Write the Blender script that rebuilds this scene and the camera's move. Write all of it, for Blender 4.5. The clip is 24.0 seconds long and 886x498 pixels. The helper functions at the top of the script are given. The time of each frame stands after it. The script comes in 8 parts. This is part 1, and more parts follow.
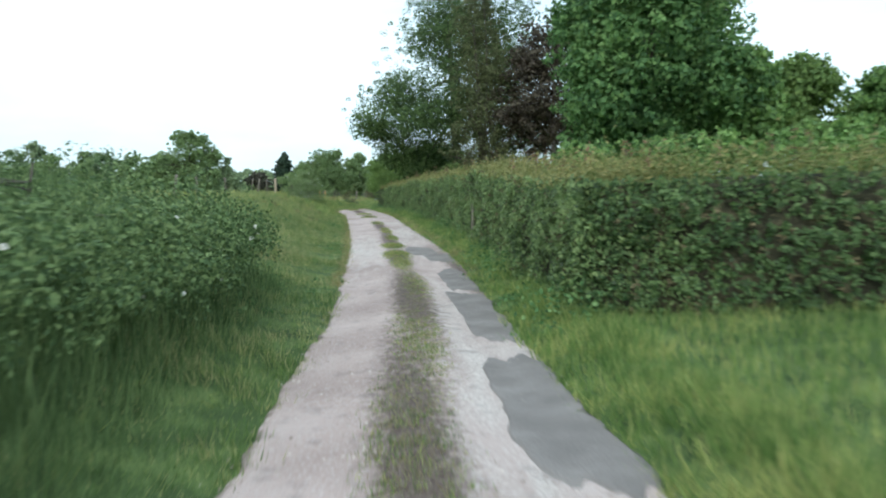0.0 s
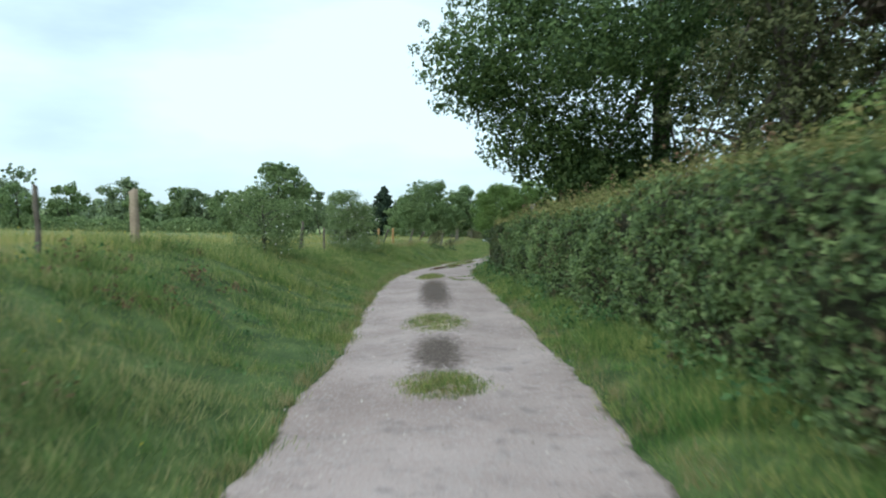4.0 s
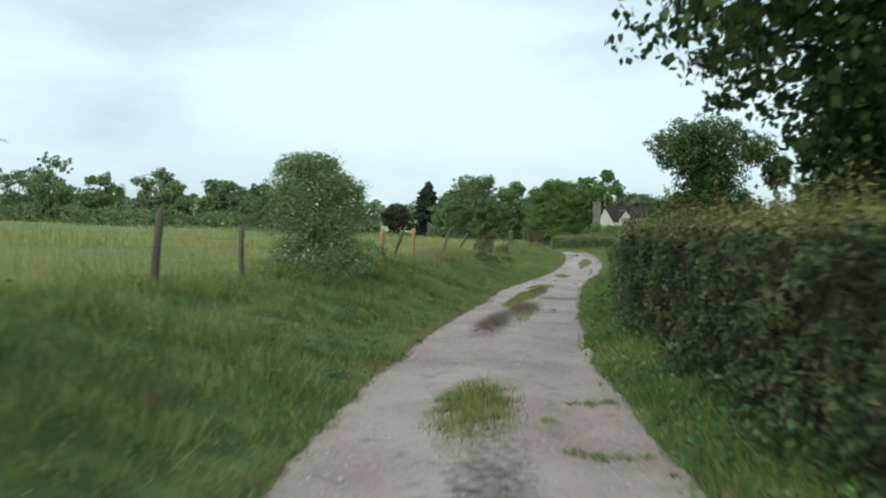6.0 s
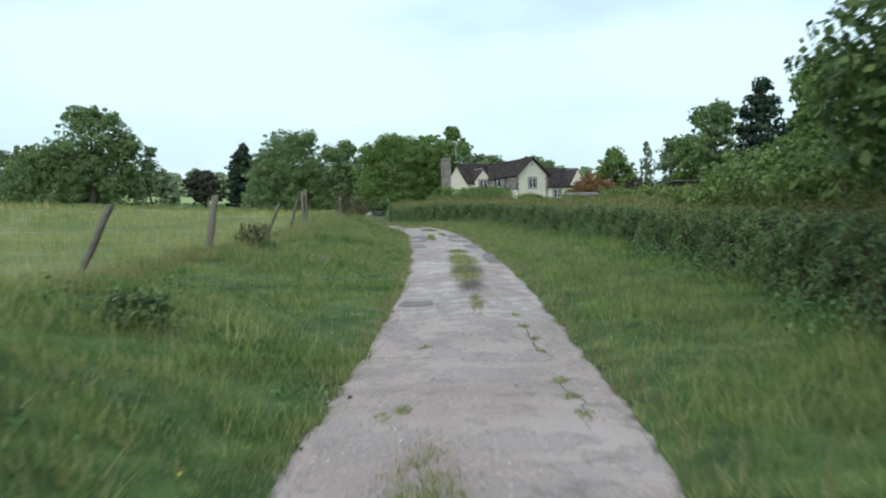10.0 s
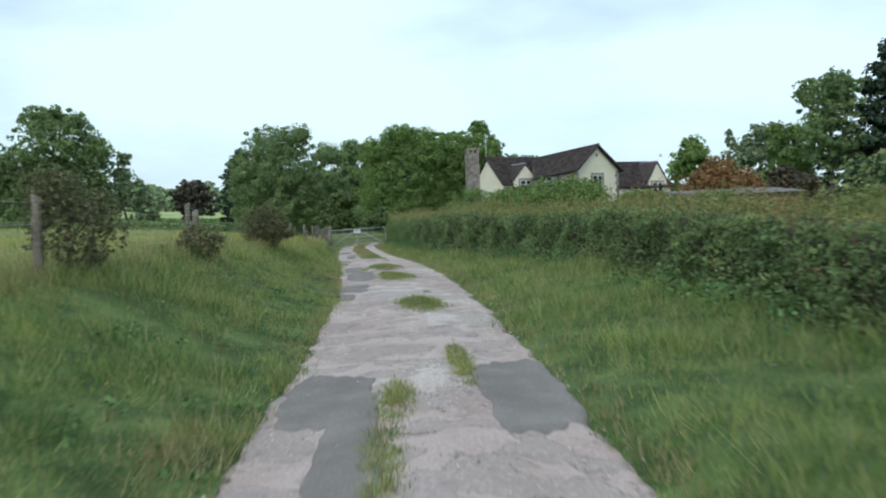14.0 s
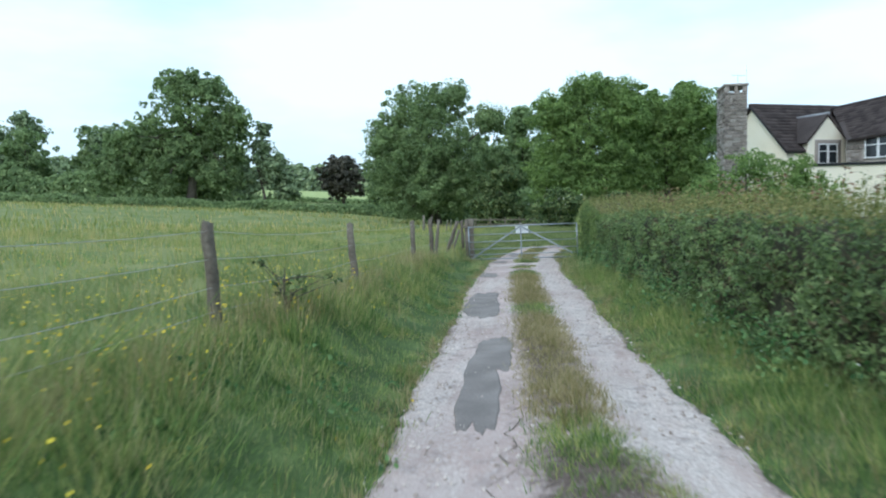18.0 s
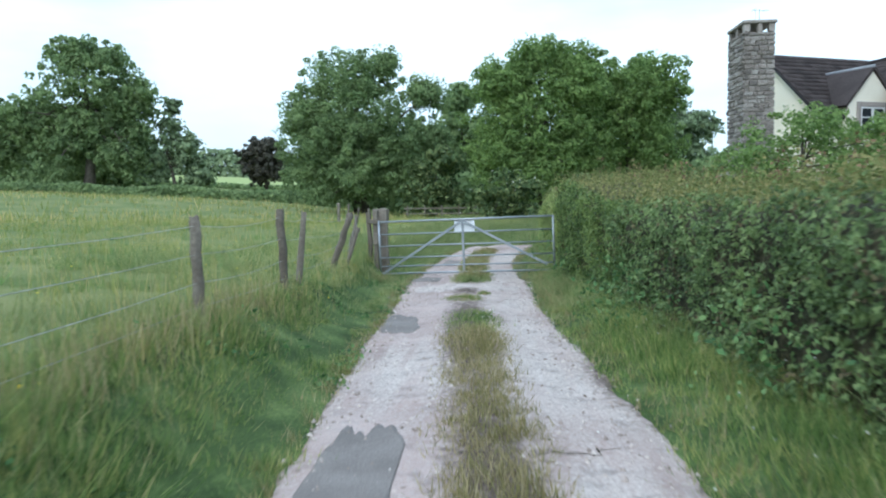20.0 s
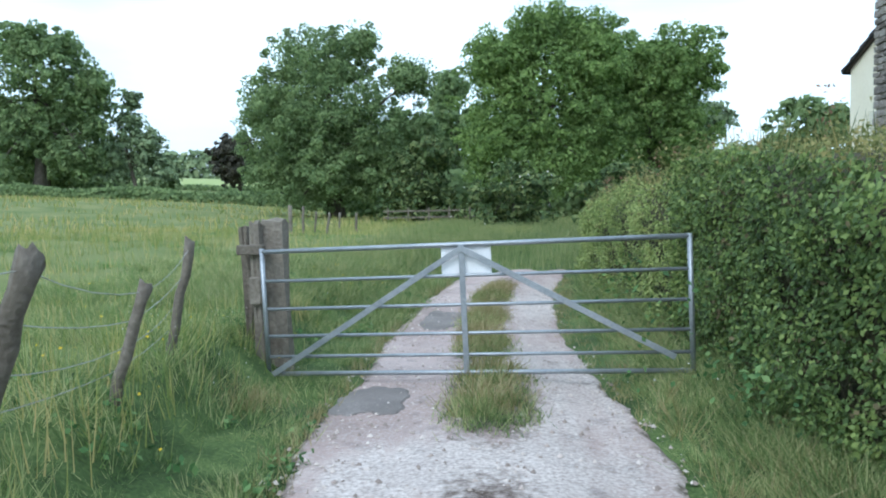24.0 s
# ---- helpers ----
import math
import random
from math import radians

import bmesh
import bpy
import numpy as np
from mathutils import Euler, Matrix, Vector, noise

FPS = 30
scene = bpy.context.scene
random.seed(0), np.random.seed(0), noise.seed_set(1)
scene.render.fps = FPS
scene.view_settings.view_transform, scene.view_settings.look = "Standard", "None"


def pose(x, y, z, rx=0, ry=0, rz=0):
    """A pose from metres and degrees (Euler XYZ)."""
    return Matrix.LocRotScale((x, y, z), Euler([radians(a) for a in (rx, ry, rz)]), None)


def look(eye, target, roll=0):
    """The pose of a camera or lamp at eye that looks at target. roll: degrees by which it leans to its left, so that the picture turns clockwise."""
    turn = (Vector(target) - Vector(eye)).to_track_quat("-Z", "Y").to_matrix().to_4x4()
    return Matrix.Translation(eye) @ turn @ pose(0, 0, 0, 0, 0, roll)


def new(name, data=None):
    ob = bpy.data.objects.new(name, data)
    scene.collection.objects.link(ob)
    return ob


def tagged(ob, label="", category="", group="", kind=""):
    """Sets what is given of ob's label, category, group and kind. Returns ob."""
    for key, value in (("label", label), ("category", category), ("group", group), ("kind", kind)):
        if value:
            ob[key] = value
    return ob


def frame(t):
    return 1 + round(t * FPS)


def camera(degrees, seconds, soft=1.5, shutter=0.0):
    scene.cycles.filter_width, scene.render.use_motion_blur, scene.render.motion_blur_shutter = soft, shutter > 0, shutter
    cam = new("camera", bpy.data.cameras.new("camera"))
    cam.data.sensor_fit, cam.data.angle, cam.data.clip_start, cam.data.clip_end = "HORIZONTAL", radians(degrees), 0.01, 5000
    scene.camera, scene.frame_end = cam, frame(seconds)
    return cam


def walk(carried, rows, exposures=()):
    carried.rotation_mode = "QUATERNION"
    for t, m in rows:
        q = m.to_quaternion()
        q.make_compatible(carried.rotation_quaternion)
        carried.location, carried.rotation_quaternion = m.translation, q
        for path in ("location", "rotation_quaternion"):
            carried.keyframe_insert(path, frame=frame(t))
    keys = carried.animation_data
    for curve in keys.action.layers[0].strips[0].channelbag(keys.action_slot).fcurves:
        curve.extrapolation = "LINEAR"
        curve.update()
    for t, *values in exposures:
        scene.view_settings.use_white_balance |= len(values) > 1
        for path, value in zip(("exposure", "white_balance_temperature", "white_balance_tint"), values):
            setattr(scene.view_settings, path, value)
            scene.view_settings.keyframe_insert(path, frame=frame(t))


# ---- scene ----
cam = camera(60.0, 24.0, soft=2.0, shutter=0.3)

PATH = [
    (0, (0.335, -8.569, 0.505), (0.51, -6.581, 0.375), -1.7),
    (0.5, (0.412, -4.616, 0.522), (0.506, -2.623, 0.39), -1.3),
    (1, (0.559, -0.581, 0.552), (0.576, 1.415, 0.431), -0.7),
    (1.5, (0.588, 3.503, 0.6), (0.567, 5.5, 0.501), 0.3),
    (3.5, (0.547, 19.93, 0.842), (0.484, 21.928, 0.81), -1.4),
    (4, (0.45, 23.524, 0.952), (0.346, 25.521, 0.929), -1.6),
    (4.5, (0.192, 27.429, 1.121), (0.045, 29.423, 1.097), -1.6),
    (5, (-0.053, 31.685, 1.237), (-0.23, 33.678, 1.228), -0.9),
    (5.5, (-0.337, 35.281, 1.288), (-0.533, 37.271, 1.271), -0.9),
    (6, (-0.616, 39.233, 1.278), (-0.84, 41.22, 1.254), -0.4),
    (6.5, (-0.607, 43.402, 1.341), (-0.839, 45.388, 1.298), -0.2),
    (7, (-0.672, 47.41, 1.422), (-0.912, 49.394, 1.359), 0.0),
    (7.5, (-0.835, 50.619, 1.41), (-1.037, 52.607, 1.332), -0.5),
    (8, (-0.864, 54.093, 1.351), (-0.963, 56.088, 1.263), -2.3),
    (8.5, (-0.592, 57.693, 1.257), (-0.59, 59.69, 1.144), -1.9),
    (9, (-0.331, 61.174, 1.254), (-0.248, 63.168, 1.124), -1.3),
    (9.5, (0.348, 64.723, 1.268), (0.497, 66.713, 1.143), -1.3),
    (10, (0.518, 68.17, 1.195), (0.707, 70.158, 1.087), -1.5),
    (10.5, (0.962, 71.459, 1.13), (1.176, 73.445, 1.041), -1.8),
    (12.5, (2.579, 84.106, 1.276), (2.839, 86.088, 1.194), -2.3),
    (13, (2.596, 87.553, 1.302), (2.821, 89.539, 1.221), -3.4),
    (13.5, (3.003, 90.616, 1.317), (3.171, 92.607, 1.236), -3.2),
    (14, (3.063, 93.838, 1.337), (3.182, 95.833, 1.258), -2.5),
    (14.5, (3.316, 96.787, 1.406), (3.386, 98.784, 1.32), -2.1),
    (15, (3.352, 99.856, 1.503), (3.37, 101.855, 1.425), -2.1),
    (15.5, (3.247, 102.856, 1.573), (3.199, 104.854, 1.492), -2.3),
    (16, (3.032, 106.06, 1.612), (2.915, 108.055, 1.533), -2.2),
    (16.5, (2.923, 109.101, 1.56), (2.735, 111.091, 1.483), -1.5),
    (17, (2.655, 112.371, 1.564), (2.424, 114.356, 1.481), -1.8),
    (17.5, (2.331, 115.248, 1.534), (2.06, 117.227, 1.443), -2.2),
    (18, (1.959, 118.065, 1.514), (1.644, 120.037, 1.409), -1.0),
    (18.5, (1.686, 120.688, 1.471), (1.367, 122.66, 1.361), -0.1),
    (19, (1.531, 123.492, 1.407), (1.307, 125.476, 1.29), 0.5),
    (19.5, (1.441, 125.818, 1.42), (1.268, 127.806, 1.287), -0.4),
    (21.5, (0.882, 134.326, 1.322), (0.739, 136.316, 1.178), -1.2),
    (22, (0.787, 136.028, 1.314), (0.655, 138.02, 1.184), -1.2),
    (22.5, (0.765, 137.092, 1.31), (0.637, 139.084, 1.191), -1.2),
    (23, (0.735, 137.517, 1.305), (0.609, 139.509, 1.181), -1.1),
    (23.5, (0.749, 137.442, 1.317), (0.62, 139.433, 1.181), -0.9),
    (24, (0.75, 137.439, 1.318), (0.619, 139.43, 1.182), -1.2),
]
walk(cam, [(t, look(eye, target, roll)) for t, eye, target, roll in PATH], exposures=[(0, 0.53, 5950, 5), (1.5, 0.45, 5950, 5), (3, 0.26, 5950, 4), (5, 0.15, 5950, 4), (6, 0.03, 6280, 5), (7, 0.13, 6150, 5), (9, 0.14, 5950, 6), (13, 0.1, 5980, 7), (16, 0.2, 5880, 7), (19, 0.48, 5560, 8), (24, 0.63, 5520, 9)])

# ---- world, sun ----
SUN_EL, SUN_AZ = 42.0, 200.0
world = bpy.data.worlds.new("overcast_sky")
scene.world = world
world.use_nodes = True
wn, wl = world.node_tree.nodes, world.node_tree.links
wn.clear()
w_out = wn.new("ShaderNodeOutputWorld")
w_bg = wn.new("ShaderNodeBackground")
w_sky = wn.new("ShaderNodeTexSky")
w_sky.sky_type, w_sky.sun_disc = "NISHITA", False
w_sky.sun_elevation, w_sky.sun_rotation = radians(SUN_EL), radians(SUN_AZ)
w_sky.air_density, w_sky.dust_density, w_sky.ozone_density = 1.0, 2.0, 1.0
w_co = wn.new("ShaderNodeTexCoord")
w_map = wn.new("ShaderNodeMapping")
w_map.inputs["Scale"].default_value = (1.0, 1.0, 3.2)
w_noise = wn.new("ShaderNodeTexNoise")
w_noise.inputs["Scale"].default_value, w_noise.inputs["Detail"].default_value = 1.7, 7.0
w_ramp = wn.new("ShaderNodeValToRGB")
w_ramp.color_ramp.elements[0].position, w_ramp.color_ramp.elements[0].color = 0.36, (0.35, 0.35, 0.35, 1)
w_ramp.color_ramp.elements[1].position, w_ramp.color_ramp.elements[1].color = 0.62, (0.95, 0.95, 0.95, 1)
w_mix = wn.new("ShaderNodeMixRGB")
w_mix.inputs["Color2"].default_value = (8.6, 10.25, 10.85, 1)
wl.new(w_co.outputs["Generated"], w_map.inputs["Vector"])
wl.new(w_map.outputs["Vector"], w_noise.inputs["Vector"])
wl.new(w_noise.outputs["Fac"], w_ramp.inputs["Fac"])
wl.new(w_ramp.outputs["Color"], w_mix.inputs["Fac"])
wl.new(w_sky.outputs["Color"], w_mix.inputs["Color1"])
wl.new(w_mix.outputs["Color"], w_bg.inputs["Color"])
w_bg.inputs["Strength"].default_value = 0.1
wl.new(w_bg.outputs["Background"], w_out.inputs["Surface"])

sun_data = bpy.data.lights.new("sun", "SUN")
sun_data.energy, sun_data.angle, sun_data.color = 0.9, radians(25), (1.0, 0.96, 0.9)
sun = new("sun", sun_data)
sun.matrix_world = pose(0, 0, 60, 90 - SUN_EL, 0, 180 - SUN_AZ)

# ---- small helpers ----
RNG = np.random.default_rng(11)


def link(tree, a, b):
    tree.links.new(a, b)


def material(name, base, dark=None, light=None, scale=3.0, fine=40.0, rough=0.85, bump=0.3, island=0.0, through_light=0.0, metal=0.0, spread=0.5, gain=1.0):
    """Procedural surface: two scales of noise over a base colour, bump, and a shift from piece to piece."""
    m = bpy.data.materials.new(name)
    m.use_nodes = True
    t = m.node_tree
    n = t.nodes
    n.clear()
    out = n.new("ShaderNodeOutputMaterial")
    bsdf = n.new("ShaderNodeBsdfPrincipled")
    bsdf.inputs["Roughness"].default_value = rough
    bsdf.inputs["Metallic"].default_value = metal
    bsdf.inputs["Specular IOR Level"].default_value = 0.25 if metal == 0 else 0.5
    dark = dark or tuple(c * 0.6 for c in base)
    light = light or tuple(min(1, c * 1.35) for c in base)
    co = n.new("ShaderNodeTexCoord")
    big = n.new("ShaderNodeTexNoise")
    big.inputs["Scale"].default_value, big.inputs["Detail"].default_value = scale, 5.0
    small = n.new("ShaderNodeTexNoise")
    small.inputs["Scale"].default_value, small.inputs["Detail"].default_value = fine, 4.0
    link(t, co.outputs["Object"], big.inputs["Vector"])
    link(t, co.outputs["Object"], small.inputs["Vector"])
    mixv = n.new("ShaderNodeMath")
    mixv.operation = "MULTIPLY_ADD"
    mixv.inputs[1].default_value = 0.55
    link(t, big.outputs["Fac"], mixv.inputs[0])
    sc = n.new("ShaderNodeMath")
    sc.operation = "MULTIPLY"
    sc.inputs[1].default_value = 0.45
    link(t, small.outputs["Fac"], sc.inputs[0])
    link(t, sc.outputs[0], mixv.inputs[2])
    value = mixv.outputs[0]
    if island > 0:
        geo = n.new("ShaderNodeNewGeometry")
        info = n.new("ShaderNodeObjectInfo")
        add = n.new("ShaderNodeMath")
        add.operation = "ADD"
        link(t, geo.outputs["Random Per Island"], add.inputs[0])
        link(t, info.outputs["Random"], add.inputs[1])
        fr = n.new("ShaderNodeMath")
        fr.operation = "FRACT"
        link(t, add.outputs[0], fr.inputs[0])
        sub = n.new("ShaderNodeMath")
        sub.operation = "SUBTRACT"
        sub.inputs[1].default_value = 0.5
        link(t, fr.outputs[0], sub.inputs[0])
        mad = n.new("ShaderNodeMath")
        mad.operation = "MULTIPLY_ADD"
        mad.inputs[1].default_value = island
        link(t, sub.outputs[0], mad.inputs[0])
        link(t, value, mad.inputs[2])
        value = mad.outputs[0]
    ramp = n.new("ShaderNodeValToRGB")
    r = ramp.color_ramp
    r.elements[0].position, r.elements[0].color = 0.5 - spread / 2, (*dark, 1)
    r.elements[1].position, r.elements[1].color = 0.5 + spread / 2, (*light, 1)
    mid = r.elements.new(0.5)
    mid.color = (*base, 1)
    link(t, value, ramp.inputs["Fac"])
    link(t, ramp.outputs["Color"], bsdf.inputs["Base Color"])
    if bump > 0:
        bp = n.new("ShaderNodeBump")
        bp.inputs["Strength"].default_value, bp.inputs["Distance"].default_value = bump, 0.02
        link(t, small.outputs["Fac"], bp.inputs["Height"])
        link(t, bp.outputs["Normal"], bsdf.inputs["Normal"])
    if through_light > 0:
        tr = n.new("ShaderNodeBsdfTranslucent")
        link(t, ramp.outputs["Color"], tr.inputs["Color"])
        mx = n.new("ShaderNodeMixShader")
        mx.inputs["Fac"].default_value = through_light
        link(t, bsdf.outputs["BSDF"], mx.inputs[1])
        link(t, tr.outputs["BSDF"], mx.inputs[2])
        link(t, mx.outputs["Shader"], out.inputs["Surface"])
    else:
        link(t, bsdf.outputs["BSDF"], out.inputs["Surface"])
    return m


def raw_mesh(name, verts, faces, mat, smooth=False):
    """A mesh from arrays: verts (n, 3), faces (m, k) with one k."""
    me = bpy.data.meshes.new(name)
    verts, faces = np.asarray(verts, np.float32), np.asarray(faces, np.int32)
    k = faces.shape[1]
    me.vertices.add(len(verts))
    me.vertices.foreach_set("co", verts.ravel())
    me.loops.add(faces.size)
    me.loops.foreach_set("vertex_index", faces.ravel())
    me.polygons.add(len(faces))
    me.polygons.foreach_set("loop_start", np.arange(0, faces.size, k, dtype=np.int32))
    if smooth:
        me.polygons.foreach_set("use_smooth", np.ones(len(faces), bool))
    me.materials.append(mat)
    me.update(calc_edges=True)
    return me


def thing(name, label, category, group="", kind="", at=(0, 0, 0), rz=0.0):
    ob = new(name)
    ob.empty_display_size = 0.2
    ob.matrix_world = pose(*at, 0, 0, rz)
    return tagged(ob, label, category, group, kind)


def put(name, me, parent=None, label="", m=None):
    ob = new(name, me)
    if parent is not None:
        ob.parent = parent
    if m is not None:
        ob.matrix_basis = m
    if label:
        tagged(ob, label)
    return ob


def part(name, bm, mat, parent, label="", smooth=False):
    me = bpy.data.meshes.new(name)
    bm.to_mesh(me)
    bm.free()
    me.materials.append(mat)
    if smooth:
        for p in me.polygons:
            p.use_smooth = True
    return put(name, me, parent, label)


def box_bm(x0, x1, y0, y1, z0, z1, bevel=0.0):
    bm = bmesh.new()
    bmesh.ops.create_cube(bm, size=1.0, matrix=Matrix.LocRotScale(((x0 + x1) / 2, (y0 + y1) / 2, (z0 + z1) / 2), None, (x1 - x0, y1 - y0, z1 - z0)))
    if bevel > 0:
        bmesh.ops.bevel(bm, geom=bm.edges[:], offset=bevel, segments=1, affect="EDGES")
    return bm


def tube_arrays(points, radii, sides=6, cap=True):
    """A tapered tube along points; returns verts, quads."""
    pts = np.asarray(points, float)
    radii = np.asarray(radii, float)
    n = len(pts)
    tang = np.gradient(pts, axis=0)
    tang /= np.linalg.norm(tang, axis=1)[:, None] + 1e-9
    ref = np.where(np.abs(tang[:, 2:3]) > 0.9, np.array([[1.0, 0, 0]]), np.array([[0, 0, 1.0]]))
    u = np.cross(tang, ref)
    u /= np.linalg.norm(u, axis=1)[:, None] + 1e-9
    v = np.cross(tang, u)
    a = np.linspace(0, 2 * np.pi, sides, endpoint=False)
    ring = pts[:, None] + radii[:, None, None] * (np.cos(a)[None, :, None] * u[:, None] + np.sin(a)[None, :, None] * v[:, None])
    verts = ring.reshape(-1, 3)
    i, j = np.meshgrid(np.arange(n - 1), np.arange(sides), indexing="ij")
    q = np.stack([i * sides + j, i * sides + (j + 1) % sides, (i + 1) * sides + (j + 1) % sides, (i + 1) * sides + j], -1).reshape(-1, 4)
    if cap:
        c0, c1 = len(verts), len(verts) + 1
        verts = np.vstack([verts, pts[0], pts[-1]])
        ends = []
        for k in range(0, sides, 2):
            ends.append([c0, (k + 2) % sides, (k + 1) % sides, k])
            o = (n - 1) * sides
            ends.append([c1, o + k, o + (k + 1) % sides, o + (k + 2) % sides])
        q = np.vstack([q, np.array(ends)])
    return verts, q


def join_arrays(chunks):
    vs, fs, o = [], [], 0
    for v, f in chunks:
        vs.append(v)
        fs.append(f + o)
        o += len(v)
    return np.vstack(vs), np.vstack(fs)


def smooth_noise(x, y, s=1.0, seed=0):
    """Cheap smooth noise in about -1..1 on arrays."""
    x, y = np.asarray(x, float) / s, np.asarray(y, float) / s
    k = seed * 1.7
    return (np.sin(1.3 * x + 2.1 * np.sin(0.7 * y + k) + k) + np.sin(1.7 * y + 1.6 * np.sin(0.9 * x - k) + 2.3 * k) + np.sin(0.8 * x - 1.1 * y + 3.1 + k)) / 3


def leaf_arrays(centres, normals, size, rng, long=1.5, fold=0.25):
    """A small folded leaf (one quad) at every centre, facing roughly along its normal."""
    n = len(centres)
    nr = normals + rng.normal(0, 0.55, (n, 3))
    nr /= np.linalg.norm(nr, axis=1)[:, None] + 1e-9
    d = rng.normal(0, 1, (n, 3))
    d -= (d * nr).sum(1)[:, None] * nr
    d /= np.linalg.norm(d, axis=1)[:, None] + 1e-9
    e = np.cross(nr, d)
    s = (size * rng.uniform(0.6, 1.3, n))[:, None]
    a = centres - d * s * long * 0.5
    c = centres + d * s * long * 0.5
    b = centres + e * s * 0.5 + nr * s * fold * rng.uniform(-1, 1, (n, 1))
    g = centres - e * s * 0.5 + nr * s * fold * rng.uniform(-1, 1, (n, 1))
    verts = np.stack([a, b, c, g], 1).reshape(-1, 3)
    return verts, np.arange(4 * n).reshape(-1, 4)


def small_leaves(centres, normals, size, rng, long=1.5):
    """Small tapering leaves, one triangle each, for dense foliage."""
    n = len(centres)
    nr = normals + rng.normal(0, 0.55, (n, 3))
    nr /= np.linalg.norm(nr, axis=1)[:, None] + 1e-9
    d = rng.normal(0, 1, (n, 3))
    d -= (d * nr).sum(1)[:, None] * nr
    d /= np.linalg.norm(d, axis=1)[:, None] + 1e-9
    e = np.cross(nr, d)
    s = (size * rng.uniform(0.65, 1.35, n))[:, None]
    foot = centres - d * s * long * 0.4
    v = np.stack([foot - e * s * 0.52, foot + e * s * 0.52 + nr * s * 0.2 * rng.uniform(-1, 1, (n, 1)), centres + d * s * long * 0.6], 1)
    return v.reshape(-1, 3), np.arange(3 * n).reshape(-1, 3)


# ---- materials ----
GRASS = material("meadow_ground", (0.078, 0.122, 0.036), (0.036, 0.06, 0.018), (0.16, 0.212, 0.068), scale=2.2, fine=40.0, bump=1.0, rough=0.95, spread=0.26)
BLADE = material("grass_blades", (0.242, 0.351, 0.101), (0.106, 0.182, 0.048), (0.508, 0.502, 0.184), scale=1.1, fine=5.0, bump=0, island=0.34, through_light=0.48, rough=0.6, spread=0.32)
DRIFT = material("seeding_verge_grass", (0.261, 0.315, 0.121), (0.135, 0.205, 0.068), (0.423, 0.420, 0.210), scale=0.4, fine=2.0, bump=0, island=0.5, through_light=0.4, rough=0.75)
WEED = material("verge_weed_leaves", (0.114, 0.228, 0.076), (0.052, 0.114, 0.038), (0.228, 0.348, 0.126), scale=0.7, fine=4.0, bump=0, island=0.6, through_light=0.3, rough=0.6)
FIELD_BLADE = material("meadow_blades", (0.361, 0.384, 0.119), (0.211, 0.271, 0.078), (0.659, 0.520, 0.237), scale=0.3, fine=2.0, bump=0, island=0.4, through_light=0.4, rough=0.75, spread=0.4)
STRAW = material("dry_grass", (0.33, 0.28, 0.13), (0.2, 0.2, 0.07), (0.5, 0.42, 0.24), scale=1, fine=5, bump=0, island=0.6, through_light=0.25, rough=0.8)
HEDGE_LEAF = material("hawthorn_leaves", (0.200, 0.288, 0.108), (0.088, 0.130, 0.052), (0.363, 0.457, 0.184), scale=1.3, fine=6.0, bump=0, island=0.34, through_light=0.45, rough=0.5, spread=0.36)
HEDGE_TOP = material("hedge_top_growth", (0.233, 0.246, 0.083), (0.123, 0.154, 0.046), (0.373, 0.325, 0.128), scale=0.5, fine=3.0, bump=0, island=0.6, through_light=0.4, rough=0.65)
# twig brown, darkened to stand for the shade inside the hedge
HEDGE_CORE = material("shade_dark_twig_core", (0.055, 0.052, 0.03), (0.018, 0.019, 0.011), (0.14, 0.12, 0.07), scale=5.0, fine=26.0, bump=1.0, rough=0.95, spread=0.3)
DOCK = material("withered_dock", (0.185, 0.108, 0.062), (0.1, 0.062, 0.038), (0.31, 0.2, 0.12), scale=1, fine=5, bump=0, island=0.6, rough=0.9)
# darker copy of the oak leaves: the crown's shade is in the colour
NEAR_OAK = material("shade_coloured_oak_leaves", (0.088, 0.144, 0.046), (0.037, 0.068, 0.022), (0.155, 0.223, 0.071), scale=0.3, fine=2.0, bump=0, island=0.55, through_light=0.25, rough=0.6)
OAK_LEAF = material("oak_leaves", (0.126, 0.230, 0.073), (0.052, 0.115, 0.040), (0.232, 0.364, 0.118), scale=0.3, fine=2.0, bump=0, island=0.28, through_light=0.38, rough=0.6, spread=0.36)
ASH_LEAF = material("ash_leaves", (0.227, 0.332, 0.102), (0.150, 0.228, 0.074), (0.326, 0.439, 0.142), scale=0.25, fine=2.0, bump=0, island=0.45, through_light=0.5, rough=0.65, spread=0.36)
LIME_LEAF = material("sycamore_leaves", (0.179, 0.301, 0.084), (0.081, 0.145, 0.046), (0.341, 0.473, 0.149), scale=0.3, fine=2.0, bump=0, island=0.28, through_light=0.35, rough=0.5, spread=0.36)
# distance haze is put into the next two colours: paler, bluer greens
FAR_LEAF = material("haze_tinted_leaves", (0.199, 0.271, 0.142), (0.117, 0.155, 0.086), (0.343, 0.412, 0.213), scale=0.12, fine=1.0, bump=0, island=0.45, through_light=0.2, rough=0.8)
FIELD_LEAF = material("field_tree_leaves", (0.228, 0.314, 0.135), (0.149, 0.217, 0.094), (0.334, 0.427, 0.184), scale=0.2, fine=1.5, bump=0, island=0.42, through_light=0.48, rough=0.75, spread=0.36)
COPPER_LEAF = material("copper_beech_leaves", (0.090, 0.069, 0.049), (0.041, 0.034, 0.026), (0.152, 0.129, 0.082), bump=0, island=0.5, through_light=0.3, rough=0.6)
DARK_LEAF = material("conifer_needles", (0.039, 0.068, 0.042), (0.017, 0.030, 0.020), (0.077, 0.115, 0.063), bump=0, island=0.5, rough=0.8)
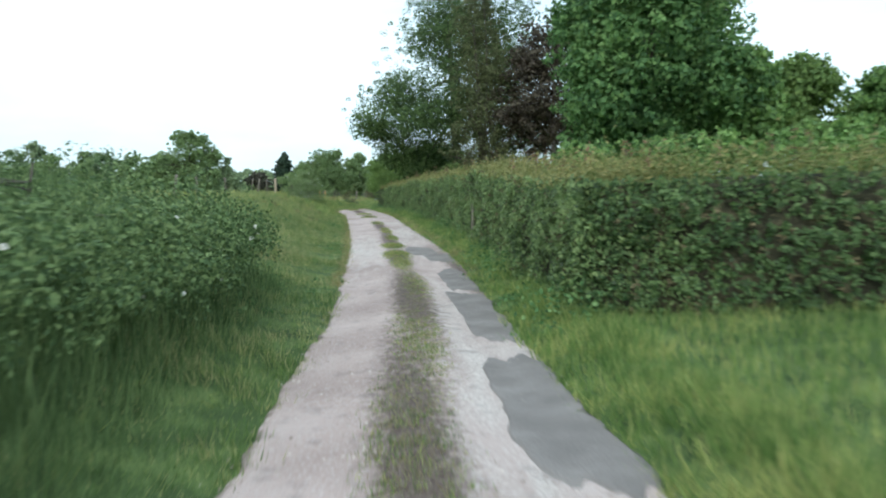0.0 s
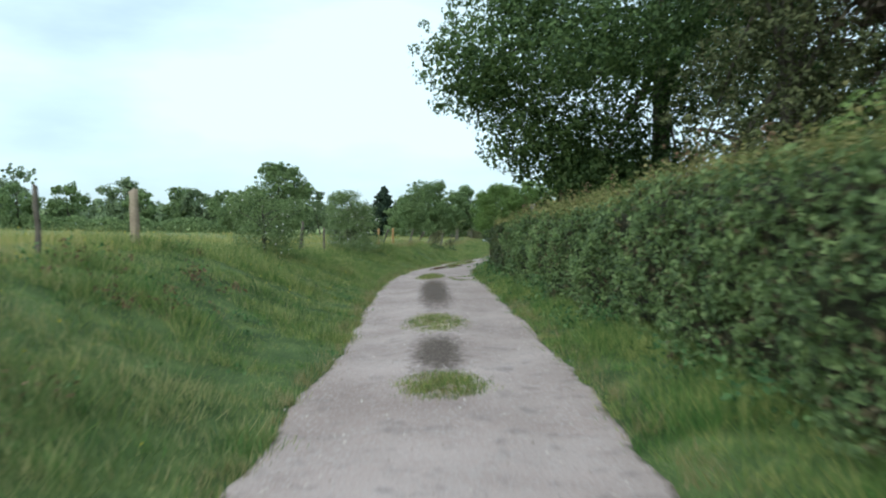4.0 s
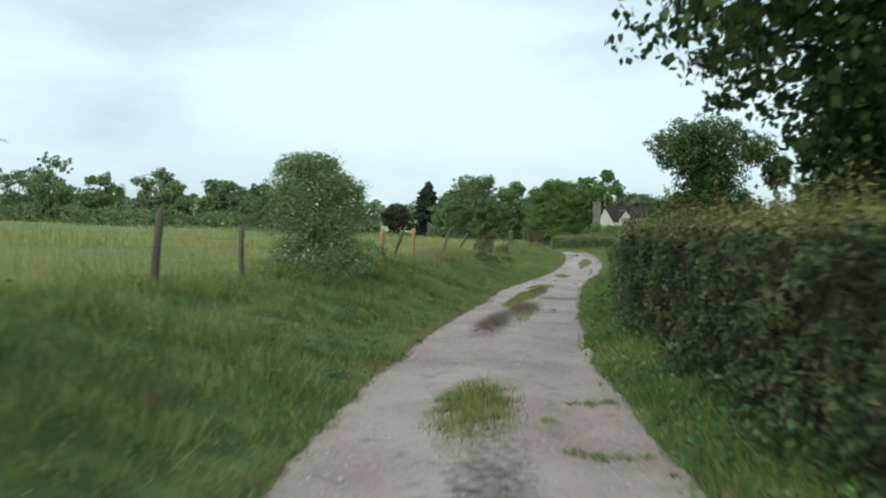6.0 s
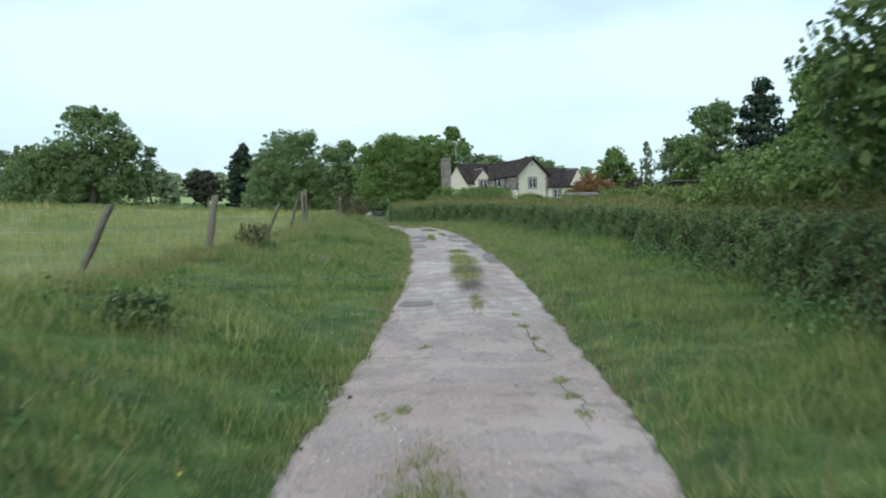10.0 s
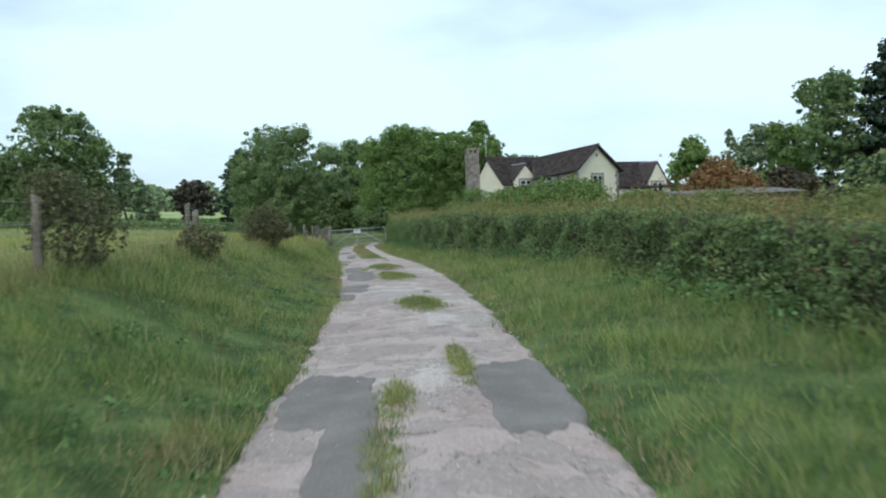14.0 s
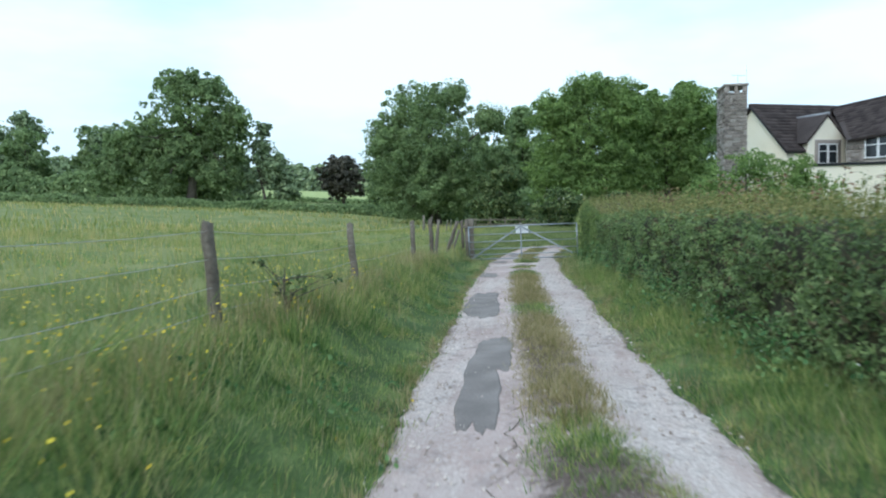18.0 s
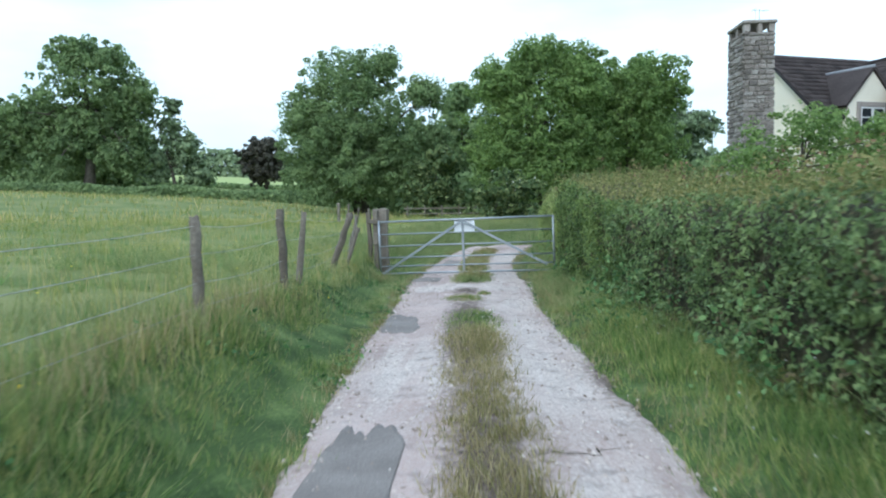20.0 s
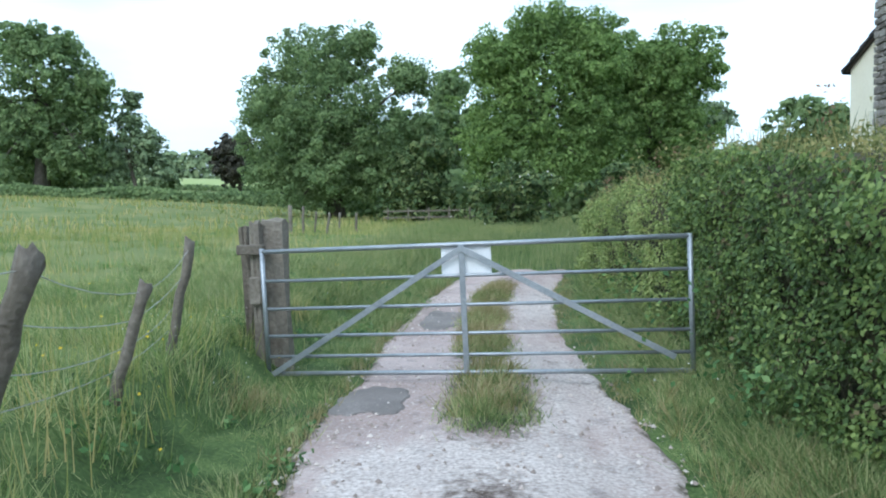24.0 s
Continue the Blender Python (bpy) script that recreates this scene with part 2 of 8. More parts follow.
ORANGE_LEAF = material("orange_shrub_leaves", (0.3, 0.14, 0.06), (0.17, 0.08, 0.035), (0.38, 0.25, 0.1), bump=0, island=0.6, through_light=0.25, rough=0.7)
ROSE_LEAF = material("dog_rose_leaves", (0.220, 0.299, 0.126), (0.105, 0.155, 0.058), (0.382, 0.471, 0.214), scale=1, fine=4, bump=0, island=0.6, through_light=0.38, rough=0.6)
GARDEN_LEAF = material("garden_shrub_leaves", (0.172, 0.250, 0.067), (0.081, 0.130, 0.038), (0.299, 0.380, 0.114), scale=0.5, fine=3.0, bump=0, island=0.5, through_light=0.35, rough=0.55)
THORN_LEAF = material("browned_thorn_leaves", (0.145, 0.15, 0.068), (0.07, 0.075, 0.036), (0.25, 0.235, 0.115), scale=1, fine=4, bump=0, island=0.6, through_light=0.25, rough=0.75)
BUSH_LEAF = material("thorn_bush_leaves", (0.109, 0.169, 0.061), (0.051, 0.081, 0.031), (0.217, 0.258, 0.099), scale=1, fine=4, bump=0, island=0.6, through_light=0.2, rough=0.7)
NETTLE_LEAF = material("nettle_leaves", (0.122, 0.189, 0.069), (0.052, 0.091, 0.032), (0.227, 0.302, 0.118), scale=1, fine=4, bump=0, island=0.6, through_light=0.25, rough=0.65)
PETAL = material("white_petals", (0.75, 0.73, 0.66), (0.6, 0.55, 0.5), (0.85, 0.84, 0.8), bump=0, island=0.3, rough=0.8)
BUTTERCUP = material("buttercup_petals", (0.75, 0.55, 0.03), (0.6, 0.4, 0.02), (0.85, 0.7, 0.06), bump=0, island=0.4, rough=0.5)
BARK = material("bark", (0.11, 0.095, 0.075), (0.05, 0.043, 0.035), (0.19, 0.17, 0.14), scale=2.5, fine=18, bump=0.9, rough=0.95)
PALE_BARK = material("pale_bark", (0.28, 0.25, 0.22), (0.16, 0.14, 0.12), (0.4, 0.37, 0.33), scale=2.5, fine=18, bump=0.6, rough=0.9)
CRACK = material("dark_crack_soil", (0.09, 0.075, 0.055), (0.05, 0.045, 0.03), (0.15, 0.13, 0.09), scale=4, fine=30, bump=0.4, rough=0.97)
PEBBLE = material("limestone_chips", (0.48, 0.39, 0.34), (0.3, 0.24, 0.205), (0.66, 0.57, 0.51), bump=0, island=0.8, rough=0.9)
OLD_WOOD = material("weathered_post_wood", (0.180, 0.155, 0.125), (0.090, 0.075, 0.059), (0.299, 0.265, 0.216), scale=3, fine=30, bump=0.8, rough=0.95, island=0.2)
NEW_WOOD = material("fresh_post_wood", (0.52, 0.3, 0.13), (0.38, 0.2, 0.08), (0.63, 0.42, 0.22), scale=3, fine=30, bump=0.4, rough=0.8)
WIRE = material("dull_wire", (0.42, 0.42, 0.4), bump=0, rough=0.6, metal=0.35)
STEEL = material("galvanised_steel", (0.353, 0.378, 0.404), (0.252, 0.277, 0.301), (0.470, 0.487, 0.516), scale=5, fine=40, bump=0.1, rough=0.45, metal=0.65)
BOARD = material("white_sign_board", (0.82, 0.83, 0.84), (0.72, 0.73, 0.74), (0.88, 0.89, 0.9), scale=4, fine=30, bump=0, rough=0.4)
RENDER_WALL = material("cream_render", (0.84, 0.775, 0.62), (0.73, 0.66, 0.51), (0.88, 0.83, 0.7), scale=0.8, fine=30, bump=0.25, rough=0.9)
STONE = material("grey_walling_stone", (0.33, 0.285, 0.25), (0.17, 0.15, 0.135), (0.44, 0.4, 0.365), scale=2.5, fine=22, bump=0.9, rough=0.95, island=0.45)
MORTAR = material("mortar", (0.42, 0.385, 0.335), scale=3, fine=30, bump=0.4, rough=0.95)
TILE = material("dark_brown_roof_tiles", (0.061, 0.048, 0.045), (0.036, 0.029, 0.027), (0.094, 0.076, 0.072), scale=1.2, fine=20, bump=0.5, rough=0.85, island=0.35)
LEAD = material("lead_flashing", (0.3, 0.31, 0.33), scale=3, fine=20, bump=0.2, rough=0.6)
WHITE_PAINT = material("white_window_paint", (0.78, 0.79, 0.78), (0.68, 0.69, 0.68), (0.84, 0.85, 0.84), scale=3, fine=20, bump=0, rough=0.5)
BLACK_PIPE = material("black_gutter", (0.02, 0.02, 0.022), bump=0, rough=0.5)
BRICK_RED = material("red_brick_wall", (0.25, 0.13, 0.09), (0.16, 0.08, 0.06), (0.33, 0.2, 0.15), scale=2, fine=20, bump=0.5, rough=0.9)
SHEET = material("grey_sheet_roof", (0.202, 0.186, 0.180), (0.126, 0.114, 0.111), (0.284, 0.264, 0.258), scale=1, fine=12, bump=0.3, rough=0.7)
GLASS = bpy.data.materials.new("window_glass")
GLASS.use_nodes = True
GLASS.node_tree.nodes["Principled BSDF"].inputs["Base Color"].default_value = (0.03, 0.035, 0.04, 1)
GLASS.node_tree.nodes["Principled BSDF"].inputs["Roughness"].default_value = 0.06

# ---- plan: the lane's line, the fence and the lie of the land ----
LANE_Y = np.array([-60, -10, 0, 8, 14, 20, 26, 32, 38, 44, 50, 56, 62, 68, 74, 80, 86, 92, 98, 104, 110, 116, 122, 128, 134, 140, 146, 150, 154, 158, 164, 172, 190])
LANE_X = np.array([-1.2, 0.5, 0.68, 0.76, 0.66, 0.55, 0.28, -0.02, -0.47, -0.92, -0.92, -0.68, -0.2, 0.5, 1.27, 2.05, 2.65, 3.1, 3.25, 3.2, 2.98, 2.6, 2.05, 1.55, 1.05, 0.72, 0.7, 0.85, 1.4, 2.5, 4.8, 8.5, 17])
LANE_Z = np.array([-1.15, -1.0, -0.95, -0.84, -0.75, -0.64, -0.45, -0.28, -0.21, -0.15, -0.1, -0.19, -0.25, -0.31, -0.34, -0.27, -0.21, -0.16, -0.05, 0.06, 0.06, 0.02, -0.06, -0.11, -0.18, -0.25, -0.34, -0.34, -0.32, -0.28, -0.2, -0.15, -0.1])
FENCE_Y = np.array([-60, 10, 36, 50, 58, 64, 72, 80, 92, 98, 102, 107, 119, 128, 135, 140, 144, 148, 160, 300])
FENCE_D = np.array([5.4, 5.4, 4.8, 4.75, 3.7, 3.4, 4.3, 5.4, 5.3, 4.6, 4.0, 3.4, 2.9, 2.4, 2.25, 2.25, 2.45, 2.5, 3.0, 6.0])
FENCE_H = np.array([1.2, 1.25, 1.1, 0.7, 0.86, 0.95, 0.92, 0.42, 0.45, 0.6, 0.75, 0.85, 0.52, 0.5, 0.5, 0.46, 0.36, 0.36, 0.4, 0.3])
FENCE_S = np.interp(FENCE_Y, [-60, 100, 128, 137, 143, 150, 160], [1.25, 1.25, 1.25, 1.4, 1.95, 1.6, 1.3])
HEDGE_Y = np.array([-1.5, 0, 6, 12, 21, 28, 37, 43, 48, 55, 61, 66, 70, 76, 82, 93, 101, 110, 115, 120, 127, 135, 142, 146, 152])
HEDGE_D = np.array([1.85, 1.85, 2.0, 2.25, 2.4, 2.25, 1.95, 1.75, 1.65, 1.8, 2.0, 2.2, 2.8, 3.9, 4.2, 4.3, 3.75, 3.6, 3.3, 2.6, 2.2, 2.15, 2.0, 1.75, 2.2])
HEDGE_H = np.array([1.42, 1.46, 1.68, 1.85, 1.85, 1.7, 1.55, 1.42, 1.36, 1.45, 1.45, 1.3, 1.2, 1.1, 1.0, 0.96, 0.95, 1.05, 1.2, 1.42, 1.4, 1.42, 1.5, 1.6, 1.75])
EDGE_Y = np.array([-60, -8, -2, 1, 8, 13, 20, 30, 32, 37, 41, 46, 48, 53, 57, 62, 65, 67, 70, 74, 77, 85, 93, 99, 101, 105, 108, 112, 118, 121, 125, 129, 133, 140, 142, 144, 147, 190])
EDGE_L = np.array([1.2, 1.2, 1.1, 0.97, 1.1, 1.1, 1.2, 1.25, 1.17, 1.31, 1.33, 1.36, 1.31, 1.22, 1.13, 1.38, 1.36, 1.27, 1.2, 1.18, 1.16, 1.25, 1.38, 1.23, 1.16, 1.15, 1.1, 1.24, 1.22, 1.23, 1.25, 1.14, 1.18, 1.12, 1.27, 1.22, 1.25, 1.2])
EDGE_R = np.array([1.2, 1.15, 1.15, 1.2, 1.38, 1.42, 1.3, 1.28, 1.27, 1.28, 1.36, 1.15, 1.05, 1.12, 1.15, 1.1, 1.0, 1.07, 1.06, 1.22, 1.15, 1.1, 1.0, 1.1, 1.09, 1.16, 1.2, 1.28, 1.3, 1.23, 1.08, 1.1, 1.25, 1.06, 1.1, 0.95, 0.8, 1.2])
_fine = np.arange(-60, 190.01, 0.25)


def _soften(y, v):
    g = np.interp(_fine, y, v)
    k = np.exp(-0.5 * (np.arange(-24, 25) / 8.0) ** 2)
    return np.convolve(np.pad(g, 24, mode="reflect", reflect_type="odd"), k / k.sum(), mode="valid")


_lx, _lz = _soften(LANE_Y, LANE_X), _soften(LANE_Y, LANE_Z)


def lane_x(y):
    return np.interp(y, _fine, _lx)


def lane_z(y):
    return np.interp(y, _fine, _lz)


def edge_left(y):
    """How far the lane reaches to the field side of its middle line, with a frayed outline."""
    return np.interp(y, EDGE_Y, EDGE_L) + 0.05 * smooth_noise(y, 0 * y, 0.45, 5) + 0.035 * smooth_noise(y, 0 * y, 0.16, 6) + 0.02 * smooth_noise(y, 0 * y, 0.06, 8)


def edge_right(y):
    return np.interp(y, EDGE_Y, EDGE_R) + 0.05 * smooth_noise(y, 0 * y, 0.5, 15) + 0.035 * smooth_noise(y, 0 * y, 0.15, 16) + 0.02 * smooth_noise(y, 0 * y, 0.06, 18)


def ease(x, a, b):
    t = np.clip((np.asarray(x, float) - a) / (b - a), 0, 1)
    return t * t * (3 - 2 * t)


def field_fall(x, y):
    """How far the field lies below its even slope beyond the gate."""
    d = x - lane_x(y)
    fd, fh = np.interp(y, FENCE_Y, FENCE_D), np.interp(y, FENCE_Y, FENCE_H)
    fs = np.interp(y, FENCE_Y, FENCE_S)
    slope = fh * ease(-d, fs, fd) + 0.047 * np.clip(-d - fd, 0, 60) * (1 - ease(-d, 14, 50))
    return np.where(d < 0, slope * ease(y, 147, 175) + 0.7 * ease(y, 165, 212) * ease(-d, 1.5, 8), 0)


def land_z(x, y):
    """Height of the ground."""
    x, y = np.asarray(x, float), np.asarray(y, float)
    d = x - lane_x(y)
    edge = np.where(d < 0, np.interp(y, EDGE_Y, EDGE_L), np.interp(y, EDGE_Y, EDGE_R))
    d = np.sign(d) * np.maximum(np.abs(d) - (edge - 1.2) * (1 - ease(np.abs(d), 1.6, 3.2)), 0.01)
    base = lane_z(y)
    fd, fh = np.interp(y, FENCE_Y, FENCE_D), np.interp(y, FENCE_Y, FENCE_H)
    fs = np.interp(y, FENCE_Y, FENCE_S)
    left = fh * ease(-d, fs, fd) + 0.047 * np.clip(-d - fd, 0, 260) + 0.04 * ease(-d, 1.1, 1.5) * (fs < 1.5)
    right = 0.1 * ease(d, 1.1, 1.8) + 0.3 * ease(d, 2.0, 6.0) + 0.012 * np.clip(d - 6, 0, 200)
    right = right - 0.62 * ease(d, 2.2, 8.5) * (1 - ease(y, 1.5, 9))
    z = base + np.where(d < 0, left - field_fall(x, y), right)
    z = z + 5.0 * ease(y, 240, 420) + 9.0 * ease(y, 420, 900)
    rough = 0.05 * smooth_noise(x, y, 0.7, 1) + 0.08 * smooth_noise(x, y, 2.6, 2)
    return z + rough * ease(np.abs(d), 1.3, 2.6) - 0.06 * (1 - ease(np.abs(d), 0.95, 1.2)) * (y < 153.6)


def land(x, y):
    return float(land_z(np.array([x]), np.array([y]))[0])


# ---- ground: one sheet to the horizon ----
def grid_axis(stops):
    out = []
    for (a, step), (b, _) in zip(stops, stops[1:]):
        out += list(np.arange(a, b - 1e-6, step))
    return np.array(out + [stops[-1][0]])


gx = grid_axis([(-900, 60), (-300, 15), (-120, 4), (-40, 1.2), (-12, 0.4), (12, 1.2), (40, 6), (150, 30), (900, 1)])
gy = grid_axis([(-160, 12), (-40, 2), (-12, 0.75), (160, 2), (280, 5), (440, 10), (500, 50), (1500, 1)])
GX, GY = np.meshgrid(gx, gy)
GZ = land_z(GX, GY)
nx, ny = len(gx), len(gy)
ii, jj = np.meshgrid(np.arange(ny - 1), np.arange(nx - 1), indexing="ij")
gq = np.stack([ii * nx + jj, ii * nx + jj + 1, (ii + 1) * nx + jj + 1, (ii + 1) * nx + jj], -1).reshape(-1, 4)
def add_field_colour(m):
    """Blend in the paler colour of the open field, told by the ground's own mask."""
    tr = m.node_tree
    n = tr.nodes
    bsdf = [x for x in n if x.type == "BSDF_PRINCIPLED"][0]
    old = bsdf.inputs["Base Color"].links[0].from_socket
    a = n.new("ShaderNodeAttribute")
    a.attribute_name = "field"
    co = n.new("ShaderNodeTexCoord")
    ns = n.new("ShaderNodeTexNoise")
    ns.inputs["Scale"].default_value, ns.inputs["Detail"].default_value = 0.5, 8.0
    link(tr, co.outputs["Object"], ns.inputs["Vector"])
    r = n.new("ShaderNodeValToRGB")
    e = r.color_ramp.elements
    e[0].position, e[0].color = 0.35, (0.142, 0.185, 0.06, 1)
    e[1].position, e[1].color = 0.68, (0.25, 0.26, 0.1, 1)
    link(tr, ns.outputs["Fac"], r.inputs["Fac"])
    mx = n.new("ShaderNodeMixRGB")
    link(tr, a.outputs["Fac"], mx.inputs["Fac"])
    link(tr, old, mx.inputs["Color1"])
    link(tr, r.outputs["Color"], mx.inputs["Color2"])
    hay = n.new("ShaderNodeAttribute")
    hay.attribute_name = "hay"
    mh = n.new("ShaderNodeMixRGB")
    mh.inputs["Color2"].default_value = (0.36, 0.42, 0.16, 1)
    link(tr, hay.outputs["Fac"], mh.inputs["Fac"])
    link(tr, mx.outputs["Color"], mh.inputs["Color1"])
    link(tr, mh.outputs["Color"], bsdf.inputs["Base Color"])


add_field_colour(GRASS)
ground_me = raw_mesh("ground", np.stack([GX, GY, GZ], -1).reshape(-1, 3), gq, GRASS, True)
field_mask = ease(-(GX - lane_x(GY)) - np.interp(GY, FENCE_Y, FENCE_D), -0.2, 1.5)
ground_me.attributes.new("field", "FLOAT", "POINT").data.foreach_set("value", field_mask.ravel().astype(np.float32))
hay_mask = ease(GY, 318, 330) * (1 - ease(GY, 425, 440))
ground_me.attributes.new("hay", "FLOAT", "POINT").data.foreach_set("value", hay_mask.ravel().astype(np.float32))
tagged(put("ground", ground_me), "uneven grassy meadow ground rising gently beside the lane", "ground", kind="structure")

# ---- the lane ----
PATCHES = [  # thin grey asphalt: off the centre line, along the lane, half width, half length
    (0.88, -3.4, 0.34, 1.5), (0.95, 0.9, 0.28, 1.9), (0.98, 4.6, 0.25, 1.5), (0.74, 10.8, 0.34, 1.25), (1.05, 8.7, 0.3, 0.95),
    (0.6, 58.3, 0.45, 0.42), (-0.9, 69.0, 0.26, 0.5), (-0.81, 79.8, 0.26, 0.3), (0.95, 88.4, 0.25, 1.6),
    (-0.97, 93.9, 0.24, 0.5), (-0.99, 95.0, 0.22, 0.26), (-0.9, 97.0, 0.36, 0.6), (-0.52, 98.4, 0.2, 1.0), (-0.74, 99.7, 0.36, 0.75), (0.8, 93.5, 0.28, 1.0), (0.66, 96.4, 0.4, 0.55), (0.8, 99.7, 0.38, 1.05),
    (-0.99, 106.9, 0.2, 0.45), (-0.82, 108.6, 0.28, 0.8), (-0.66, 111.9, 0.3, 1.5), (-0.78, 114.75, 0.27, 1.25), (-0.95, 120.6, 0.22, 0.9),
    (-0.62, 124.8, 0.16, 1.5), (-0.5, 126.4, 0.18, 1.0), (-0.74, 131.2, 0.26, 1.9), (-0.85, 137.6, 0.22, 0.7), (-0.95, 143.4, 0.27, 0.42), (-0.7, 147.6, 0.3, 0.7),
]
STONES = [  # bare pale limestone
    (0.5, -2.0, 0.16, 1.7), (0.95, -1.3, 0.16, 0.4), (0.62, 1.6, 0.2, 1.6), (0.64, 9.0, 0.2, 0.65), (0.85, 18.0, 0.4, 2.6), (0.7, 24.6, 0.4, 0.8), (0.55, 14.0, 0.25, 1.2), (-0.7, 12.0, 0.35, 3.5), (-0.8, 64.8, 0.35, 1.2), (-1.1, 67.6, 0.2, 0.9), (1.0, 82.0, 0.2, 1.8), (-0.62, 80.5, 0.35, 1.4), (0.6, 79.0, 0.28, 1.0), (-0.6, 86, 0.4, 1.8), (0.1, 100.2, 0.3, 0.6),
    (0.35, 94.9, 0.4, 0.9), (0.1, 92.6, 0.4, 0.8), (-0.1, 107.6, 0.5, 1.2), (0.55, 103.5, 0.45, 0.8), (0.9, 105.9, 0.36, 0.6), (0.85, 113.3, 0.4, 0.7), (0.3, 117.6, 0.6, 0.6), (0.7, 123.8, 0.42, 2.4), (-1.02, 125.2, 0.22, 1.8), (0.7, 129.5, 0.34, 2.8), (-0.78, 129.4, 0.32, 0.9), (0.66, 135.5, 0.4, 2.6), (-0.1, 141.7, 1.0, 0.6), (0.62, 139.5, 0.4, 1.2), (0.6, 143.8, 0.4, 1.6), (-0.65, 134.8, 0.35, 1.0), (0.55, 149, 0.45, 2.0),
]
EARTH = [  # earth and grit between the ruts
    (-0.08, -5, 0.24, 4.2), (0.12, 2.4, 0.26, 3.4), (0.12, 9, 0.24, 2.2), (0.12, 15, 0.2, 4.0), (0.1, 22.5, 0.2, 3.0), (-0.04, 31.8, 0.25, 1.1), (0.0, 40.2, 0.3, 3.6), (-0.38, 52.3, 0.26, 2.0), (-0.05, 55.0, 0.3, 1.7), (-0.17, 61.5, 0.26, 1.1), (0.08, 81.8, 0.22, 0.9),
    (0.1, 85.0, 0.3, 1.0), (0.2, 105.2, 0.2, 0.6), (0.05, 111.4, 0.2, 0.9), (0.0, 113.9, 0.26, 0.4), (-0.09, 119.7, 0.26, 0.14), (0.1, 122.4, 0.34, 0.7), (0.05, 126.5, 0.25, 3.0), (0.05, 131, 0.24, 3.5), (0.0, 137.0, 0.24, 3.0), (-0.05, 141.0, 0.2, 0.5), (0.0, 143.4, 0.3, 1.0), (-0.15, 148.5, 0.26, 3.5),
    (1.16, 127, 0.07, 1.5), (1.2, 6, 0.12, 4), (1.2, 134.6, 0.12, 0.7), (-1.15, 127.8, 0.06, 0.8),
]
ry = np.arange(-30, 153.9, 0.12)
ru = np.linspace(-1, 1, 41)
RY, RU = np.meshgrid(ry, ru, indexing="ij")
RY = RY + 0.3 * smooth_noise(RU, RU * 0, 0.16, 4) * ease(RY, 152.4, 153.8)
RX = lane_x(RY) + np.where(RU < 0, RU * edge_left(RY), RU * edge_right(RY))


def mask(spots, p=2.6, soft=0.22):
    """How far inside any of the spots each lane vertex lies: 1 in the middle, 0.5 on the rim, 0 well outside."""
    best = np.zeros_like(RY)
    off = RX - lane_x(RY)
    for o, y, a, b in spots:
        r = (np.abs((off - o) / a) ** p + np.abs((RY - y) / b) ** p) ** (1 / p)
        best = np.maximum(best, np.clip(1 - (r - 1) * a / soft * 0.5 - 0.5, 0, 1))
    return best


M_STONE, M_EARTH = mask(STONES, 2.0, 0.6), mask(EARTH)


def lane_top(x, y):
    u = np.clip((np.asarray(x, float) - lane_x(y)) / 1.2, -1, 1)
    return lane_z(y) + 0.045 * (1 - u**2) - 0.025 * np.exp(-(((np.abs(u) - 0.58) / 0.2) ** 2)) + 0.008 * smooth_noise(x, y, 0.5, 7)


RZ = lane_top(RX, RY) - 0.03 * (np.abs(RU) > 0.99) + 0.02 * ease(M_EARTH, 0.4, 0.9) + 0.004 * smooth_noise(RX, RY, 0.13, 3)
n1 = len(ru)
ii, jj = np.meshgrid(np.arange(len(ry) - 1), np.arange(n1 - 1), indexing="ij")
rq = np.stack([ii * n1 + jj, ii * n1 + jj + 1, (ii + 1) * n1 + jj + 1, (ii + 1) * n1 + jj], -1).reshape(-1, 4)


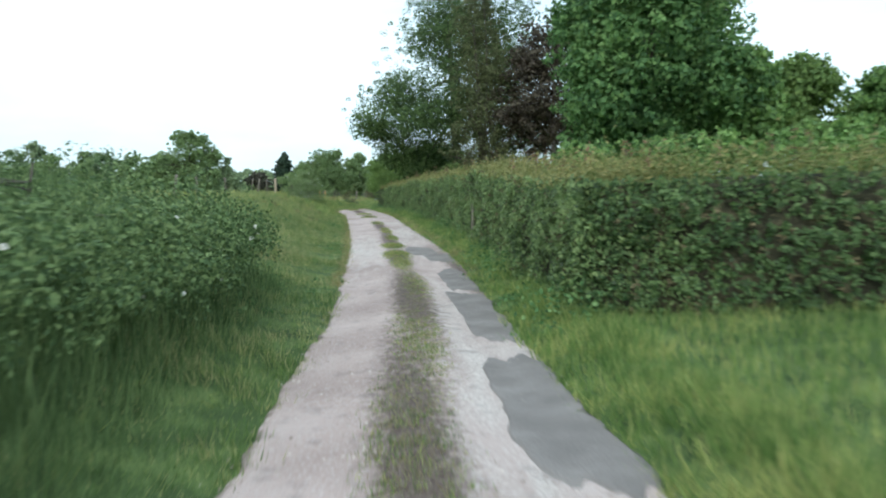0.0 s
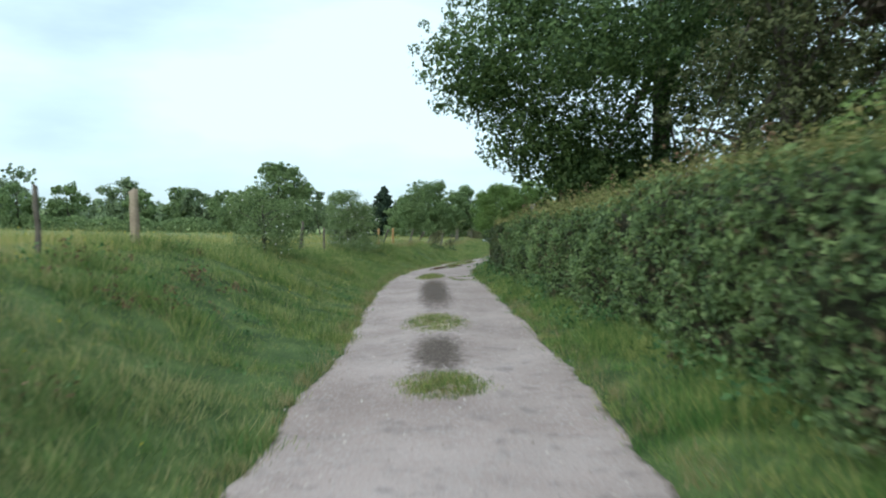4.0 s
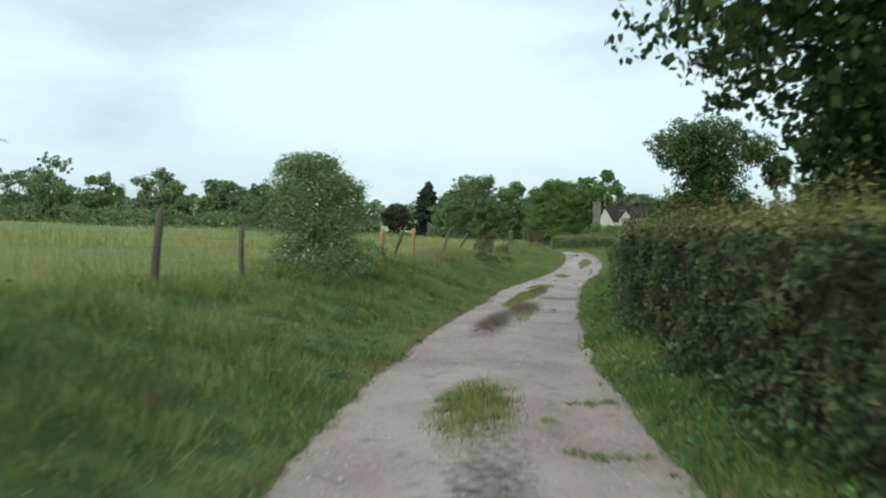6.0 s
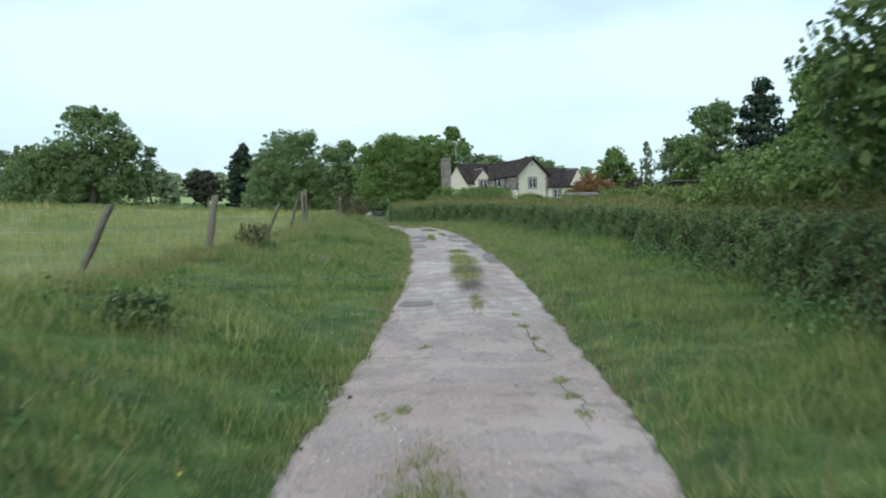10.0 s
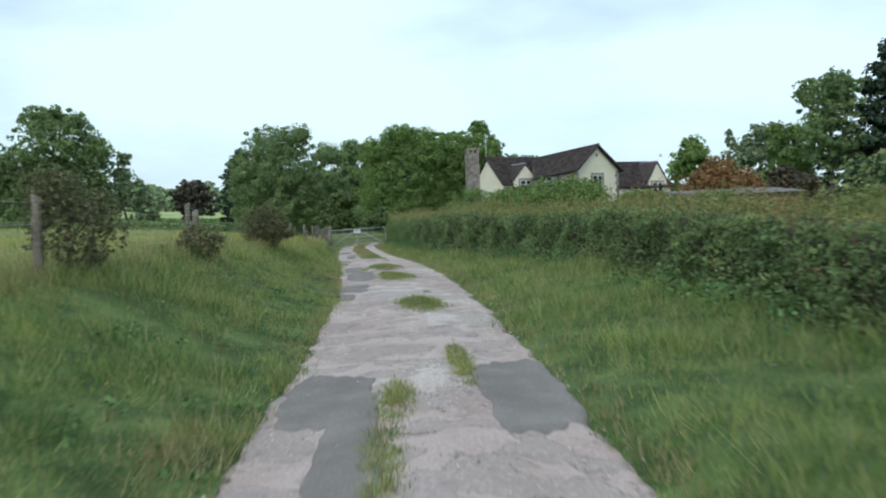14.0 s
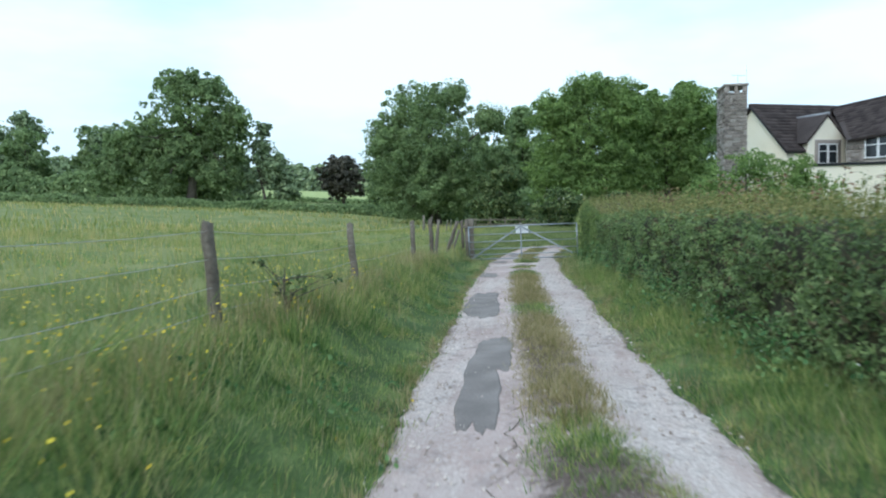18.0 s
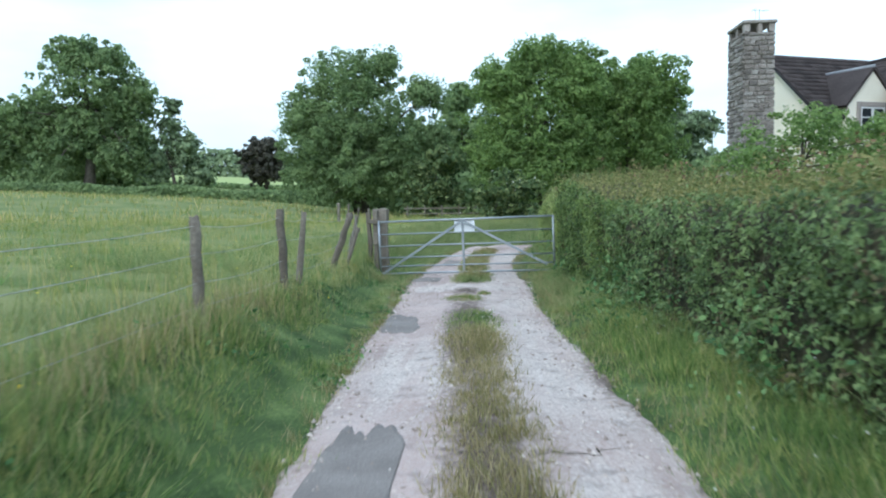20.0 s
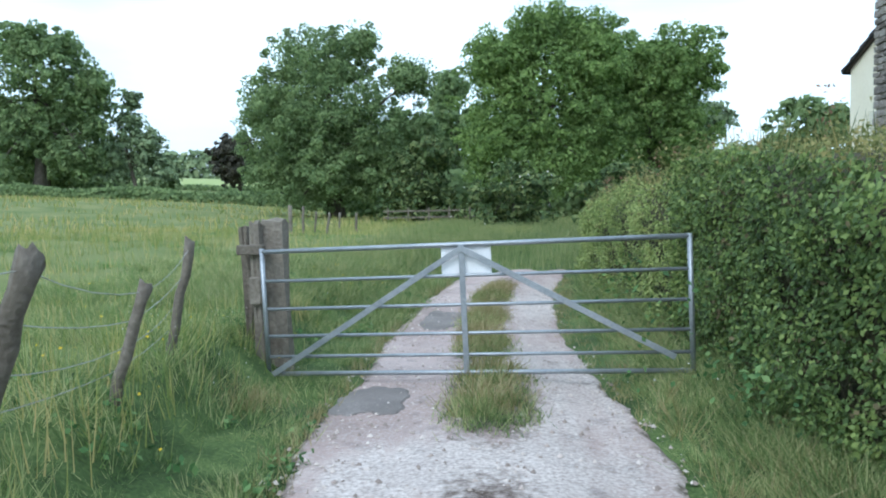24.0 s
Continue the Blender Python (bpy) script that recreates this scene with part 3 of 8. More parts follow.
def lane_material():
    """Worn limestone with ragged patches of asphalt, bare stone and earth, told by the lane's own masks."""
    m = bpy.data.materials.new("worn_limestone_track")
    m.use_nodes = True
    t = m.node_tree
    n = t.nodes
    bsdf = n["Principled BSDF"]
    bsdf.inputs["Roughness"].default_value = 0.92
    bsdf.inputs["Specular IOR Level"].default_value = 0.2
    co = n.new("ShaderNodeTexCoord")

    def noise_node(scale, detail=5.0, stretch=None):
        x = n.new("ShaderNodeTexNoise")
        x.inputs["Scale"].default_value, x.inputs["Detail"].default_value = scale, detail
        if stretch:
            mp = n.new("ShaderNodeMapping")
            mp.inputs["Scale"].default_value = stretch
            link(t, co.outputs["Object"], mp.inputs["Vector"])
            link(t, mp.outputs["Vector"], x.inputs["Vector"])
        else:
            link(t, co.outputs["Object"], x.inputs["Vector"])
        return x.outputs["Fac"]

    def ramp(fac, stops):
        r = n.new("ShaderNodeValToRGB")
        e = r.color_ramp.elements
        e[0].position, e[0].color = stops[0][0], (*stops[0][1], 1)
        e[1].position, e[1].color = stops[-1][0], (*stops[-1][1], 1)
        for p, c in stops[1:-1]:
            e.new(p).color = (*c, 1)
        link(t, fac, r.inputs["Fac"])
        return r.outputs["Color"]

    def mix(fac, a, b):
        x = n.new("ShaderNodeMixRGB")
        link(t, fac, x.inputs["Fac"])
        link(t, a, x.inputs["Color1"])
        link(t, b, x.inputs["Color2"])
        return x.outputs["Color"]

    def ragged(attr, noise_out, width=0.08, amount=0.75):
        a = n.new("ShaderNodeAttribute")
        a.attribute_name = attr
        ma = n.new("ShaderNodeMath")
        ma.operation = "MULTIPLY_ADD"
        ma.inputs[1].default_value = amount
        ma.inputs[2].default_value = -0.5 * amount
        link(t, noise_out, ma.inputs[0])
        ad = n.new("ShaderNodeMath")
        ad.operation = "ADD"
        link(t, a.outputs["Fac"], ad.inputs[0])
        link(t, ma.outputs[0], ad.inputs[1])
        mr = n.new("ShaderNodeMapRange")
        mr.inputs["From Min"].default_value, mr.inputs["From Max"].default_value = 0.5 - width, 0.5 + width
        link(t, ad.outputs[0], mr.inputs["Value"])
        return mr.outputs["Result"]

    mid, fine, grit, broad = noise_node(5.0, 8.0), noise_node(38.0, 4.0), noise_node(120.0, 2.0), noise_node(0.8, 6.0)
    streak = noise_node(2.2, 5.0, (2.6, 0.35, 1))
    plates = noise_node(1.7, 9.0, (0.95, 1.25, 1))

    def band(fac, a, b, top=1.0):
        x = n.new("ShaderNodeMapRange")
        x.inputs["From Min"].default_value, x.inputs["From Max"].default_value, x.inputs["To Max"].default_value = a, b, top
        link(t, fac, x.inputs["Value"])
        return x.outputs["Result"]

    def times(a, b):
        x = n.new("ShaderNodeMath")
        x.operation = "MULTIPLY"
        link(t, a, x.inputs[0])
        link(t, b, x.inputs[1])
        return x.outputs[0]

    def attribute(name):
        a = n.new("ShaderNodeAttribute")
        a.attribute_name = name
        return a.outputs["Fac"]

    def rim(fac, level, width):
        """A thin line along one contour of a noise."""
        x = n.new("ShaderNodeMath")
        x.operation = "COMPARE"
        x.inputs[1].default_value, x.inputs[2].default_value = level, width
        link(t, fac, x.inputs[0])
        return x.outputs[0]

    base = ramp(broad, [(0.3, (0.353, 0.260, 0.229)), (0.5, (0.465, 0.353, 0.317)), (0.7, (0.571, 0.450, 0.412))])
    # fine grit of the worn surface
    base = mix(band(fine, 0.5, 0.62, 0.6), base, ramp(streak, [(0.3, (0.518, 0.439, 0.405)), (0.7, (0.624, 0.538, 0.516))]))
    base = mix(band(grit, 0.56, 0.64, 0.5), base, ramp(broad, [(0.3, (0.235, 0.193, 0.179)), (0.7, (0.306, 0.257, 0.246))]))
    base = mix(ragged("stone", streak, 0.25, 1.3), base, ramp(fine, [(0.3, (0.386, 0.318, 0.284)), (0.5, (0.569, 0.486, 0.441)), (0.68, (0.714, 0.635, 0.588))]))
    # broken layers: a lower, darker course shows where the top has gone, with soil along the broken edges
    broken = attribute("broken")
    base = mix(times(band(plates, 0.5, 0.515, 0.6), broken), base, ramp(fine, [(0.3, (0.280, 0.232, 0.213)), (0.55, (0.367, 0.31, 0.287)), (0.75, (0.511, 0.452, 0.425))]))
    base = mix(times(rim(plates, 0.505, 0.004), broken), base, ramp(fine, [(0.35, (0.141, 0.117, 0.099)), (0.7, (0.283, 0.234, 0.209))]))
    base = mix(band(mid, 0.56, 0.72, 0.6), base, ramp(fine, [(0.3, (0.177, 0.143, 0.129)), (0.7, (0.306, 0.260, 0.244))]))
    base = mix(ragged("earth", noise_node(13.0, 7.0), 0.22, 1.1), base, ramp(fine, [(0.3, (0.063, 0.043, 0.034)), (0.5, (0.125, 0.092, 0.074)), (0.68, (0.207, 0.163, 0.137)), (0.78, (0.405, 0.37, 0.347))]))
    base = mix(ragged("rim", noise_node(7.0, 7.0), 0.14, 1.0), base, ramp(fine, [(0.3, (0.068, 0.055, 0.038)), (0.55, (0.145, 0.118, 0.086)), (0.74, (0.367, 0.33, 0.294))]))
    sp = n.new("ShaderNodeMapRange")
    sp.inputs["From Min"].default_value, sp.inputs["From Max"].default_value, sp.inputs["To Max"].default_value = 0.62, 0.7, 0.4
    link(t, noise_node(75.0, 2.0), sp.inputs["Value"])
    base = mix(sp.outputs["Result"], base, ramp(broad, [(0.3, (0.482, 0.43, 0.404)), (0.7, (0.637, 0.58, 0.557))]))
    link(t, base, bsdf.inputs["Base Color"])
    bp = n.new("ShaderNodeBump")
    bp.inputs["Strength"].default_value, bp.inputs["Distance"].default_value = 0.7, 0.015
    link(t, mix(sp.outputs["Result"], fine, mid), bp.inputs["Height"])
    link(t, bp.outputs["Normal"], bsdf.inputs["Normal"])
    return m


road_me = raw_mesh("road", np.stack([RX, RY, RZ], -1).reshape(-1, 3), rq, lane_material(), True)
M_BROKEN = np.clip(ease(RY, 62, 84) * (1 - 0.9 * ease(RY, 112, 119)) + 0.2 * ease(RY, 20, 26), 0, 1)
M_RIM = 0.62 * ease(np.abs(RU), 0.84, 1.0)
for attr, values in (("stone", M_STONE), ("earth", M_EARTH), ("broken", M_BROKEN), ("rim", M_RIM)):
    road_me.attributes.new(attr, "FLOAT", "POINT").data.foreach_set("value", values.ravel().astype(np.float32))
road = tagged(put("road", road_me), "worn pale limestone farm lane with grey patches and broken edges", "lane", kind="structure")


def ragged_patch(off, y, a, b, seed):
    """A thin worn layer of asphalt with a ragged outline, bedded in the lane."""
    rng = np.random.default_rng(seed)
    n, rings = 60, (0.0, 0.35, 0.6, 0.8, 0.93, 1.0, 1.035)
    th = np.linspace(0, 2 * np.pi, n, endpoint=False)
    c, q = np.cos(th), np.sin(th)
    rim = (np.abs(c) ** 4.5 + np.abs(q) ** 4.5) ** (-1 / 4.5)
    ph = rng.uniform(0, 6.28, 6)
    rim = rim * (1 + 0.06 * np.sin(2 * th + ph[0]) + 0.06 * np.sin(3 * th + ph[1]) + 0.05 * np.sin(5 * th + ph[2]) + 0.04 * np.sin(9 * th + ph[3]) + 0.035 * np.sin(17 * th + ph[4]) + rng.normal(0, 0.012, n))
    v = []
    for k, r in enumerate(rings):
        yy = y + q * r * rim * b
        xx = lane_x(yy) + np.clip(off + c * r * rim * a, -edge_left(yy) + 0.03, edge_right(yy) - 0.03)
        v.append(np.stack([xx, yy, lane_top(xx, yy) + (0.012 if k < 5 else 0.008 if k == 5 else -0.02)], -1))
    v = np.concatenate(v)
    i, j = np.meshgrid(np.arange(len(rings) - 1), np.arange(n), indexing="ij")
    f = np.stack([i * n + j, (i + 1) * n + j, (i + 1) * n + (j + 1) % n, i * n + (j + 1) % n], -1).reshape(-1, 4)
    return v, f


ASPHALT = material("worn_grey_asphalt", (0.241, 0.212, 0.197), (0.163, 0.142, 0.131), (0.384, 0.338, 0.310), scale=2.2, fine=60, bump=0.8, rough=0.92, spread=0.5)
for k, p in enumerate(PATCHES):
    put("asphalt_patch", raw_mesh("asphalt_patch", *ragged_patch(*p, 300 + k), ASPHALT, True), road)


def crack(y0, o0, y1, o1, seed):
    rng = np.random.default_rng(seed)
    n = 14
    t = np.linspace(0, 1, n)
    yy = y0 + (y1 - y0) * t + rng.normal(0, 0.03, n)
    oo = o0 + (o1 - o0) * t + rng.normal(0, 0.05, n)
    w = 0.002 + 0.008 * rng.random(n) * np.sin(np.pi * np.clip(t, 0.06, 0.94))
    dx, dy = np.gradient(oo), np.gradient(yy)
    l = np.hypot(dx, dy)
    xa, ya = oo - dy / l * w, yy + dx / l * w
    xb, yb = oo + dy / l * w, yy - dx / l * w
    v = []
    for px, py in ((xa, ya), (xb, yb)):
        X = lane_x(py) + px
        v.append(np.stack([X, py, lane_top(X, py) + 0.005], -1))
    v = np.concatenate(v)
    f = [[i, i + 1, n + i + 1, n + i] for i in range(n - 1)]
    return v, np.array(f)


cr = [crack(*c, 40 + i) for i, c in enumerate([(73.2, 0.85, 74.6, 0.76), (75.4, 0.74, 77.6, 0.62), (79.3, -0.6, 80.4, 0.1), (81.6, 0.5, 82.0, 1.1), (118.6, -1.15, 120.2, -0.7), (120.2, -0.7, 122.4, -0.42), (122.4, -0.42, 124.0, -0.3), (119.6, -0.35, 119.8, 0.4), (119.7, 0.4, 119.9, 0.65), (116.4, 0.35, 116.5, 1.1), (103.2, -1.1, 103.9, 0.2), (104.5, -1.0, 104.9, -0.1), (101.7, -0.7, 102.4, 0.3), (102.6, 0.0, 102.9, 0.6), (45.7, 0.45, 45.9, 1.1), (56.8, -0.1, 56.9, 0.8), (34.0, 0.3, 35.3, 0.4), (94.4, -1.0, 95.3, -0.5), (93.2, -1.2, 93.8, -0.9), (132.5, 0.35, 132.7, 0.9), (127.0, 0.3, 127.2, 0.9), (129.0, 0.4, 129.1, 0.8), (130.5, -1.0, 130.7, -0.4), (66.4, -1.2, 66.7, -0.6)])]
tagged(put("lane_cracks", raw_mesh("lane_cracks", *join_arrays(cr), CRACK)), "dark soil-filled cracks across the worn lane", "cracks", kind="stuff")

# ---- loose chips and grass ----
def pebbles(n, rng, y0, y1, size):
    y = rng.uniform(y0, y1, n)
    edge = rng.random(n) < 0.55
    off = np.where(edge, rng.choice([-1, 1], n) * rng.normal(0.98, 0.2, n), rng.normal(0, 0.45, n))
    off = np.clip(off, -1.3, 1.3)
    x = lane_x(y) + off
    z = np.maximum(lane_top(x, y), lane_z(y)) + 0.004
    s = size * rng.uniform(0.4, 1.5, n)
    c = np.stack([x, y, z], -1)
    base = np.array([[1, 0, 0], [0, 1, 0], [-1, 0, 0], [0, -1, 0], [0.15, 0.1, 0.9]])
    ang = rng.uniform(0, 6.28, n)
    rot = np.stack([np.cos(ang), -np.sin(ang), np.sin(ang), np.cos(ang)], -1).reshape(n, 2, 2)
    v = np.repeat(base[None], n, 0) * s[:, None, None] * rng.uniform(0.6, 1.2, (n, 5, 3))
    v[:, :, :2] = np.einsum("nij,nkj->nki", rot, v[:, :, :2])
    v = (v + c[:, None]).reshape(-1, 3)
    f = np.array([[0, 1, 4], [1, 2, 4], [2, 3, 4], [3, 0, 4]])
    f = (f[None] + 5 * np.arange(n)[:, None, None]).reshape(-1, 3)
    return v, f


tagged(put("limestone_chips", raw_mesh("limestone_chips", *pebbles(11000, RNG, -8, 152, 0.011), PEBBLE)), "loose limestone chips scattered over the lane", "gravel", kind="stuff")


tagged(put("limestone_rubble", raw_mesh("limestone_rubble", *pebbles(3600, RNG, 119, 150, 0.017), PEBBLE)), "broken limestone rubble along the ruts near the gate", "gravel", kind="stuff")


def blades(x, y, h, w, rng, lean=0.45, z=None):
    """Grass blades (triangles with a bend) at the given places."""
    n = len(x)
    z = land_z(x, y) - 0.01 if z is None else z
    a = rng.uniform(0, 2 * np.pi, n)
    b = rng.uniform(0, 2 * np.pi, n)
    l = lean * rng.uniform(0.1, 1.0, n) * h
    p = np.stack([x, y, z], -1)
    sd = np.stack([np.cos(a), np.sin(a), np.zeros(n)], -1) * (w / 2)[:, None]
    ln = np.stack([np.cos(b) * l, np.sin(b) * l, np.zeros(n)], -1)
    up = np.stack([np.zeros(n), np.zeros(n), h], -1)
    v = np.stack([p - sd, p + sd, p + sd * 0.7 + ln * 0.35 + up * 0.6, p - sd * 0.7 + ln * 0.35 + up * 0.6, p + ln + up * rng.uniform(0.82, 1.0, n)[:, None]], 1)
    f = np.array([[0, 1, 2], [0, 2, 3], [3, 2, 4]])
    return v.reshape(-1, 3), (f[None] + 5 * np.arange(n)[:, None, None]).reshape(-1, 3)


def tri_blades(x, y, h, w, rng, lean=0.5, z=None):
    n = len(x)
    z = land_z(x, y) - 0.01 if z is None else z
    a, b = rng.uniform(0, 2 * np.pi, n), rng.uniform(0, 2 * np.pi, n)
    l = lean * rng.uniform(0, 1.0, n) * h
    p = np.stack([x, y, z], -1)
    sd = np.stack([np.cos(a), np.sin(a), np.zeros(n)], -1) * (w / 2)[:, None]
    tip = p + np.stack([np.cos(b) * l, np.sin(b) * l, h], -1)
    return np.stack([p - sd, p + sd, tip], 1).reshape(-1, 3), np.arange(3 * n).reshape(-1, 3)


def clumped(n, rng, dfun, y0, y1, per=9, spread=0.06):
    m = n // per
    cy = rng.uniform(y0, y1, m)
    cd = dfun(rng.random(m), cy)
    y = np.repeat(cy, per) + rng.normal(0, spread, m * per)
    d = np.repeat(cd, per) + rng.normal(0, spread, m * per)
    return lane_x(y) + d, y, d


def tussocks(n, rng, dfun, y0, y1, hfun, per=14, spread=0.05, fan=1.0, width=0.011):
    """Tufts of grass: the blades of a tuft fan out from its middle and are combed one way."""
    m = n // per
    cy = rng.uniform(y0, y1, m)
    cd = dfun(rng.random(m), cy)
    ch = hfun(cd, cy) * rng.uniform(0.55, 1.5, m)
    ca = rng.uniform(0, 2 * np.pi, m)
    o = rng.normal(0, 1, (m, per, 2))
    h = ch[:, None] * rng.uniform(0.5, 1.25, (m, per))
    sp = spread * (0.6 + 3.0 * ch)[:, None, None]
    cx = lane_x(cy) + cd
    x, y = (cx[:, None] + o[:, :, 0] * sp[:, :, 0]).ravel(), (cy[:, None] + o[:, :, 1] * sp[:, :, 0]).ravel()
    comb = np.stack([np.cos(ca), np.sin(ca)], -1)[:, None] * 0.55
    tip = ((o * 0.42 * fan + comb) * h[:, :, None]).reshape(-1, 2)
    h = h.ravel()
    z = land_z(x, y) - 0.015
    w = (width + 0.02 * h) * rng.uniform(0.6, 1.3, len(h))
    a = rng.uniform(0, 2 * np.pi, len(h))
    p = np.stack([x, y, z], -1)
    sd = np.stack([np.cos(a), np.sin(a), np.zeros(len(h))], -1) * (w / 2)[:, None]
    top = p + np.concatenate([tip, h[:, None]], 1)
    return np.stack([p - sd, p + sd, top], 1).reshape(-1, 3), np.arange(3 * len(h)).reshape(-1, 3)


def weeds(n, rng, dfun, y0, y1, hfun, leaf, per=16, spread=0.09):
    """Low broad-leaved plants: rosettes of leaves in loose patches."""
    m = n // per
    cy = rng.uniform(y0, y1, m)
    cd = dfun(rng.random(m), cy)
    keep = smooth_noise(lane_x(cy) + cd, cy, 1.1, 31) + 0.5 * smooth_noise(cd, cy, 0.4, 32) > 0.0
    cy, cd = cy[keep], cd[keep]
    m = len(cy)
    h = hfun(cd, cy) * rng.uniform(0.5, 1.4, m)
    e = rng.normal(0, 1, (m, per, 3))
    x = (lane_x(cy) + cd)[:, None] + e[:, :, 0] * spread * (0.5 + 1.5 * h)[:, None]
    y = cy[:, None] + e[:, :, 1] * spread * (0.5 + 1.5 * h)[:, None]
    z = land_z(x.ravel(), y.ravel()) + (np.abs(rng.uniform(0.1, 1, (m, per))) * h[:, None]).ravel()
    nrm = np.stack([e[:, :, 0].ravel() * 0.5, e[:, :, 1].ravel() * 0.5, np.full(m * per, 0.8)], -1)
    return leaf_arrays(np.stack([x.ravel(), y.ravel(), z], -1), nrm, np.full(m * per, leaf), rng, 1.7)


def left_height(d, y):
    fd = np.interp(y, FENCE_Y, FENCE_D)
    lumps = 1 + 0.75 * smooth_noise(lane_x(y) + d, y, 0.8, 9) + 0.35 * smooth_noise(d, y, 2.6, 10)
    return (0.06 + 0.05 * ease(-d, 1.3, 2.4) + 0.1 * ease(-d, fd - 1.0, fd + 0.4)) * np.clip(lumps, 0.5, 2.1) * (1 - 0.55 * ease(y, 128, 138))


def right_height(d, y):
    hd = np.interp(y, HEDGE_Y, HEDGE_D)
    lumps = 1 + 0.6 * smooth_noise(lane_x(y) + d, y, 0.8, 12)
    return (0.075 + 0.06 * ease(d, 1.2, 1.9) + 0.03 * ease(y, 80, 92) * ease(d, 1.3, 1.8) + 0.12 * ease(d, hd - 0.6, hd)) * np.clip(lumps, 0.3, 2.0)


# verge on the field side
left_of = lambda u, yy: -(edge_left(yy) - 0.1 + u ** 1.15 * (np.interp(yy, FENCE_Y, FENCE_D) - 0.5))
right_of = lambda u, yy: edge_right(yy) - 0.08 + u * (np.interp(yy, HEDGE_Y, HEDGE_D) - 0.85)


def sward(n, rng, dfun, y0, y1, hfun, per=10, spread=0.075, width=0.009):
    """A close sward: small upright tufts of fine blades, thick and thin by turns."""
    m = n // per
    cy = rng.uniform(y0, y1, m)
    cd = dfun(rng.random(m), cy)
    lush = smooth_noise(lane_x(cy) + cd, cy, 0.55, 61) + 0.6 * smooth_noise(cd, cy, 0.17, 62)
    ch = hfun(cd, cy) * np.clip(0.95 + 0.65 * lush, 0.35, 1.9) * rng.uniform(0.6, 1.3, m)
    ch = np.minimum(ch, 0.24)
    o = rng.normal(0, 1, (m, per, 2))
    sp = (spread * (0.7 + 2.0 * ch))[:, None]
    x = ((lane_x(cy) + cd)[:, None] + o[:, :, 0] * sp).ravel()
    y = (cy[:, None] + o[:, :, 1] * sp).ravel()
    h = (ch[:, None] * rng.uniform(0.45, 1.2, (m, per))).ravel()
    tip = (o * 0.3).reshape(-1, 2) * h[:, None] + rng.normal(0, 0.22, (len(h), 2)) * h[:, None]
    w = (width + 0.012 * h) * rng.uniform(0.7, 1.3, len(h))
    a = rng.uniform(0, 2 * np.pi, len(h))
    p = np.stack([x, y, land_z(x, y) - 0.012], -1)
    sd = np.stack([np.cos(a), np.sin(a), np.zeros(len(h))], -1) * (w / 2)[:, None]
    top = p + np.concatenate([tip, h[:, None]], 1)
    return np.stack([p - sd, p + sd, top], 1).reshape(-1, 3), np.arange(3 * len(h)).reshape(-1, 3)


BANK_GRASS = material("mixed_bank_grass", (0.285, 0.36, 0.13), (0.11, 0.185, 0.052), (0.53, 0.48, 0.23), scale=0.45, fine=3.0, bump=0, island=0.4, through_light=0.48, rough=0.7, spread=0.26)
tagged(put("verge_grass", raw_mesh("verge_grass", *sward(100000, RNG, left_of, -7, 30, lambda d, y: left_height(d, y) * np.clip(1.15 + 0.9 * smooth_noise(lane_x(y) + d, y, 0.3, 91), 0.4, 2.0)), BANK_GRASS)), "uneven yellow-green seeding grass on the bank", "grass", kind="stuff")
lumpy = lambda d, y: left_height(d, y) * np.clip(1.1 + 1.1 * smooth_noise(lane_x(y) + d, y, 0.3, 91) + 0.5 * smooth_noise(d, y, 0.12, 92), 0.3, 2.3)
for y0, y1, n in ((30, 60, 60000), (60, 95, 60000), (95, 140, 50000)):
    tagged(put("verge_grass", raw_mesh("verge_grass", *sward(n, RNG, left_of, y0, y1, lumpy), BANK_GRASS)), "tufted yellow-green grass beside the lane", "grass", kind="stuff")
for y0, y1, n in ((30, 60, 80000), (60, 95, 80000), (95, 140, 95000)):
    tagged(put("verge_grass", raw_mesh("verge_grass", *sward(n, RNG, left_of, y0, y1, lumpy), BLADE)), "lush uneven green verge grass beside the lane", "grass", kind="stuff")
LUSH = material("lush_grass_blades", (0.137, 0.269, 0.070), (0.065, 0.145, 0.035), (0.260, 0.418, 0.125), scale=1.1, fine=5.0, bump=0, island=0.4, through_light=0.42, rough=0.55, spread=0.36)


def patchy(dfun, seed, level):
    """Keep a sward to patches."""
    def pick(u, yy):
        d = dfun(u, yy)
        on = smooth_noise(lane_x(yy) + d, yy, 0.45, seed) + 0.5 * smooth_noise(d, yy, 0.15, seed + 1) > level
        return np.where(on, d, 400.0)
    return pick


def drop_far(v, f):
    """Leave out the blades that fell outside the patches."""
    on = v.reshape(-1, 3, 3)[:, 0, 0] < 60
    return v.reshape(-1, 3, 3)[on].reshape(-1, 3), np.arange(3 * int(on.sum())).reshape(-1, 3)


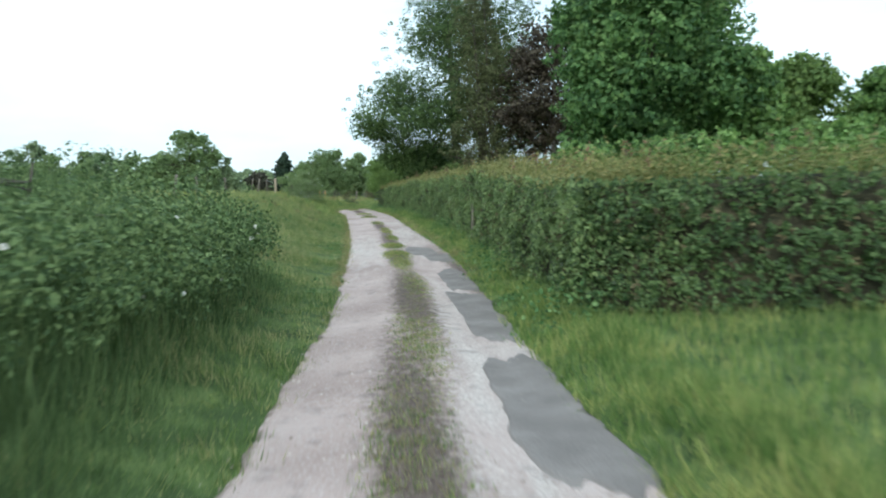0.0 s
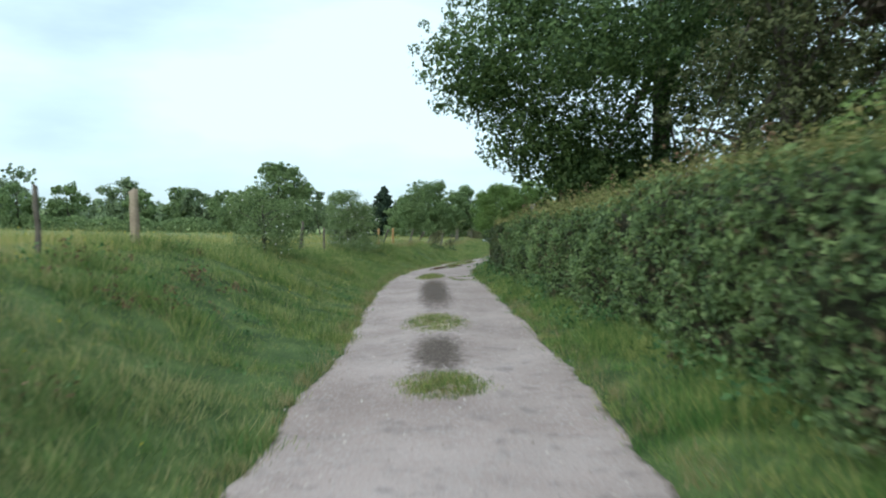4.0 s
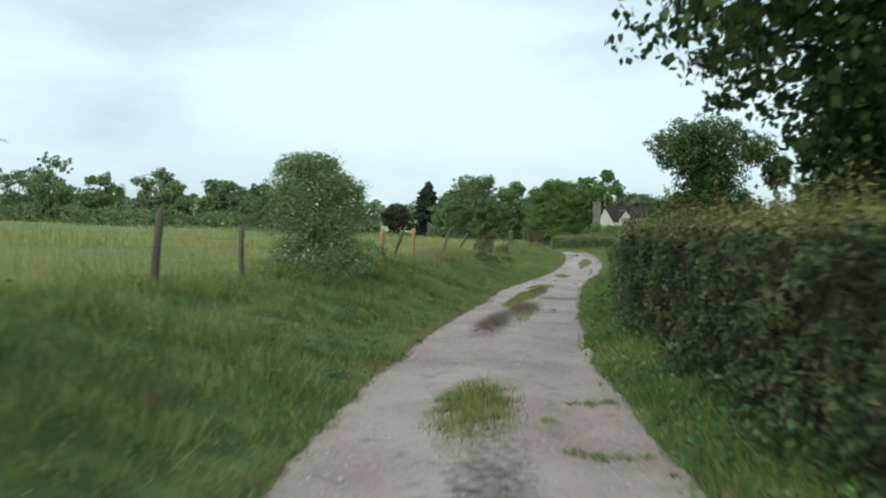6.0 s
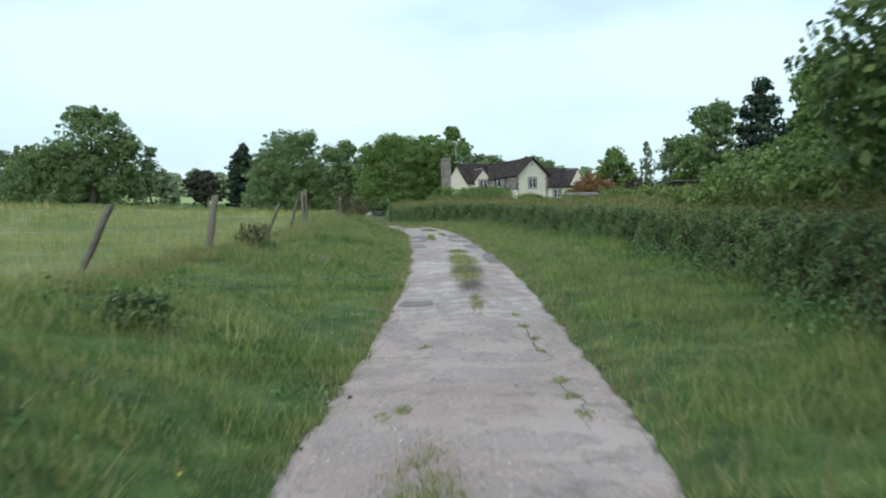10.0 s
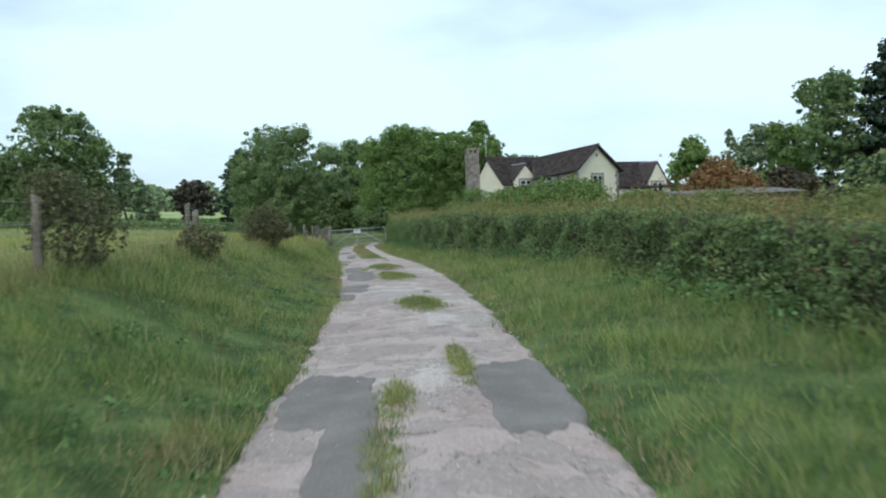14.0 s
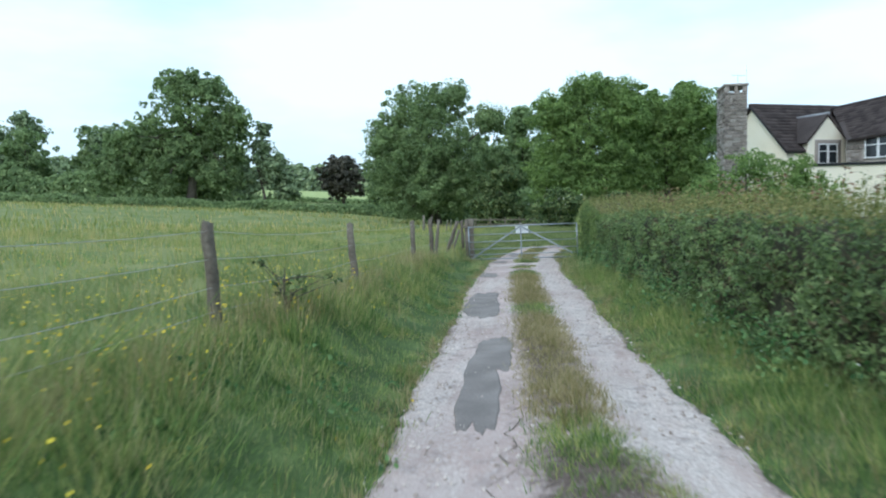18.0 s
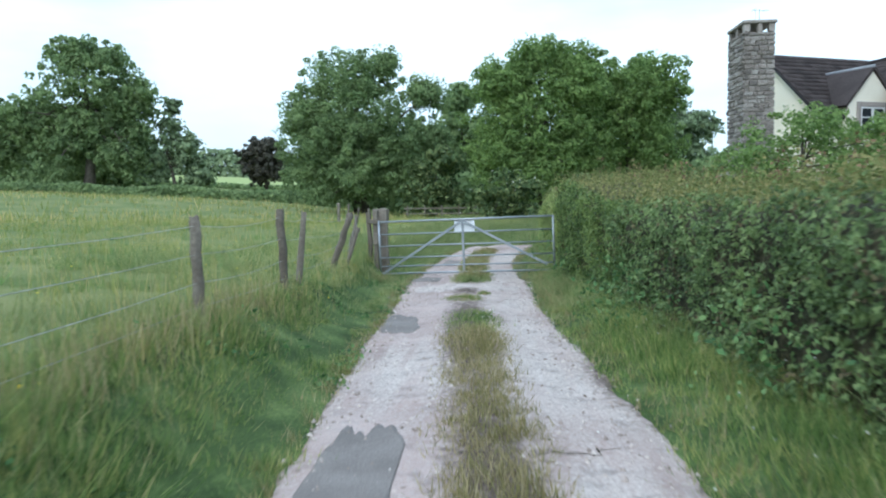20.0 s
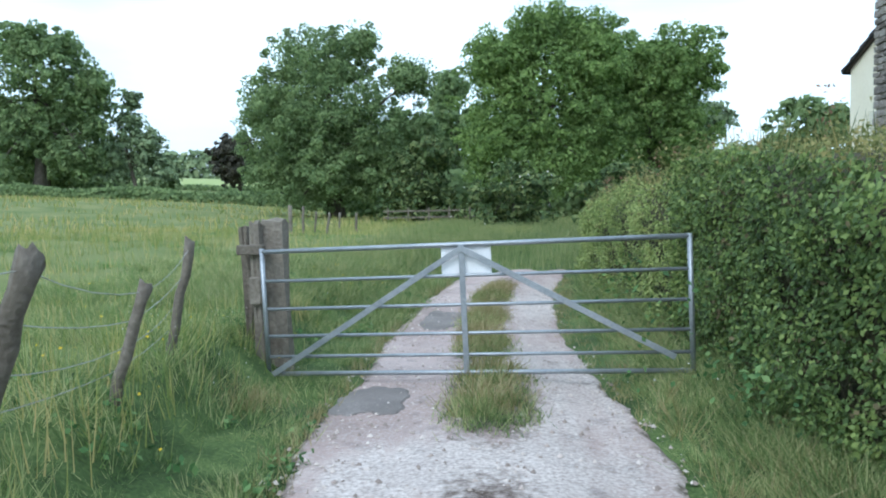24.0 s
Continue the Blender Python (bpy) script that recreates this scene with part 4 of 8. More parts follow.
tagged(put("lush_grass", raw_mesh("lush_grass", *drop_far(*sward(110000, RNG, patchy(left_of, 71, 0.3), 20, 96, lambda d, y: np.clip(1.25 * left_height(np.minimum(d, 0), y), 0.05, 0.2), 14, 0.06, 0.008)), LUSH)), "patches of lush dark green grass on the verge", "grass", kind="stuff")
tagged(put("lush_grass", raw_mesh("lush_grass", *drop_far(*sward(60000, RNG, patchy(right_of, 75, 0.3), -2, 72, lambda d, y: np.clip(1.25 * right_height(np.minimum(d, 4), y), 0.05, 0.2), 14, 0.06, 0.008)), LUSH)), "patches of lush dark green grass below the hedge", "grass", kind="stuff")
tagged(put("verge_grass", raw_mesh("verge_grass", *tussocks(26000, RNG, left_of, -7, 158, lambda d, y: 1.35 * left_height(d, y), 16, 0.05, 1.0, 0.007), BLADE)), "taller grass tussocks on the bank beside the lane", "grass", kind="stuff")
tagged(put("verge_weeds", raw_mesh("verge_weeds", *weeds(26000, RNG, left_of, 0, 150, lambda d, y: 0.1 + 0.12 * ease(-d, 2.5, 4.5), 0.032), WEED)), "low dark broad-leaved weeds among the verge grass", "weeds", kind="stuff")
tagged(put("seeding_grass", raw_mesh("seeding_grass", *tussocks(60000, RNG, lambda u, yy: -(1.4 + u * 4.4), 1, 30, lambda d, y: 1.15 * left_height(d, y), 12, 0.06, 0.8, 0.005), DRIFT)), "pale seeding grass on the bank beside the lane", "grass", kind="stuff")
tagged(put("seeding_grass", raw_mesh("seeding_grass", *tussocks(46000, RNG, lambda u, yy: 1.3 + (0.5 + 0.4 * ease(yy, 90, 100)) * u * 3.4 + 0.6 * (1 - ease(yy, 80, 95)), 72, 138, lambda d, y: 0.85 * right_height(d, y), 12, 0.06, 0.9, 0.005), DRIFT)), "pale seeding grass below the field hedge", "grass", kind="stuff")
tagged(put("seeding_grass", raw_mesh("seeding_grass", *tussocks(56000, RNG, lambda u, yy: -(1.3 + u * 4.4), 86, 139, left_height, 12, 0.06, 0.8, 0.005), DRIFT)), "pale seeding grass along the fence", "grass", kind="stuff")
# verge on the hedge side
for y0, y1, n in ((-7, 40, 60000), (40, 95, 75000), (95, 140, 65000)):
    tagged(put("verge_grass", raw_mesh("verge_grass", *sward(n, RNG, right_of, y0, y1, right_height), BLADE)), "green grass below the hedge", "grass", kind="stuff")
tagged(put("verge_weeds", raw_mesh("verge_weeds", *weeds(34000, RNG, lambda u, yy: np.interp(yy, HEDGE_Y, HEDGE_D) + 0.1 - 0.7 * u ** 1.5, -1, 150, lambda d, y: 0.34 + 0.32 * ease(y, 124, 131), 0.036, 22, 0.13), WEED)), "nettles and docks along the foot of the hedge", "weeds", kind="stuff")
# the lane dies away in rough grass past the gate
x, y = RNG.uniform(-2.5, 9.5, 52000), RNG.uniform(153.3, 186, 52000)
keep = (y > 153.9) | (np.abs(x - lane_x(y)) > 1.15)
x, y = x[keep], y[keep]
tagged(put("rough_grass", raw_mesh("rough_grass", *tri_blades(x, y, RNG.uniform(0.12, 0.45, len(x)), RNG.uniform(0.008, 0.02, len(x)), RNG, 0.5), DRIFT)), "rough seeding grass where the lane turns away", "grass", kind="stuff")
GATE_GRASS = material("soft_verge_grass", (0.280, 0.380, 0.140), (0.095, 0.160, 0.052), (0.594, 0.572, 0.281), scale=0.6, fine=3.0, bump=0, island=0.62, through_light=0.5, rough=0.7)
# soft fine grass by the gate
tagged(put("fine_grass", raw_mesh("fine_grass", *tussocks(100000, RNG, lambda u, yy: -(1.3 + 5.0 * u ** 1.3), 138.5, 153, lambda d, y: (0.075 + 0.05 * ease(-d, 1.5, 2.6)) * np.clip(1 + 0.8 * smooth_noise(lane_x(y) + d, y, 0.35, 21), 0.3, 1.9), 22, 0.05, 1.3, 0.0042), GATE_GRASS)), "soft arching grass round the gate posts", "grass", kind="stuff")
tagged(put("fine_grass", raw_mesh("fine_grass", *tussocks(46000, RNG, lambda u, yy: 1.2 + 1.2 * u, 138.5, 148, lambda d, y: 0.085 + 0.07 * ease(d, 1.3, 1.8), 20, 0.05, 1.2, 0.004), GATE_GRASS)), "soft green grass at the foot of the hedge", "grass", kind="stuff")
tagged(put("fine_grass", raw_mesh("fine_grass", *tussocks(2000, RNG, lambda u, yy: 1.2 + 0.75 * u, 138.5, 148, lambda d, y: 0.15 + 0.08 * smooth_noise(d, y, 0.4, 22), 12, 0.04, 0.9, 0.004), STRAW)), "bleached seed stems at the foot of the hedge", "grass", kind="stuff")
tagged(put("seeding_grass", raw_mesh("seeding_grass", *tussocks(30000, RNG, lambda u, yy: -(1.25 + 3.2 * u), 146, 163, lambda d, y: 0.2 + 0.08 * smooth_noise(d, y, 0.6, 23), 14, 0.06, 1.1, 0.008), DRIFT)), "pale seeding grass beyond the gate", "grass", kind="stuff")
tagged(put("seeding_grass", raw_mesh("seeding_grass", *tussocks(26000, RNG, lambda u, yy: 1.25 + 1.7 * u, 145.5, 158, lambda d, y: 0.16 + 0.3 * ease(d, 1.5, 2.6), 14, 0.06, 1.1, 0.008), DRIFT)), "tall pale grass along the bank beyond the gate", "grass", kind="stuff")
# bleached grass along the lane's edges
x, y, d = clumped(34000, RNG, lambda u, yy: np.where(u < 0.5, -(edge_left(yy) - 0.03 + 1.4 * u ** 3), edge_right(yy) - 0.03 + 0.5 * (u - 0.5)), 4, 152, 9, 0.05)
tagged(put("dry_grass", raw_mesh("dry_grass", *tri_blades(x, y, RNG.uniform(0.04, 0.16, len(x)), RNG.uniform(0.005, 0.01, len(x)), RNG, 0.9), STRAW)), "bleached dry grass along the lane's edge", "grass", kind="stuff")
# grass at the mouth of the lane, below the front hedge
x, y = RNG.uniform(1.7, 12, 26000), RNG.uniform(-8.5, 0.1, 26000)
h = 0.14 * RNG.uniform(0.4, 1.6, len(x))
tagged(put("verge_grass", raw_mesh("verge_grass", *tri_blades(x, y, h, 0.012 + 0.02 * h, RNG, 0.6), BLADE)), "mown green grass before the front hedge", "grass", kind="stuff")
# meadow, near and far
x, y, d = clumped(130000, RNG, lambda u, yy: -(np.interp(yy, FENCE_Y, FENCE_D) - 0.3 + 17 * u ** 1.4), -6, 190, 6, 0.1)
h = np.interp(y, [0, 100, 130, 190], [0.26, 0.26, 0.24, 0.22]) * RNG.uniform(0.5, 1.5, len(x)) * (1 + 0.3 * smooth_noise(x, y, 3, 4))
tagged(put("meadow_grass", raw_mesh("meadow_grass", *tri_blades(x, y, h, 0.006 + 0.012 * h + 0.0009 * np.clip(-d - 5, 0, 20), RNG, 0.4), FIELD_BLADE)), "tall seeding meadow grass behind the wire fence", "grass", kind="stuff")
x, y, d = clumped(30000, RNG, lambda u, yy: -(18 + 75 * u ** 1.3), 0, 240, 5, 0.35)
h = 0.36 * RNG.uniform(0.5, 1.4, len(x))
tagged(put("meadow_grass", raw_mesh("meadow_grass", *tri_blades(x, y, h, 0.06 + 0.08 * h, RNG, 0.5), FIELD_BLADE)), "tall seeding meadow grass far across the field", "grass", kind="stuff")
# dry grass gathered along the wire
x, y, d = clumped(15000, RNG, lambda u, yy: -(np.interp(yy, FENCE_Y, FENCE_D) + 0.5 * (u - 0.5)), 60, 137, 8, 0.12)
tagged(put("dry_grass", raw_mesh("dry_grass", *tri_blades(x, y, RNG.uniform(0.15, 0.42, len(x)), RNG.uniform(0.005, 0.01, len(x)), RNG, 0.5), STRAW)), "bleached dead grass gathered along the wire fence", "grass", kind="stuff")
# dry seed stems
x, y, d = clumped(9000, RNG, lambda u, yy: np.where(u < 0.45, -(1.5 + 8 * u), 1.3 + (u - 0.45) * 3.4), 70, 138, 4, 0.08)
tagged(put("dry_grass_stems", raw_mesh("dry_grass_stems", *tri_blades(x, y, RNG.uniform(0.14, 0.36, len(x)), RNG.uniform(0.004, 0.009, len(x)), RNG, 0.5), STRAW)), "dry straw-coloured seed stems along the verges", "grass", kind="stuff")


def centre_tuft(off, y, rx, ry_, n, h, seed, mat, label):
    rng = np.random.default_rng(seed)
    n = int(n * 1.6)
    a, r = rng.uniform(0, 6.283, n), np.sqrt(rng.random(n)) * (1 + 0.2 * rng.normal(0, 1, n))
    yy = y + np.sin(a) * r * ry_
    xx = lane_x(yy) + off + np.cos(a) * r * rx
    keep = smooth_noise(xx, yy, 0.09, seed % 17) + 0.5 * smooth_noise(xx, yy, 0.03, 3) > -0.25
    xx, yy, r = xx[keep], yy[keep], r[keep]
    n = len(xx)
    hh = 0.66 * h * rng.uniform(0.3, 1.4, n) * (1.15 - 0.6 * np.clip(r, 0, 1))
    ob = put("grass_tuft", raw_mesh("grass_tuft", *tri_blades(xx, yy, hh, 0.005 + 0.03 * hh, rng, 1.3, lane_top(xx, yy)), mat))
    tagged(ob, label, "grass tuft", kind="stuff")


TUFTS = [  # off the centre line, along the lane, half width, half length, blades, height
    (-0.1, -4.6, 0.3, 2.4, 2600, 0.09), (0.08, -0.6, 0.28, 2.4, 2200, 0.08), (0.2, 3.4, 0.24, 2.2, 1800, 0.08), (0.12, 7.4, 0.22, 1.5, 1500, 0.1), (0.1, 9.4, 0.32, 1.2, 2400, 0.11), (0.12, 12.3, 0.3, 1.0, 2000, 0.11), (0.2, 15.5, 0.2, 1.6, 1600, 0.09), (0.2, 19.5, 0.2, 2.2, 1500, 0.09), (0.1, 24.4, 0.26, 1.4, 1000, 0.09),
    (0.01, 30.1, 0.38, 0.5, 1900, 0.11), (-0.05, 34.4, 0.44, 1.0, 2000, 0.09), (-0.18, 45.5, 0.36, 1.05, 2600, 0.13), (-0.35, 56.8, 0.24, 1.6, 1400, 0.12), (0.06, 53.0, 0.16, 1.4, 500, 0.07), (-0.24, 58.7, 0.3, 1.3, 2000, 0.13), (-0.2, 60.0, 0.36, 0.65, 2200, 0.13), (-0.27, 63.4, 0.4, 0.75, 2000, 0.11), (-0.3, 72.0, 0.22, 0.9, 700, 0.09), (-0.12, 71.2, 0.2, 1.0, 900, 0.09),
    (0.11, 79.4, 0.12, 1.2, 500, 0.07), (0.05, 84.0, 0.36, 1.8, 2000, 0.1), (0.08, 87.4, 0.38, 2.2, 2400, 0.11), (0.1, 90.6, 0.3, 1.0, 900, 0.1), (-0.31, 98.1, 0.15, 1.3, 900, 0.11), (0.36, 100.7, 0.12, 0.85, 800, 0.12), (-0.21, 99.5, 0.14, 0.5, 500, 0.13), (0.24, 105.2, 0.36, 0.9, 1900, 0.12), (0.1, 110.9, 0.42, 1.1, 2400, 0.13), (0.06, 115.3, 0.45, 1.3, 2600, 0.13), (-0.03, 111.9, 0.26, 0.4, 700, 0.13), (-0.52, 114.3, 0.1, 0.4, 300, 0.08),
    (0.43, 122.1, 0.2, 0.6, 600, 0.07), (-0.97, 118.2, 0.1, 0.17, 260, 0.06), (0.42, 119.9, 0.11, 0.4, 260, 0.05), (0.25, 140.6, 0.1, 0.22, 260, 0.08), (-0.05, 139.9, 0.3, 0.36, 700, 0.1),
]
for k, (o, y, a, b, n, h) in enumerate(TUFTS):
    centre_tuft(o, y, a, b, n, h, 700 + k, BLADE, "green grass tuft between the wheel ruts")
    centre_tuft(o, y, a * 0.9, b * 1.05, n // 2, h, 1700 + k, STRAW, "dry grass among the tuft between the ruts")
for k, y in enumerate([122.8, 124.2, 125.6, 127.0, 128.5, 130.0, 131.5, 133.0, 134.5, 136.0, 137.5, 146.0, 147.5, 149.0, 150.5]):
    centre_tuft(0.08 if y < 138 else -0.15, y, 0.36 if y < 138 else 0.28, 1.0, 1500, 0.19 + 0.05 * math.sin(k * 2.3), 800 + k, STRAW if k % 5 else BLADE, "pale dry grass strip between the wheel ruts")
for k, (o, y, a, b) in enumerate([(-0.02, 142.9, 0.36, 0.5), (0.0, 143.8, 0.34, 0.7), (-0.08, 145.4, 0.3, 0.7), (-0.18, 147.2, 0.3, 0.8), (-0.2, 149.4, 0.32, 0.9)]):
    centre_tuft(o, y, a, b, 1500, 0.2, 850 + k, GATE_GRASS, "green grass clump between the wheel ruts")
    centre_tuft(o, y + 0.2, a * 0.9, b * 0.8, 420, 0.34, 870 + k, STRAW, "bleached seed stems between the wheel ruts")
for k, (o, y, a, b, n) in enumerate([(-0.38, 51.8, 0.26, 1.2, 900), (-0.05, 54.6, 0.3, 1.4, 900), (-0.02, 38.8, 0.28, 1.8, 900), (0.0, 42.0, 0.28, 1.6, 900), (-0.16, 61.6, 0.26, 0.8, 700)]):
    centre_tuft(o, y, a, b, n, 0.11 if y > 50 else 0.045, 950 + k, DOCK, "withered brown dock and litter between the wheel ruts")
for k, (o, y) in enumerate([(0.62, 78.3), (0.66, 77.4), (0.7, 76.6), (0.72, 75.9), (0.77, 74.6), (0.79, 74.0), (0.8, 73.5), (-0.52, 73.8), (-0.66, 73.7), (-0.48, 76.2), (-0.15, 67.4), (-0.84, 67.1), (-0.1, 67.5), (0.58, 54.7), (0.6, 54.3), (0.23, 54.6), (0.42, 45.1), (0.55, 44.3), (0.7, 44.25), (0.86, 44.3), (1.0, 44.35), (0.8, 45.8), (0.95, 45.85), (0.66, 45.75), (0.43, 107.0), (0.7, 65.7), (0.3, 97.1), (0.4, 97.0)]):
    centre_tuft(o, y, 0.08, 0.12, 110, 0.06, 900 + k, BLADE, "small weed in a crack of the lane")


def flowers(n, rng, dfun, y0, y1, size, hmin, hmax, mat, name, label):
    x, y, d = clumped(n, rng, dfun, y0, y1, 7, 0.45)
    z = land_z(x, y) + rng.uniform(hmin, hmax, len(x))
    v, f = leaf_arrays(np.stack([x, y, z], -1), np.repeat([[0, -0.3, 1.0]], len(x), 0), np.full(len(x), size), rng, 1.0, 0.3)
    tagged(put(name, raw_mesh(name, v, f, mat)), label, "flowers", kind="stuff")


# rank clumps and bleached heads in the meadow by the gate
meadow_of = lambda u, yy: -(np.interp(yy, FENCE_Y, FENCE_D) + 1.1 + 13 * u ** 1.3)
tagged(put("lush_grass", raw_mesh("lush_grass", *drop_far(*sward(70000, RNG, patchy(meadow_of, 81, 0.25), 108, 182, lambda d, y: np.full(len(y), 0.19), 16, 0.09, 0.009)), LUSH)), "rank dark green clumps in the meadow", "grass", kind="stuff")
tagged(put("seeding_grass", raw_mesh("seeding_grass", *drop_far(*sward(34000, RNG, patchy(meadow_of, 85, 0.2), 108, 160, lambda d, y: np.full(len(y), 0.22), 14, 0.12, 0.006)), DRIFT)), "pale seeding clumps in the meadow", "grass", kind="stuff")
# bleached and worn tufts beside the lane
for off, y0, rx_, ry_ in ((-1.75, 114.3, 0.3, 0.7), (-1.5, 111.7, 0.28, 0.6), (-2.7, 6.3, 0.5, 0.6), (-2.3, 7.6, 0.4, 0.4), (-2.5, 44.4, 0.3, 0.35), (-1.9, 143.2, 0.3, 0.4), (-1.5, 98.5, 0.3, 0.8)):
    o = RNG.normal(0, 0.5, (420, 2))
    wy = y0 + o[:, 1] * ry_
    wx = lane_x(wy) + off + o[:, 0] * rx_
    tagged(put("dry_grass", raw_mesh("dry_grass", *tri_blades(wx, wy, RNG.uniform(0.05, 0.2, 420), RNG.uniform(0.006, 0.012, 420), RNG, 1.0), STRAW)), "bleached worn tuft on the verge", "grass", kind="stuff")


flowers(2200, RNG, lambda u, yy: -(1.7 + 5.5 * u), 20, 150, 0.02, 0.12, 0.3, BUTTERCUP, "buttercups", "yellow buttercups dotted in the verge grass")
flowers(2600, RNG, lambda u, yy: -(2.6 + 6 * u * u), 112, 130, 0.02, 0.2, 0.42, BUTTERCUP, "buttercups", "yellow buttercups among the tall meadow grass")
flowers(500, RNG, lambda u, yy: 1.5 + 2.2 * u, 78, 150, 0.015, 0.15, 0.35, PETAL, "clover_flowers", "small white clover heads in the verge")

flowers(110, RNG, lambda u, yy: -(1.7 + 1.3 * u), 143, 147, 0.013, 0.12, 0.34, PETAL, "chickweed_flowers", "tiny white flowers in the grass by the gate post")
tagged(put("withered_docks", raw_mesh("withered_docks", *weeds(5200, RNG, lambda u, yy: -(2.4 + 4.0 * u), 21, 37, lambda d, y: 0.15 + 0 * d, 0.03), DOCK)), "withered brown docks and bare tufts on the verge", "weeds", kind="stuff")
tagged(put("withered_docks", raw_mesh("withered_docks", *weeds(1400, RNG, lambda u, yy: -(1.3 + 3.2 * u), 98, 114, lambda d, y: 0.2 + 0 * d, 0.02), DOCK)), "reddish withered docks on the verge", "weeds", kind="stuff")

# ---- hedges ----
GATE_LEAF = material("bramble_and_hazel_leaves", (0.158, 0.239, 0.074), (0.070, 0.109, 0.035), (0.304, 0.387, 0.119), scale=0.8, fine=3.0, bump=0, island=0.55, through_light=0.35, rough=0.5)
def hedge_core(xf, yf, width, h, seed, inset=0.16):
    """The solid core inside a hedge, coloured dark for the shade among its twigs: a rounded wall along points (face
    line) of given width and height.
    """
    rng = np.random.default_rng(seed)
    pts = np.stack([xf, yf], -1)
    tan = np.gradient(pts, axis=0)
    tan /= np.linalg.norm(tan, axis=1)[:, None]
    nor = np.stack([tan[:, 1], -tan[:, 0]], -1)  # away from the lane
    prof = [(0.0, 0.0), (0.0, 0.35), (0.02, 0.75), (0.1, 0.93), (0.3, 1.0), (0.7, 1.0), (0.92, 0.92), (1.0, 0.6), (1.0, 0.0)]
    rows = []
    for k, (a, b) in enumerate(prof):
        o = inset + a * (width - 2 * inset)
        q = pts + nor * o
        n = 0.06 * smooth_noise(q[:, 0] + k, q[:, 1], 0.5, seed + k)
        q = q + nor * n[:, None]
        z = land_z(q[:, 0], q[:, 1]) * (1 - b) + land_z(pts[:, 0], pts[:, 1]) * b - 0.05 * (1 - b) + b * (h - 0.03) + 0.05 * smooth_noise(q[:, 0], q[:, 1] + k, 0.6, seed) * (b > 0.5)
        rows.append(np.concatenate([q, z[:, None]], 1))
    v = np.stack(rows, 1)
    n, k = v.shape[:2]
    ii, jj = np.meshgrid(np.arange(n - 1), np.arange(k - 1), indexing="ij")
    f = np.stack([ii * k + jj, (ii + 1) * k + jj, (ii + 1) * k + jj + 1, ii * k + jj + 1], -1).reshape(-1, 4)
    ends = [[0, 1, 2, 8], [2, 3, 7, 8], [3, 4, 6, 7], [4, 5, 6, 6]]
    e = [[a for a in q] for q in ends[:3]] + [[(n - 1) * k + a for a in q[::-1]] for q in ends[:3]]
    return v.reshape(-1, 3), np.vstack([f, np.array(e)]), pts, nor


HEDGE_BROWN = material("browned_hedge_leaves", (0.17, 0.145, 0.075), (0.085, 0.07, 0.038), (0.26, 0.215, 0.115), scale=1.5, fine=6.0, bump=0, island=0.5, through_light=0.3, rough=0.8)


